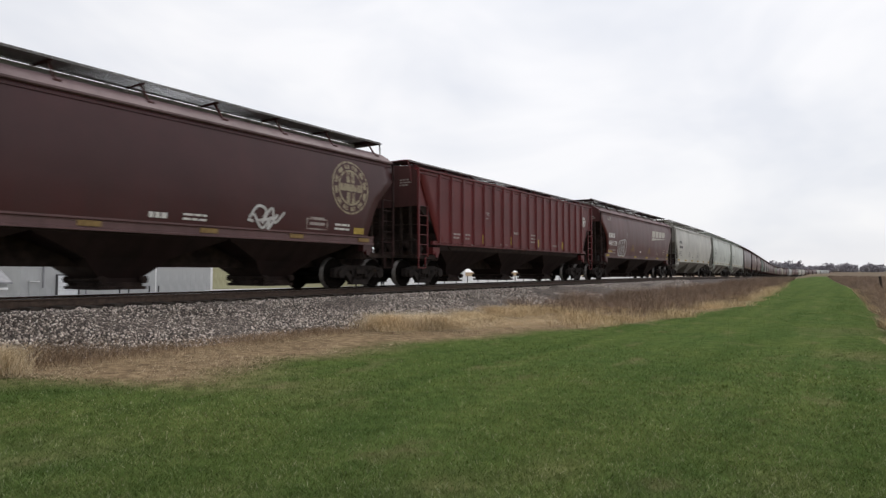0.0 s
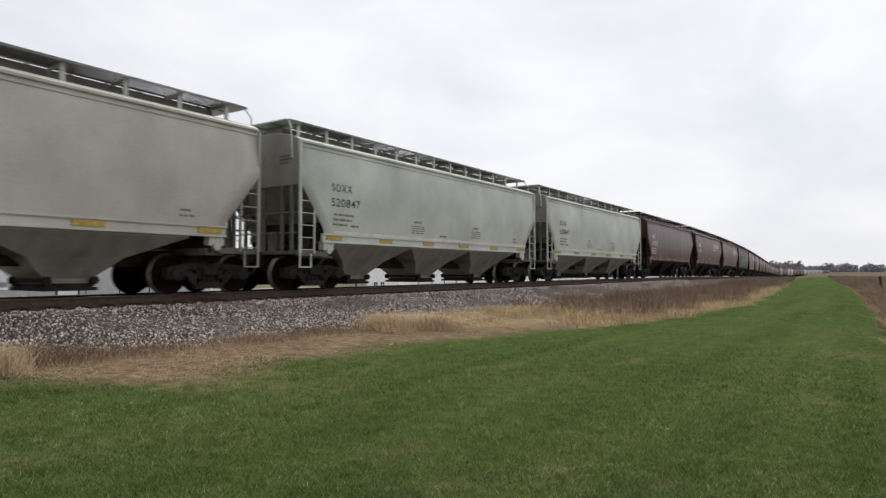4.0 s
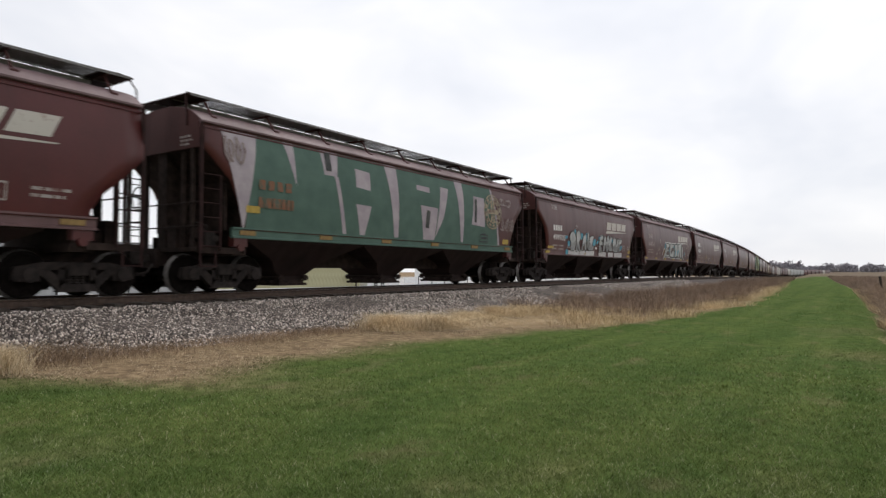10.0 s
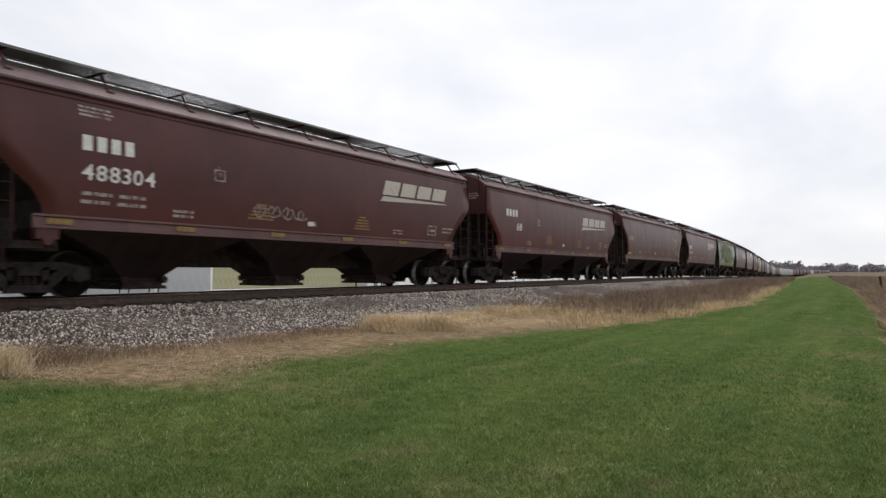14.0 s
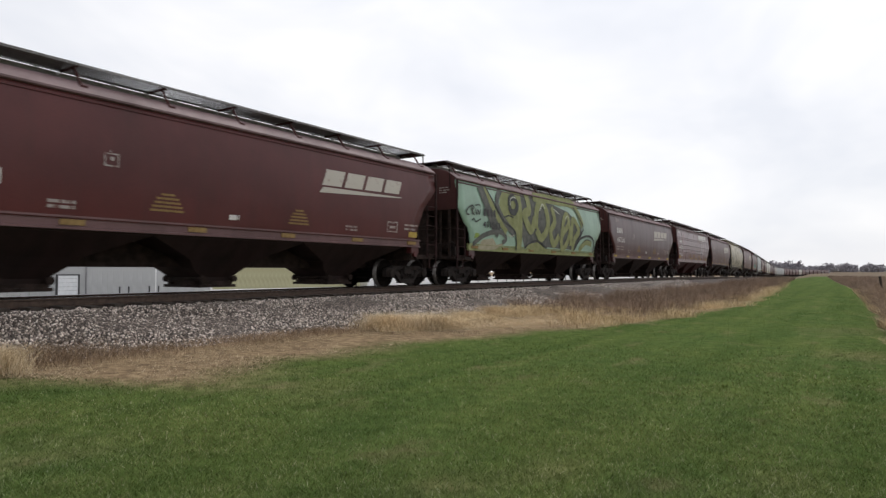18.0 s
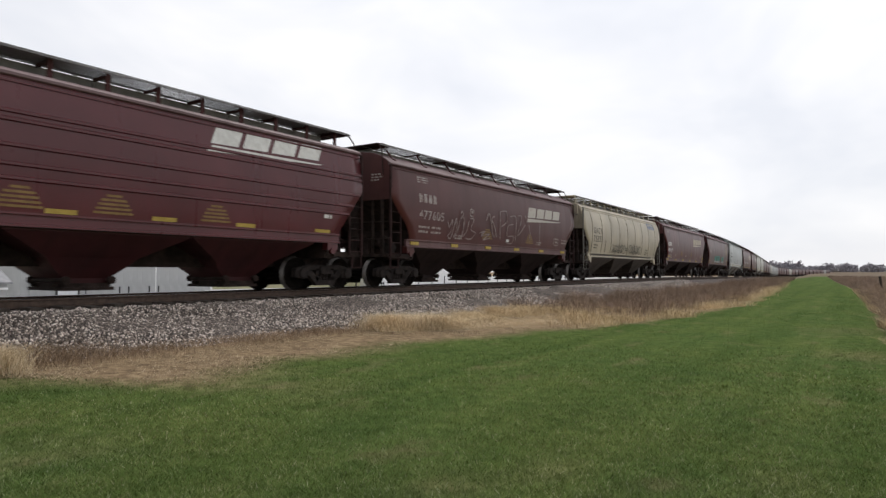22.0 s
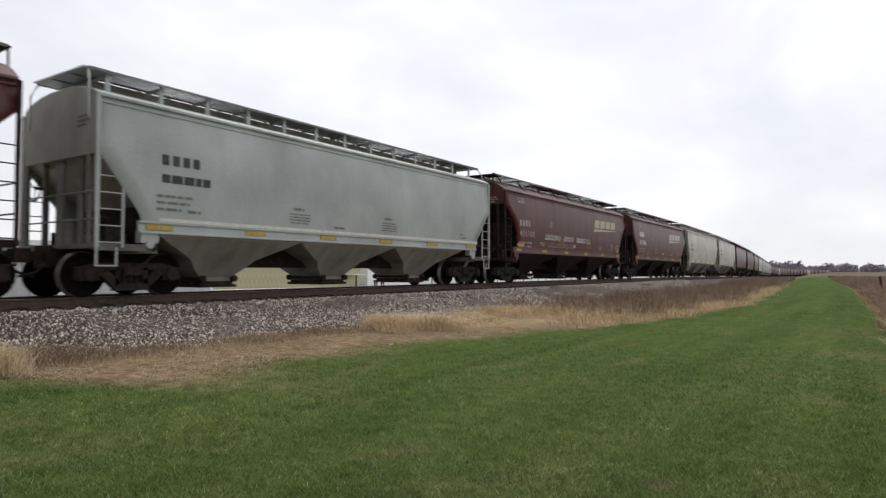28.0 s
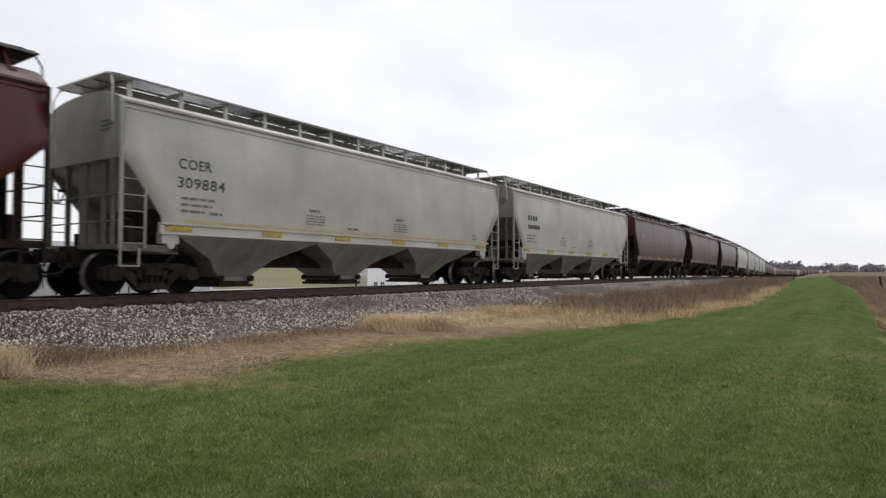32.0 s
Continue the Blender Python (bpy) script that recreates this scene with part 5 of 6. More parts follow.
spray("J", "pink_fill", 0, [(8.0, 3.25), (8.75, 3.22), (8.75, 3.4), (8.0, 3.42)])
spray("J", "pink_fill", 0, [(8.2, 2.75), (9.25, 2.72), (9.1, 1.6), (8.45, 1.6)])
spray("J", "line", 0.2, [(8.65, 2.6), (8.6, 2.0)])
spray("J", "pink_fill", 0, [(9.45, 3.5), (9.95, 3.48), (9.6, 2.4), (9.15, 1.7)])
spray("J", "pink_fill", 0, [(10.4, 3.88), (10.95, 3.88), (11.0, 1.6), (10.85, 1.6)])
spray("J", "pink_fill", 0, [(11.7, 3.4), (12.5, 3.38), (12.55, 2.25), (11.55, 2.3)])
spray("J", "line", 0.14, [(11.85, 3.3), (11.8, 2.4)])
spray("J", "pink_fill", 0, [(13.05, 3.88), (13.15, 3.88), (13.82, 1.58), (13.7, 1.58)])
scribble("J", "scrib", 0.35, 0.9, 3.1, 3.7, 2, 0.06, 41)
scribble("J", "scrib", 13.7, 14.8, 3.2, 3.5, 2, 0.06, 42)
scribble("J", "scrib", 13.8, 14.9, 2.2, 2.7, 3, 0.06, 43)
deco("J", "reporting_mark", mark_blocks(1.35, 2.55, 1.15, 0.24), SPRAY_INK["rust"], 0.03)
deco("J", "car_number", bars([(1.35, 2.1, 1.15, 0.26)]), SPRAY_INK["rust"], 0.03)
deco("J", "emblem", round_logo(13.15, 2.9, 0.7), LOGOC, 0.03, "round tan emblem with a cross")
deco("J", "yellow_plate", lambda bm: quad(bm, 0.98, 1.4, 1.95, 2.12), YELLOW, 0.03)
deco("J", "yellow_plate", lambda bm: quad(bm, 14.1, 14.6, 1.64, 1.84), YELLOW)
deco("J", "test_label", frame_box(12.2, 1.66, 0.6, 0.3), BLACKS, 0.03)
for o in NAME["J"][0].children:
    if o.name.startswith("side_sill"):
        o.material_slots[0].link = "OBJECT"
        o.material_slots[0].material = SPRAY_INK["green"]

# mint and olive painted car
for o in NAME["Q"][0].children:
    if o.name.startswith("side_s") and o.bound_box[6][0] > 1:
        o.material_slots[0].link = "OBJECT"
        o.material_slots[0].material = SPRAY_INK["olive" if o.name.startswith("side_sill") else "mint"]
deco("Q", "reporting_mark", mark_blocks(1.75, 2.7, 1.05, 0.28), BLACKS, 0.035)
deco("Q", "car_number", fitted("491863", 1.72, 3.1, 2.22, 0.27), BLACKS, 0.035)

# teal blocks
def teal_block(u, w, top, cut):
    """A tall sprayed letter block: teal, pale towards its foot, split by dark lines."""
    spray("W", "teal_fill", 0, [(u + 0.05, 1.58), (u + w + 0.05, 1.58), (u + w, top), (u, top - 0.03)])
    spray("W", "pale_fill", 0, [(u + 0.07, 1.54), (u + w + 0.06, 1.54), (u + w + 0.04, 1.68), (u + w * 0.5, 1.76), (u + 0.06, 1.66)])
    spray("W", "line", 0.05, [(u + w + 0.02, top), (u + w + 0.07, 1.56)])
    spray("W", "line", 0.07, [(u + w * cut, 1.66), (u + w * cut + 0.02, 1.92)])
    spray("W", "line", 0.06, [(u + w * (1 - cut) - 0.02, top - 0.1), (u + w * (1 - cut), 2.02)])


for i, cut in enumerate((0.4, 0.55, 0.62, 0.35, 0.5, 0.6)):
    teal_block(4.66 + 0.61 * i, 0.53, 2.19 + 0.02 * i, cut)
for i, cut in enumerate((0.45, 0.55, 0.4)):
    teal_block(9.64 + 0.57 * i, 0.48, 2.22 + 0.02 * i, cut)
spray("W", "scrib", 0.08, [(1.0, 1.62), (1.25, 1.82), (1.1, 1.66), (1.4, 1.92), (1.3, 1.7), (1.5, 1.94)])

# silver letter shapes along a sill
silver_letter('K', [(3.57, 2.26), (3.78, 2.51), (4.13, 2.55), (4.4, 2.35), (4.45, 2.03), (4.37, 1.7), (4.2, 1.58), (3.84, 1.58), (3.79, 1.97), (3.64, 2.11)])
silver_letter('K', [(4.46, 2.48), (4.74, 2.65), (5.01, 2.54), (5.08, 2.25), (4.92, 2.03), (5.17, 1.62), (4.9, 1.61), (4.73, 1.89), (4.74, 1.6), (4.52, 1.58), (4.53, 2.04)])
silver_letter('K', [(5.46, 2.38), (5.83, 2.49), (5.9, 2.16), (6.0, 1.67), (5.78, 1.66), (5.67, 1.87), (5.55, 1.85), (5.51, 1.64), (5.27, 1.63), (5.37, 2.02)])
silver_letter('K', [(6.07, 2.53), (6.27, 2.57), (6.3, 1.81), (6.07, 1.81)])
silver_letter('K', [(6.46, 2.39), (7.0, 2.44), (6.84, 2.01), (7.04, 1.86), (6.93, 1.68), (6.28, 1.66), (6.36, 2.01)])
silver_letter('K', [(7.9, 2.45), (8.5, 2.57), (8.49, 2.33), (8.26, 2.26), (8.48, 2.16), (8.42, 1.99), (8.21, 1.96), (8.41, 1.82), (8.39, 1.62), (7.95, 1.65)])
silver_letter('K', [(8.61, 2.39), (8.89, 2.54), (9.14, 2.21), (9.23, 2.55), (9.51, 2.53), (9.45, 1.73), (9.2, 1.66), (8.93, 2.01), (8.89, 1.7), (8.6, 1.68)])
silver_letter('K', [(9.59, 2.43), (10.07, 2.54), (10.17, 2.31), (9.93, 2.18), (10.14, 1.76), (9.66, 1.69), (9.47, 1.99)])
silver_letter('K', [(10.25, 2.43), (10.76, 2.47), (10.88, 2.09), (11.03, 2.44), (11.3, 2.4), (11.28, 1.73), (10.31, 1.72)])
silver_letter('K', [(11.3, 2.4), (11.87, 2.47), (11.78, 2.2), (11.51, 2.13), (11.77, 1.97), (11.74, 1.76), (11.19, 1.73)])
spray('K', 'blue_fill', 0, [(3.04, 2.27), (3.32, 2.31), (3.29, 2.17), (3.06, 2.15)])
spray('K', 'blue_fill', 0, [(3.36, 2.03), (3.67, 2.04), (3.67, 1.8), (3.48, 1.79)])
spray('K', 'blue_fill', 0, [(4.2, 2.61), (4.38, 2.66), (4.41, 2.47), (4.24, 2.43)])
spray('K', 'blue_fill', 0, [(5.09, 2.49), (5.4, 2.5), (5.31, 2.23), (5.12, 2.19)])
spray('K', 'blue_fill', 0, [(5.83, 2.5), (5.99, 2.54), (6.0, 2.16), (5.91, 2.16)])
spray('K', 'blue_fill', 0, [(6.88, 2.2), (7.32, 2.28), (7.31, 1.97), (6.97, 1.92)])
spray('K', 'blue_fill', 0, [(7.52, 2.2), (7.78, 2.2), (7.73, 2.04), (7.5, 2.06)])
spray('K', 'blue_fill', 0, [(7.83, 2.46), (8.04, 2.46), (7.94, 2.19), (7.81, 2.22)])
spray('K', 'blue_fill', 0, [(11.61, 2.05), (11.96, 2.05), (11.91, 1.84), (11.6, 1.84)])
spray('K', 'blue_fill', 0, [(10.0, 2.41), (10.2, 2.37), (10.18, 2.18), (9.98, 2.21)])
spray('K', 'blue_fill', 0, [(3.2, 1.6), (3.5, 1.6), (3.49, 1.37), (3.26, 1.38)])
spray('K', 'halo', 0, [(3.52, 1.58), (4.95, 1.61), (5.01, 1.36), (3.57, 1.38)])
spray('K', 'halo', 0, [(5.02, 1.61), (5.81, 1.62), (5.84, 1.37), (5.1, 1.37)])
spray('K', 'halo', 0, [(5.92, 1.61), (7.19, 1.64), (7.25, 1.38), (5.97, 1.36)])
spray('K', 'halo', 0, [(7.91, 1.6), (9.16, 1.61), (9.2, 1.34), (7.99, 1.35)])
spray('K', 'halo', 0, [(9.47, 1.61), (10.41, 1.61), (10.42, 1.34), (9.57, 1.33)])
spray('K', 'halo', 0, [(10.59, 1.61), (12.01, 1.63), (12.02, 1.35), (10.67, 1.34)])
spray('C', 'halo', 0.07, [(2.66, 1.88), (2.89, 2.3), (3.31, 2.39), (4.05, 2.46), (4.35, 2.19), (4.12, 1.52), (3.47, 1.48), (2.88, 1.49), (2.66, 1.88)])
spray('C', 'halo', 0.07, [(2.97, 1.53), (3.02, 2.26), (3.2, 2.0), (3.18, 1.72), (3.3, 1.56)])
spray('C', 'halo', 0.07, [(3.39, 1.54), (3.41, 2.28), (3.63, 2.04), (3.52, 1.82), (3.62, 1.56)])
spray('C', 'halo', 0.07, [(3.75, 1.54), (3.85, 2.34), (4.01, 2.21), (3.81, 1.88), (4.08, 1.56)])
spray('C', 'scrib', 0.12, [(3.13, 1.58), (3.14, 2.2)])
spray('C', 'scrib', 0.12, [(3.53, 1.57), (3.5, 2.2)])
spray('C', 'scrib', 0.12, [(3.96, 1.58), (3.93, 2.29)])
spray('C', 'scrib', 0.12, [(2.87, 1.63), (2.81, 1.96)])
spray('C', 'scrib', 0.12, [(4.19, 1.95), (4.14, 1.65)])
spray('A', 'halo', 0.07, [(10.28, 1.83), (10.51, 2.13), (10.78, 2.05), (10.67, 1.72), (10.96, 2.12), (11.08, 1.75), (11.38, 2.04)])
spray('A', 'halo', 0.07, [(10.41, 1.94), (10.69, 1.6), (10.94, 1.88), (10.87, 1.58), (11.16, 1.97)])
spray('A', 'halo', 0.07, [(10.54, 1.78), (11.13, 1.88)])
spray('A', 'halo', 0.07, [(10.23, 1.79), (10.41, 1.75)])
spray('Q', 'dark', 0.55, [(1.7, 3.9), (1.9, 3.45), (2.25, 2.95), (2.6, 2.45), (3.1, 2.1)])
spray('Q', 'olive', 0.25, [(2.05, 3.9), (2.35, 3.3), (2.9, 2.7), (3.7, 2.15)])
spray('Q', 'line', 0.09, [(2.05, 3.95), (2.6, 3.3), (3.45, 2.6), (4.4, 2.25), (4.65, 1.8), (4.7, 1.4)])
spray('Q', 'olive_fill', 0, [(3.35, 3.85), (4.2, 3.9), (5.15, 3.95), (5.2, 1.5), (4.75, 1.45), (4.6, 2.0), (3.45, 2.65), (3.1, 3.25)])
spray('Q', 'dark', 0.3, [(3.35, 3.9), (2.95, 3.5), (2.95, 3.1), (3.55, 2.55), (4.45, 2.1)])
spray('Q', 'line', 0.28, [(3.95, 3.25), (4.1, 3.6), (4.5, 3.65), (4.7, 3.35), (4.45, 3.05), (4.1, 3.05), (3.95, 3.25)])
spray('Q', 'light', 0.05, [(4.05, 3.3), (4.1, 3.55), (4.45, 3.7), (4.65, 3.65)])
spray('Q', 'line', 0.06, [(3.45, 2.75), (3.85, 2.85), (4.3, 2.8)])
spray('Q', 'light', 0.05, [(3.85, 2.05), (4.1, 2.0), (4.4, 2.05)])
spray('Q', 'dark', 0.2, [(1.05, 1.55), (1.75, 1.9), (2.6, 2.1), (3.4, 2.1), (3.7, 1.85), (3.4, 1.7)])
spray('Q', 'cream_fill', 0, [(1.45, 1.4), (1.75, 1.75), (2.6, 1.85), (2.95, 1.6), (3.7, 1.7), (2.85, 1.4), (1.75, 1.35)])
spray('Q', 'lime_fill', 0, [(1.1, 1.8), (1.2, 2.0), (1.45, 2.0), (1.6, 1.85)])
spray('Q', 'line', 0.06, [(0.65, 2.66), (0.45, 2.71), (0.59, 2.91), (0.89, 3.03), (1.01, 2.94), (0.85, 2.86), (1.02, 2.68)])
spray('Q', 'line', 0.05, [(0.86, 2.98), (0.89, 2.68)])
spray('Q', 'line', 0.05, [(1.14, 2.93), (1.2, 2.7), (1.3, 2.9), (1.39, 2.72), (1.52, 2.93)])
spray('Q', 'line', 0.05, [(1.14, 3.06), (1.39, 3.1), (1.52, 3.02)])
spray('Q', 'line', 0.05, [(0.86, 2.46), (1.02, 2.53), (1.15, 2.43), (1.53, 2.56)])
spray('Q', 'dark_fill', 0, [(4.8, 3.95), (6.2, 3.9), (8.5, 3.75), (10.45, 3.5), (12.05, 2.8), (12.25, 2.5), (11.35, 1.6), (8.05, 1.65), (5.5, 1.55), (4.85, 2.55)])
spray('Q', 'olive', 0.42, [(6.4, 3.9), (7.8, 3.95), (9.25, 3.95), (11.25, 3.9), (12.25, 2.9)])
spray('Q', 'olive', 0.42, [(5.75, 3.95), (5.85, 3.25), (5.35, 3.0), (6.0, 2.35), (6.45, 2.95)])
spray('Q', 'olive', 0.4, [(6.5, 2.45), (6.65, 3.3), (7.3, 3.75), (7.7, 3.4), (7.8, 2.6), (7.15, 2.05), (6.6, 2.4)])
spray('Q', 'olive', 0.36, [(8.4, 3.6), (8.6, 2.9), (8.15, 2.4), (8.6, 1.8), (9.15, 2.25)])
spray('Q', 'olive', 0.34, [(9.45, 1.9), (9.65, 2.9), (10.15, 3.35), (10.35, 2.9), (9.55, 2.3), (9.65, 1.6), (10.25, 2.0), (10.6, 2.8)])
spray('Q', 'olive', 0.34, [(10.7, 1.8), (10.9, 3.15), (11.7, 2.65), (11.15, 2.15), (11.0, 1.6)])
spray('Q', 'light', 0.06, [(6.95, 3.3), (7.35, 3.65), (7.55, 3.45)])
spray('Q', 'light', 0.05, [(8.5, 3.55), (8.95, 3.4), (9.25, 3.3)])
spray('Q', 'light', 0.05, [(9.85, 3.1), (10.25, 3.3), (10.45, 3.1)])
spray('Q', 'olive_fill', 0, [(5.5, 1.55), (6.05, 1.75), (6.8, 1.85), (7.8, 1.55), (8.05, 1.5), (6.6, 1.45)])
spray('Q', 'line', 0.08, [(5.5, 1.55), (6.05, 1.8), (6.8, 1.9), (7.8, 1.6)])
spray('Q', 'line', 0.09, [(11.15, 3.85), (11.85, 3.3), (12.3, 2.85), (12.15, 2.55), (11.35, 2.0), (11.15, 1.6)])
spray('Q', 'line', 0.12, [(11.25, 1.7), (12.05, 2.25), (13.35, 2.4), (13.95, 2.05), (13.85, 1.5)])
spray('Q', 'olive', 0.3, [(11.85, 1.6), (12.7, 2.05), (13.6, 2.0)])
spray('Q', 'line', 0.05, [(12.2, 1.95), (12.8, 2.2), (13.45, 2.15)])
spray('L', 'pale_fill', 0, [(6.15, 2.65), (7.25, 2.6), (7.2, 2.35), (6.7, 2.35), (6.7, 2.2), (7.15, 2.2), (7.05, 2.05), (6.55, 2.0), (6.5, 1.8), (7.25, 1.8), (7.3, 1.65), (6.0, 1.65), (6.05, 1.85), (6.3, 2.4)])
spray('L', 'pale_fill', 0, [(7.45, 2.65), (8.7, 2.6), (8.5, 2.35), (7.95, 2.3), (7.85, 1.95), (8.15, 1.95), (8.2, 2.1), (8.8, 2.15), (8.85, 1.65), (7.45, 1.7)])
spray('L', 'pale_fill', 0, [(9.0, 2.6), (9.95, 2.7), (10.15, 1.75), (9.1, 1.65)])
spray('L', 'pale_fill', 0, [(10.15, 2.65), (11.2, 2.75), (11.5, 1.65), (11.05, 1.65), (10.8, 2.15), (10.55, 1.65), (10.2, 1.65)])
spray('L', 'pale_fill', 0, [(11.35, 2.7), (11.85, 2.4), (12.15, 1.65), (11.75, 1.65)])
spray('L', 'dark_fill', 0, [(9.3, 2.4), (9.6, 2.45), (9.7, 1.9), (9.4, 1.9)])
spray('L', 'blue_fill', 0, [(5.75, 2.25), (6.05, 2.65), (6.05, 2.25)])
spray('L', 'blue_fill', 0, [(7.2, 2.0), (7.3, 2.35), (7.4, 2.05)])
spray('L', 'blue_fill', 0, [(8.6, 2.3), (8.85, 2.65), (8.85, 2.35)])
spray('L', 'blue_fill', 0, [(9.95, 2.15), (10.4, 2.2), (10.15, 1.8)])
spray('L', 'blue_fill', 0, [(12.3, 1.95), (12.65, 2.15), (12.5, 1.8)])
spray('L', 'blue_fill', 0, [(9.2, 2.1), (9.35, 2.25), (9.4, 1.75), (9.25, 1.75)])
spray('L', 'halo', 0.09, [(5.95, 2.7), (6.95, 2.7), (8.15, 2.7), (11.85, 2.8)])
spray('L', 'halo', 0.07, [(5.7, 1.6), (7.3, 1.6), (8.9, 1.55), (12.55, 1.55)])
spray('L', 'halo', 0.08, [(5.2, 1.7), (5.45, 2.05), (5.75, 2.25), (6.0, 2.0), (5.6, 1.45)])
spray('L', 'scrib', 0.07, [(3.9, 2.3), (4.0, 2.0), (4.1, 2.35), (4.25, 2.05), (4.45, 2.35), (4.35, 2.1), (4.7, 2.15)])
spray('L', 'scrib', 0.06, [(4.75, 2.4), (4.85, 2.55), (4.95, 2.3), (5.1, 2.45), (5.3, 2.4), (5.1, 2.2), (5.35, 2.15)])
spray('L', 'scrib', 0.05, [(4.25, 1.85), (4.65, 1.85)])
spray('L', 'scrib', 0.06, [(12.9, 2.8), (13.6, 2.8), (13.0, 2.4), (13.75, 2.55), (14.05, 2.2), (13.9, 2.65), (14.9, 2.95)])
spray('L', 'scrib', 0.05, [(12.15, 2.3), (12.55, 2.6), (12.4, 1.95)])
spray('T', 'scrib', 0.045, [(2.85, 2.35), (2.95, 2.1), (3.15, 2.4), (3.1, 2.0), (2.9, 1.8), (3.05, 1.7), (3.2, 1.95), (3.4, 2.45), (3.45, 2.05), (3.25, 1.75), (3.5, 1.95), (3.7, 2.45), (3.95, 2.45), (3.85, 1.9), (3.65, 1.75), (4.1, 1.95), (4.3, 2.4)])
spray('T', 'scrib', 0.045, [(3.7, 2.65), (3.8, 2.75), (3.9, 2.6), (3.75, 2.55)])
spray('T', 'scrib', 0.045, [(4.35, 2.5), (4.65, 2.5), (4.45, 2.1), (4.8, 2.0), (4.5, 1.75), (4.1, 1.75)])
spray('T', 'scrib', 0.045, [(5.6, 2.5), (5.85, 2.8), (6.2, 1.95), (6.4, 2.0)])
spray('T', 'scrib', 0.045, [(6.3, 2.75), (6.05, 2.6), (6.3, 2.3), (6.5, 1.9)])
spray('T', 'scrib', 0.045, [(6.75, 2.95), (6.75, 2.35), (6.8, 1.8)])
spray('T', 'scrib', 0.045, [(6.75, 2.95), (7.3, 3.0), (7.35, 2.6), (6.85, 2.35)])
spray('T', 'scrib', 0.045, [(7.9, 2.5), (7.45, 2.4), (7.4, 2.0), (7.95, 2.0), (7.85, 1.7), (7.4, 1.7)])
spray('T', 'scrib', 0.045, [(7.6, 2.8), (8.15, 2.8), (8.15, 1.8)])
spray('T', 'scrib', 0.045, [(8.35, 2.9), (8.7, 2.85), (8.35, 2.05), (9.05, 2.55)])
spray('T', 'scrib', 0.045, [(9.0, 3.0), (9.5, 2.4), (9.55, 1.9)])
spray('T', 'scrib', 0.045, [(10.55, 2.7), (10.55, 2.25), (10.6, 1.9)])
spray('T', 'scrib', 0.045, [(5.1, 2.0), (5.55, 2.1), (5.25, 1.9), (5.9, 2.0), (5.4, 1.75), (5.95, 1.85)])
spray_all()


# ---- what lies behind the line ----
METAL = worn("pale_grey_metal_wall", (0.38, 0.385, 0.385), (0.43, 0.435, 0.435), 0.6, 0.6)
OLIVEW = worn("pale_yellow_green_wall", (0.36, 0.34, 0.2), (0.43, 0.41, 0.25), 0.8, 0.7)
WHITEW = worn("white_boards", (0.72, 0.72, 0.72), (0.82, 0.82, 0.81), 1.5, 0.6)
DOORW = worn("white_roller_door", (0.68, 0.7, 0.72), (0.78, 0.79, 0.8), 2, 0.5)
ROOFM = worn("grey_roof_sheet", (0.2, 0.2, 0.21), (0.28, 0.28, 0.29), 1.5, 0.6)
DARKM = worn("dark_trim", (0.03, 0.03, 0.032), (0.06, 0.06, 0.062), 4, 0.6)
GLASSM = worn("dark_window_glass", (0.02, 0.022, 0.025), (0.035, 0.037, 0.04), 2, 0.1)


def box_mesh(x0, x1, y0, y1, z0, z1):
    bm = bmesh.new()
    add_box(bm, x0, x1, y0, y1, z0, z1)
    return bm


def shed(label, x, y0, y1, z0, z1, depth, wall, category="building"):
    """A long shed whose face at x looks to the line; ribbed wall sheets, a low gable roof."""
    b = tagged(new("building"), label, category)
    n = max(4, int((y1 - y0) / 1.2))
    part("wall", box_mesh(x - depth, x - 0.05, y0, y1, z0, z1), wall, b)
    step = (y1 - y0) / n
    sheet = cached(("wall_panel", round(step, 3), z0, z1), lambda bm: prism_x(bm, step, z0, z1))
    for i in range(n):
        part("wall_panel", sheet, wall, b, at=pose(x - 0.05, y0 + i * step, 0))
    bm = bmesh.new()
    add_loft(bm, [[(x + 0.35, y, z1 - 0.05), (x + 0.35, y, z1 + 0.1), (x - depth / 2, y, z1 + 1.6), (x - depth - 0.3, y, z1 + 0.1), (x - depth - 0.3, y, z1 - 0.05)] for y in (y0 - 0.3, y1 + 0.3)])
    part("roof", bm, ROOFM, b)
    return b


def prism_x(bm, step, z0, z1):
    line = [(0, 0), (0.05, 0.012), (step * 0.5 - 0.03, 0.012), (step * 0.5, 0.0), (step * 0.5 + 0.03, 0.012), (step - 0.05, 0.012), (step, 0)]
    add_loft(bm, [[(d, y, z) for y, d in line] for z in (z0, z1)], caps=False, closed=False)


s1 = shed("long pale grey metal shed with a white roller door", -75, 31.4, 55.0, -1.3, 3.6, 14, METAL)
part("roller_door", box_mesh(-75.02, -74.9, 35.1, 37.3, -1.3, 1.0), DOORW, s1)
for z in (-0.7, -0.25, 0.2, 0.65):
    part("door_slat", box_mesh(-74.9, -74.88, 35.15, 37.25, z, z + 0.03), METAL, s1)
for y in (35.0, 37.35):
    part("door_jamb", box_mesh(-75.02, -74.86, y - 0.09, y + 0.09, -1.3, 1.1), DARKM, s1)
part("door_lintel", box_mesh(-75.02, -74.86, 34.9, 37.45, 1.02, 1.15), DARKM, s1)
for y in (33.6, 38.2):
    part("downpipe", box_mesh(-75.0, -74.85, y - 0.06, y + 0.06, -1.2 if y > 35 else -0.3, 3.6), ROOFM, s1)
part("side_door", box_mesh(-75.0, -74.88, 32.2, 33.0, -1.3, 0.35), METAL, s1)
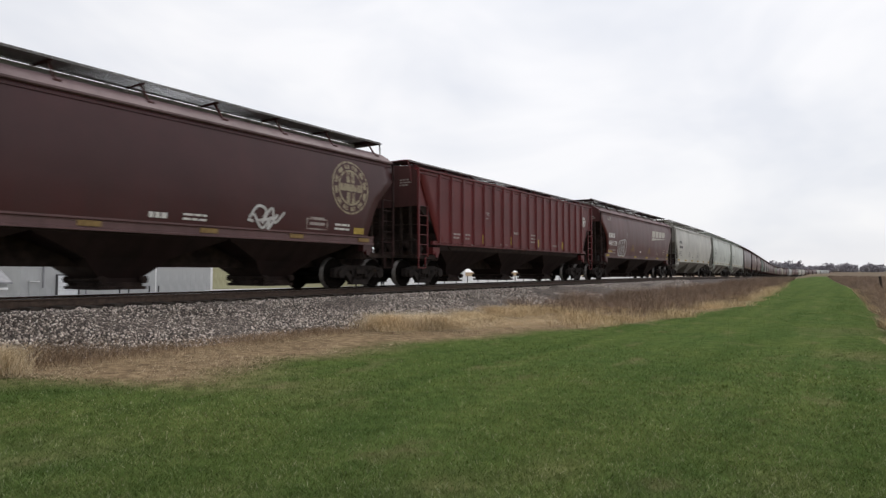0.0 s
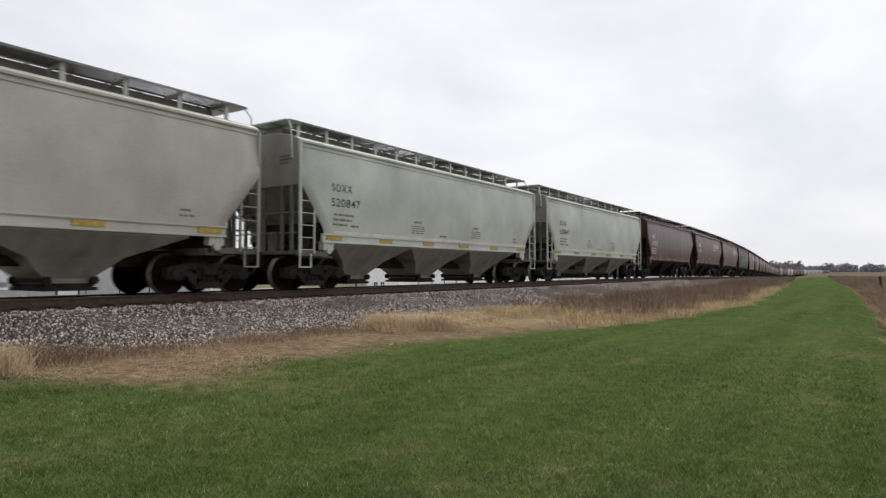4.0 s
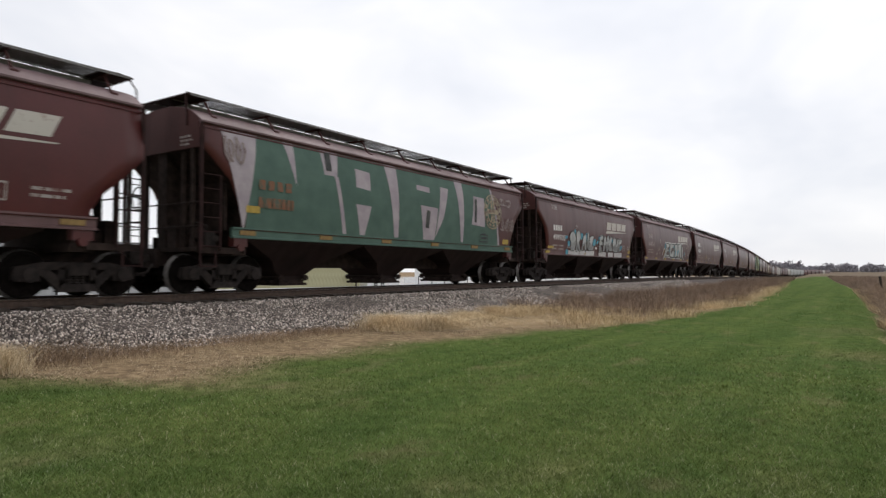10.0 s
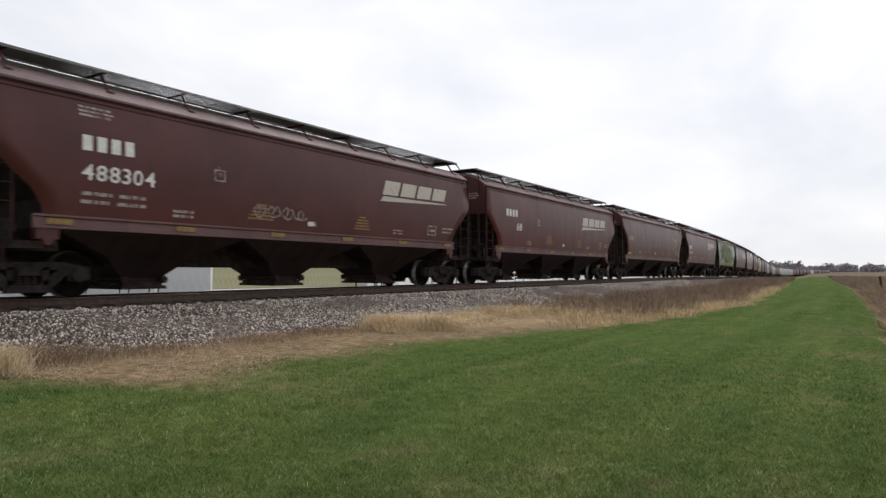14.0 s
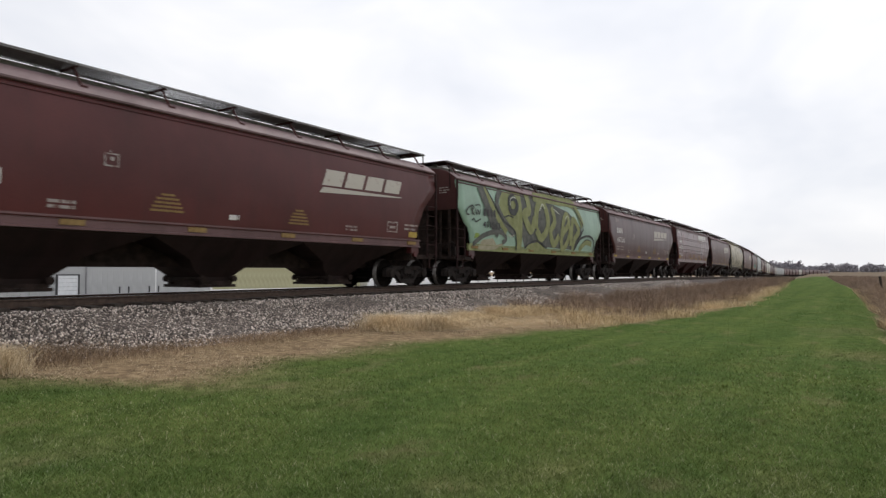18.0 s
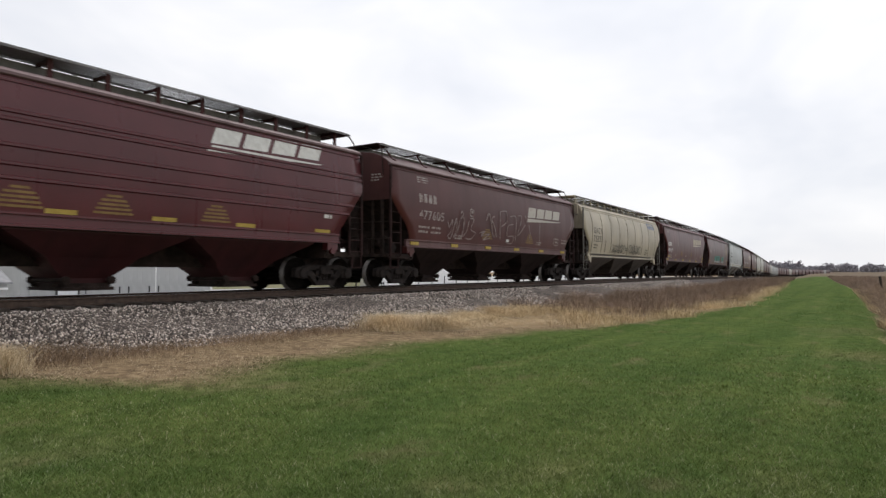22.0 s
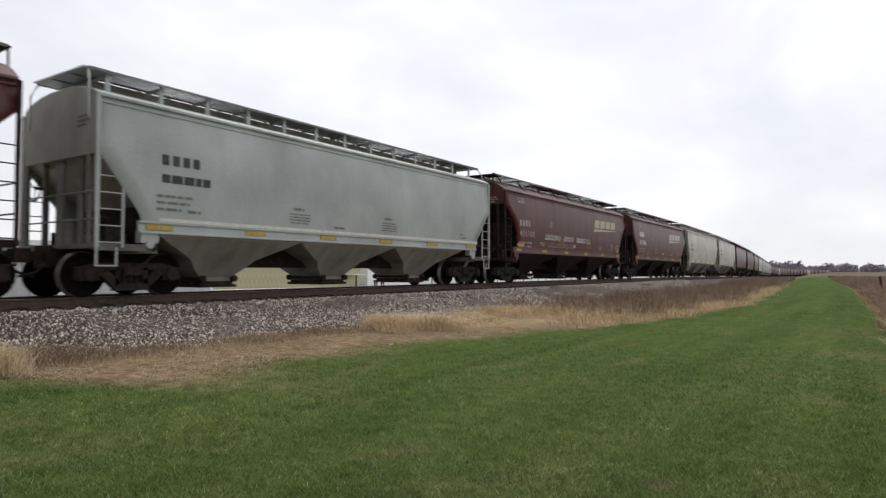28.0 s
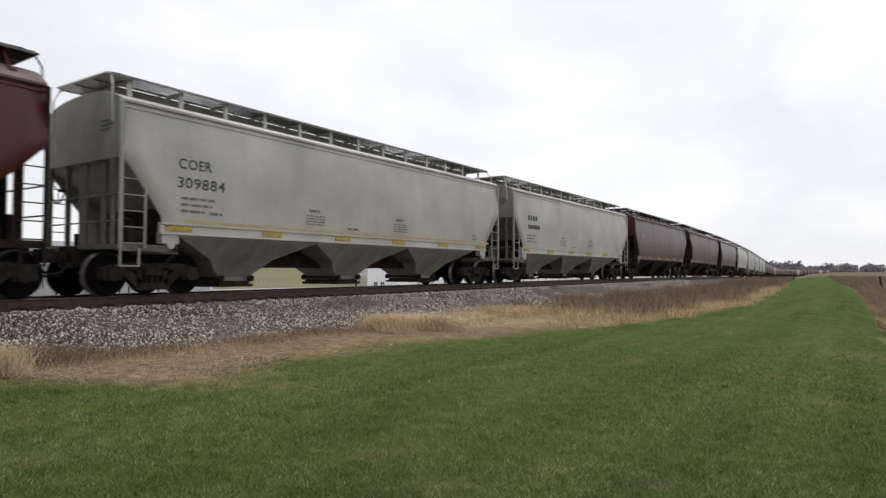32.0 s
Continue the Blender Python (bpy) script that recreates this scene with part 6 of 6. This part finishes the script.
part("door_canopy", box_mesh(-75.0, -74.6, 32.1, 33.1, 0.36, 0.44), WHITEW, s1)
for y in (40.8, 41.9, 44.5, 45.7):
    b = bmesh.new()
    add_tube(b, [(-72.5, y, -1.3), (-72.5, y, -0.3)], 0.09, 8)
    tagged(part("bollard", b, DARKM), "black steel bollard in front of the shed", "bollard", "bollards by the shed")
pole = tagged(new("light_pole"), "thin white pole beside the grey shed", "pole")
b = bmesh.new()
add_tube(b, [(-72, 45.0, -1.3), (-72, 45.0, 5.5)], 0.07, 8)
part("shaft", b, WHITEW, pole)
part("lamp_head", box_mesh(-72.1, -71.2, 44.9, 45.1, 5.45, 5.6), DARKM, pole)
s0 = shed("low grey loading shed beside the metal shed", -66, 10, 26.5, -1.3, 0.4, 6, METAL)
part("dock_rail", box_mesh(-65.9, -65.8, 10, 26.5, -0.2, 0.0), WHITEW, s0)
shed("pale yellow-green shed behind the loading shed", -86, 16, 36, -1.9, 3.4, 10, OLIVEW)
s2 = shed("long pale yellow-green shed with white corners", -108, 79.5, 124, -3.4, 4.2, 16, OLIVEW)
part("corner_trim", box_mesh(-108.0, -107.8, 77.0, 79.5, -3.4, 4.2), WHITEW, s2)
part("base_band", box_mesh(-108.0, -107.9, 79.5, 118, -3.4, -2.6), METAL, s2)
part("porch_roof", box_mesh(-108, -104.6, 118.4, 121.8, 0.55, 0.72), WHITEW, s2)
part("porch_post", box_mesh(-105.0, -104.75, 118.8, 119.1, -3.3, 0.55), TIEM, s2)
h = tagged(new("house"), "white boarded house with dark windows", "house")
bm = bmesh.new()
add_loft(bm, [[(-108.5 + dx, 127.5, -3.5), (-108.5 + dx, 141, -3.5), (-108.5 + dx, 141, 4.2), (-108.5 + dx, 134.2, 7.2), (-108.5 + dx, 127.5, 4.2)] for dx in (0, -9)])
part("wall", bm, WHITEW, h)
for ya, yb in ((127.0, 134.2), (141.5, 134.2)):
    bm = bmesh.new()
    add_loft(bm, [[(x, ya, 3.95), (x, yb, 7.2), (x, yb, 7.35), (x, ya, 4.1)] for x in (-108.1, -118)])
    part("roof", bm, ROOFM, h)
for y in (130.8, 133.7):
    w = part("window", box_mesh(-108.49, -108.43, y - 0.75, y + 0.75, -2.75, -1.45), GLASSM, h)
    part("window_bar", box_mesh(-108.43, -108.4, y - 0.75, y + 0.75, -2.13, -2.07), WHITEW, w)
    part("window_bar", box_mesh(-108.43, -108.4, y - 0.03, y + 0.03, -2.75, -1.45), WHITEW, w)
g2 = tagged(new("house"), "small white gabled outbuilding", "house")
bm = bmesh.new()
add_loft(bm, [[(-102 + dx, 150.5, -3.4), (-102 + dx, 166, -3.4), (-102 + dx, 166, 3.8), (-102 + dx, 158, 6.6), (-102 + dx, 150.5, 3.8)] for dx in (0, -8)])
part("wall", bm, WHITEW, g2)
bm = bmesh.new()
add_loft(bm, [[(x, 150, 3.7), (x, 158, 6.6), (x, 166.5, 3.7), (x, 166.5, 3.85), (x, 158, 6.75), (x, 150, 3.85)] for x in (-101.6, -110.4)])
part("roof", bm, ROOFM, g2)
fence = tagged(new("fence"), "long low white board fence with dark posts", "fence")
fy = 127.0
while fy < 240:
    part("board", box_mesh(-96.1, -96.0, fy, fy + 5.9, -1.5, -0.05), WHITEW, fence)
    part("post", box_mesh(-96.0, -95.8, fy + 5.9, fy + 6.05, -2.1, 0.15), DARKM, fence)
    fy += 6.05


# ---- plants ----
def swell(x, y):
    """Uneven growth: 0 in thin places to about 1 in thick clumps."""
    k = np.sin(x * 1.9 + 1.6 * np.sin(y * 0.83)) + np.sin(y * 1.15 + 2.1 * np.sin(x * 0.6 + y * 0.21)) + 0.7 * np.sin(y * 3.1 + x * 2.3) + 0.5 * np.sin(x * 6.1 - y * 4.7)
    return np.clip(0.5 + k / 4.2, 0, 1)


def blades(name, n, place, tall, width, lean, stops, seed, label, category, bent=True, flat=0.0, turf=False, rough=0.0):
    """Grass as one mesh of single blades: place(rng, n) gives their feet; rough makes the growth uneven."""
    rng = np.random.default_rng(seed)
    x, y = place(rng, n)
    n = len(x)
    z = ground_z(x, y) - 0.004
    h = rng.uniform(*tall, n) * (1 - rough + 1.5 * rough * swell(x, y))
    wd = rng.uniform(0.6, 1.3, n) * width * (np.clip(np.hypot(x, y) / 6.5, 1, 6) if turf else 1)
    a, b = rng.uniform(0, 2 * np.pi, n), rng.uniform(0, 2 * np.pi, n)
    if rough:
        b = 3.1 * np.sin(x * 0.9 + y * 0.7) + rng.normal(0, 2.2, n)
    ln = rng.uniform(0.2, 1.0, n) * lean * h
    foot = np.c_[x, y, z]
    side = np.c_[np.cos(a), np.sin(a), np.zeros(n)] * wd[:, None] / 2
    way = np.c_[np.cos(b), np.sin(b), np.zeros(n)]
    up = np.array([0, 0, 1.0])
    tip = foot + way * ln[:, None] + up * (h * (1 - flat))[:, None]
    if bent:
        mid = foot + way * (ln * 0.3)[:, None] + up * (h * 0.6 * (1 - flat * 0.6))[:, None]
        V = np.stack([foot - side, foot + side, mid - side * 0.7, mid + side * 0.7, tip], 1).reshape(-1, 3)
        i = (np.arange(n) * 5)[:, None]
        F = np.concatenate([i + [0, 1, 3], i + [0, 3, 2], i + [2, 3, 4]])
    else:
        V = np.stack([foot - side, foot + side, tip], 1).reshape(-1, 3)
        F = (np.arange(n) * 3)[:, None] + [0, 1, 2]
    m, nn, l, bs = nodes_of(name + "_leaf", 0.75)
    bs.inputs["Specular IOR Level"].default_value = 0.08
    g = nn.new("ShaderNodeNewGeometry")
    rnd = ramp_node(nn, l, g.outputs["Random Per Island"], stops)
    if turf:
        col = sward(nn, l, rnd.outputs[0])
    else:
        big = noise_node(nn, l, 0.7, 4)
        tone = ramp_node(nn, l, big.outputs["Fac"], [(0.36, (0.74, 0.72, 0.7)), (0.64, (1.2, 1.2, 1.2))])
        col = mix_node(nn, l, 0.85, rnd.outputs[0], tone.outputs[0], "MULTIPLY")
    l.new(col, bs.inputs["Base Color"])
    return tagged(part(name, mesh_np(name, V, F), m), label, category, kind="stuff")


def lawn_place(near, far, fade_in, fade_out):
    """Feet at even steps of scale outward; the share kept rises over fade_in and falls over fade_out."""
    def place(rng, n):
        r = near * (far / near) ** rng.random(n)
        a = radians(34) + rng.choice((-1, 1), n) * radians(62) * rng.random(n) ** 0.85
        x, y = -np.sin(a) * r, np.cos(a) * r
        dry, field, grav = zones(x, y)
        keep = (rng.random(n) > dry) & (rng.random(n) > field) & (x - track_x(y) > 4)
        keep &= rng.random(n) < np.interp(r, fade_in, (0, 1)) * np.interp(r, fade_out, (1, 0))
        return x[keep], y[keep]
    return place


LAWN = [(0.0, (0.073, 0.098, 0.028)), (0.4, (0.119, 0.156, 0.047)), (0.74, (0.173, 0.208, 0.074)), (0.92, (0.247, 0.271, 0.133)), (1.0, (0.437, 0.427, 0.304))]
LAWNFAR = [(0.0, (0.099, 0.139, 0.034)), (0.5, (0.113, 0.156, 0.04)), (1.0, (0.133, 0.171, 0.052))]
blades("lawn_grass", 540000, lawn_place(2.6, 15, (1, 2), (6, 15)), (0.018, 0.045), 0.006, 1.5, LAWN, 1, "short mown green grass", "grass", False, turf=True)
blades("lawn_grass", 330000, lawn_place(5, 115, (5, 14), (60, 115)), (0.008, 0.022), 0.007, 2.2, LAWNFAR, 2, "short mown green grass further off", "grass", False, turf=True)


def verge_place(y0, y1, a, b, power=1.0):
    """Between the lawn's edge and the stones: a and b are shares of that width."""
    def place(rng, n):
        y = y0 + (y1 - y0) * rng.random(n) ** power
        edge = np.interp(y, EDGE_Y, EDGE_X)
        toe = track_x(y) + 3.9
        k = rng.uniform(a, b, n)
        x = edge + (toe - edge) * k
        clump = np.sin(x * 3.1 + 2 * np.sin(y * 1.3)) + np.sin(y * 2.7 + x) + rng.normal(0, 0.8, n)
        x = x + (0.2 * np.sin(y * 0.9 + 1.3 * np.sin(y * 0.37)) + 0.12 * np.sin(y * 2.3 + 2 * np.sin(y * 0.61)) + rng.normal(0, 0.12, n)) * (1 - k) * np.clip(y / 30, 0.3, 1.5)
        keep = (clump > -0.7) & (rng.random(n) < (y - y0) / 3.0) & (swell(x, y) > 0.75 * rng.random(n) - 0.1)
        return x[keep], y[keep]
    return place


def clump_place(spots, spread):
    def place(rng, n):
        c = np.array(spots)[rng.integers(0, len(spots), n)]
        p = c[:, :2] + rng.normal(0, 1, (n, 2)) * spread
        return p[:, 0], p[:, 1]
    return place


STRAW = [(0.0, (0.15, 0.11, 0.07)), (0.4, (0.34, 0.265, 0.17)), (0.8, (0.5, 0.4, 0.265)), (1.0, (0.64, 0.53, 0.37))]
GOLD = [(0.0, (0.36, 0.26, 0.14)), (0.5, (0.62, 0.475, 0.28)), (1.0, (0.8, 0.65, 0.42))]
TUFT = [(0.0, (0.44, 0.335, 0.195)), (0.5, (0.68, 0.545, 0.355)), (1.0, (0.85, 0.73, 0.54))]
WEED = [(0.0, (0.095, 0.07, 0.058)), (0.55, (0.24, 0.175, 0.14)), (0.88, (0.38, 0.285, 0.205)), (1.0, (0.52, 0.4, 0.27))]
RUSTY = [(0.0, (0.17, 0.118, 0.083)), (0.6, (0.36, 0.258, 0.168)), (1.0, (0.52, 0.39, 0.26))]
blades("verge_grass", 64000, verge_place(-3, 26, 0.0, 1.0, 0.8), (0.03, 0.1), 0.007, 2.2, STRAW, 3, "matted dry straw-coloured grass", "grass", True, 0.7, rough=0.6)
blades("toe_weeds", 9000, verge_place(0, 22, 0.72, 1.1), (0.05, 0.2), 0.006, 1.3, RUSTY, 4, "low rust-brown weeds along the stones", "weeds", True, 0.3, rough=0.7)
blades("golden_grass", 64000, verge_place(11, 24, 0.42, 1.22), (0.12, 0.4), 0.005, 2.2, GOLD, 5, "clumps of golden dry grass", "grass", True, 0.35, rough=0.7)
blades("golden_tuft", 9000, clump_place([(-9.75, 3.75), (-9.95, 3.55), (-10.1, 3.3), (-10.2, 3.75), (-9.8, 3.3)], 0.2), (0.12, 0.5), 0.006, 1.6, TUFT, 6, "golden tuft of tall dry grass", "grass", True, 0.2)
blades("brown_weeds", 7000, clump_place([(-10.5, 7.6), (-10.4, 9.3), (-10.2, 8.4), (-10.2, 5.9), (-10.5, 6.6), (-10.0, 10.2)], 0.35), (0.06, 0.2), 0.006, 1.2, RUSTY, 7, "brown weeds beside the stones", "weeds", True, 0.2)
blades("brown_weeds", 6500, clump_place([(-10.6, 4.2), (-10.5, 4.7), (-10.7, 5.0), (-10.4, 5.2), (-10.8, 4.5), (-10.9, 3.9)], 0.34), (0.08, 0.4), 0.006, 1.8, RUSTY, 21, "standing brown weeds beside the stones", "weeds", True, 0.25, rough=0.6)
blades("golden_mound", 10000, clump_place([(-9.3, 11.7), (-9.2, 11.9), (-9.45, 11.75), (-8.75, 12.7), (-9.7, 12.4), (-9.2, 12.9)], 0.24), (0.1, 0.5), 0.006, 1.6, TUFT, 22, "mound of long golden dry grass", "grass", True, 0.2, rough=0.4)
blades("golden_mound", 12000, clump_place([(-8.5, 13.4), (-8.1, 14.3), (-8.7, 14.2), (-7.8, 15.3), (-8.4, 15.6), (-7.5, 16.2), (-8.9, 13.2)], 0.34), (0.06, 0.28), 0.005, 2.0, TUFT, 23, "low swath of golden dry grass", "grass", True, 0.35, rough=0.6)
blades("tall_weeds", 95000, verge_place(19, 75, 0.1, 1.2, 1.25), (0.2, 0.62), 0.009, 1.1, WEED, 8, "tall dead brown weeds beside the track", "weeds", rough=0.6)
blades("tall_weeds", 40000, verge_place(60, 200, -0.02, 1.15, 1.2), (0.3, 0.9), 0.025, 0.9, WEED, 9, "tall dead brown weeds along the far track", "weeds", rough=0.5)
blades("weed_skirt", 60000, verge_place(15, 95, -0.05, 0.4, 1.2), (0.1, 0.42), 0.009, 1.6, GOLD, 10, "pale dry grass at the edge of the weeds", "grass", True, 0.25, rough=0.7)


def field_place(y0, y1, depth, power):
    def place(rng, n):
        y = y0 + (y1 - y0) * rng.random(n) ** power
        x = np.interp(y, FIELD_Y, FIELD_X) + depth * rng.random(n) ** 1.5 * (0.4 + y / 40) + 0.15 * np.sin(y * 0.8 + np.sin(y * 0.33)) + 0.08 * np.sin(y * 2.9)
        keep = swell(x, y) > 0.7 * rng.random(n) - 0.1
        return x[keep], y[keep]
    return place


blades("field_weeds", 60000, field_place(13, 60, 4, 1.0), (0.2, 0.65), 0.009, 1.1, WEED, 12, "brown dead weeds at the field's edge", "weeds", rough=0.6)
blades("field_straw", 60000, field_place(14, 60, 1.6, 1.0), (0.12, 0.5), 0.008, 1.5, GOLD, 13, "pale straw grass at the field's edge", "grass", True, 0.2, rough=0.7)
blades("field_weeds", 50000, field_place(55, 190, 16, 1.0), (0.2, 0.6), 0.03, 0.9, WEED, 14, "brown dead weeds over the field", "weeds", rough=0.5)
b = bmesh.new()
add_tube(b, [(1.12, 55.2, -0.05), (0.95, 55.0, 1.15)], 0.09, 7)
tagged(part("fence_post", b, TIEM), "leaning dark wooden post in the field", "post")


def far_woods():
    """Bare woods along the skyline: leaning stems and ragged crowns of twig clumps."""
    rng = np.random.default_rng(17)
    V, F = [], []
    for i in range(620):
        k = rng.random()
        a = radians(rng.uniform(-15, 12)) * -1
        r = rng.uniform(880, 1050)
        cx, cy = -math.sin(a) * r * -1, math.cos(a) * r
        hgt = rng.uniform(6.2, 9.2) * (1.0 + 0.2 * math.sin(a * 37) * math.sin(a * 91 + 1)) * (1.25 if rng.random() < 0.06 else 1)
        wd = hgt * rng.uniform(0.5, 0.85)
        m = 70
        t = rng.random(m)
        ang = rng.uniform(0, 6.28, m)
        rad = wd * np.sqrt(rng.random(m)) * np.sin(np.pi * np.clip(t * 0.8 + 0.2, 0, 1)) ** 0.7
        px, py, pz = cx + rad * np.cos(ang), cy + rad * np.sin(ang), hgt * (0.08 + 0.92 * t)
        s = rng.uniform(0.5, 1.3, m) * hgt * 0.11
        for q in range(m):
            o = len(V)
            d = rng.normal(0, 1, (3, 3)) * s[q]
            V += [(px[q] + d[j, 0], py[q] + d[j, 1], max(0, pz[q] + d[j, 2])) for j in range(3)]
            F.append((o, o + 1, o + 2))
        o = len(V)
        V += [(cx - 0.3, cy, 0), (cx + 0.3, cy, 0), (cx, cy, hgt * 0.9)]
        F.append((o, o + 1, o + 2))
    for i in range(34):
        a, r = radians(rng.uniform(-6.2, -4.1)), rng.uniform(640, 700)
        cx, cy, hgt = math.sin(a) * r, math.cos(a) * r, rng.uniform(6.5, 10.2)
        m = 90
        for q in range(m):
            t, ang = rng.random(), rng.uniform(0, 6.28)
            rad = hgt * 0.55 * math.sqrt(rng.random()) * math.sin(math.pi * min(1, t * 0.8 + 0.2)) ** 0.7
            o, sz = len(V), rng.uniform(0.04, 0.12) * hgt
            d = rng.normal(0, 1, (3, 3)) * sz
            V += [(cx + rad * math.cos(ang) + d[j, 0], cy + rad * math.sin(ang) + d[j, 1], max(-1, hgt * (0.05 + 0.95 * t) + d[j, 2])) for j in range(3)]
            F.append((o, o + 1, o + 2))
    # Twigs paled and made bluish: the haze of distance is in their colour.
    m = worn("hazy_winter_twigs", (0.19, 0.18, 0.205), (0.25, 0.235, 0.255), 0.05, 0.95)
    tagged(part("far_woods", mesh_np("far_woods", V, F), m), "leafless grey-brown woods along the skyline, haze in their colour", "woods", kind="stuff")


far_woods()


build_track()


def motions():
    """The train rolls past, slowing a little; all wheels turn with it."""
    for car, centre, lb, style in CARS:
        rows = []
        for t in range(0, 33):
            s = centre - travelled(t)
            x, y, z, h = on_track(s)
            fall = math.degrees(math.atan2(float(drop(s + 6) - drop(s - 6)), 12.0))
            rows.append((float(t), pose(x, y, z, 0, 0, -h) @ pose(0, 0, 0, -fall, 0, 0)))
        walk(car, rows)
    for k in (-1, 1):
        first = AXLES[k][0]
        walk(first, [(i / FPS, pose(0, k * 0.889, 0.457, math.degrees((travelled(i / FPS) - travelled(0)) / 0.457) % 360, 0, 0)) for i in range(0, 32 * FPS + 1)])
        for w in AXLES[k][1:]:
            w.rotation_mode = "QUATERNION"
            w.animation_data_create()
            w.animation_data.action = first.animation_data.action
            w.animation_data.action_slot = first.animation_data.action_slot


motions()
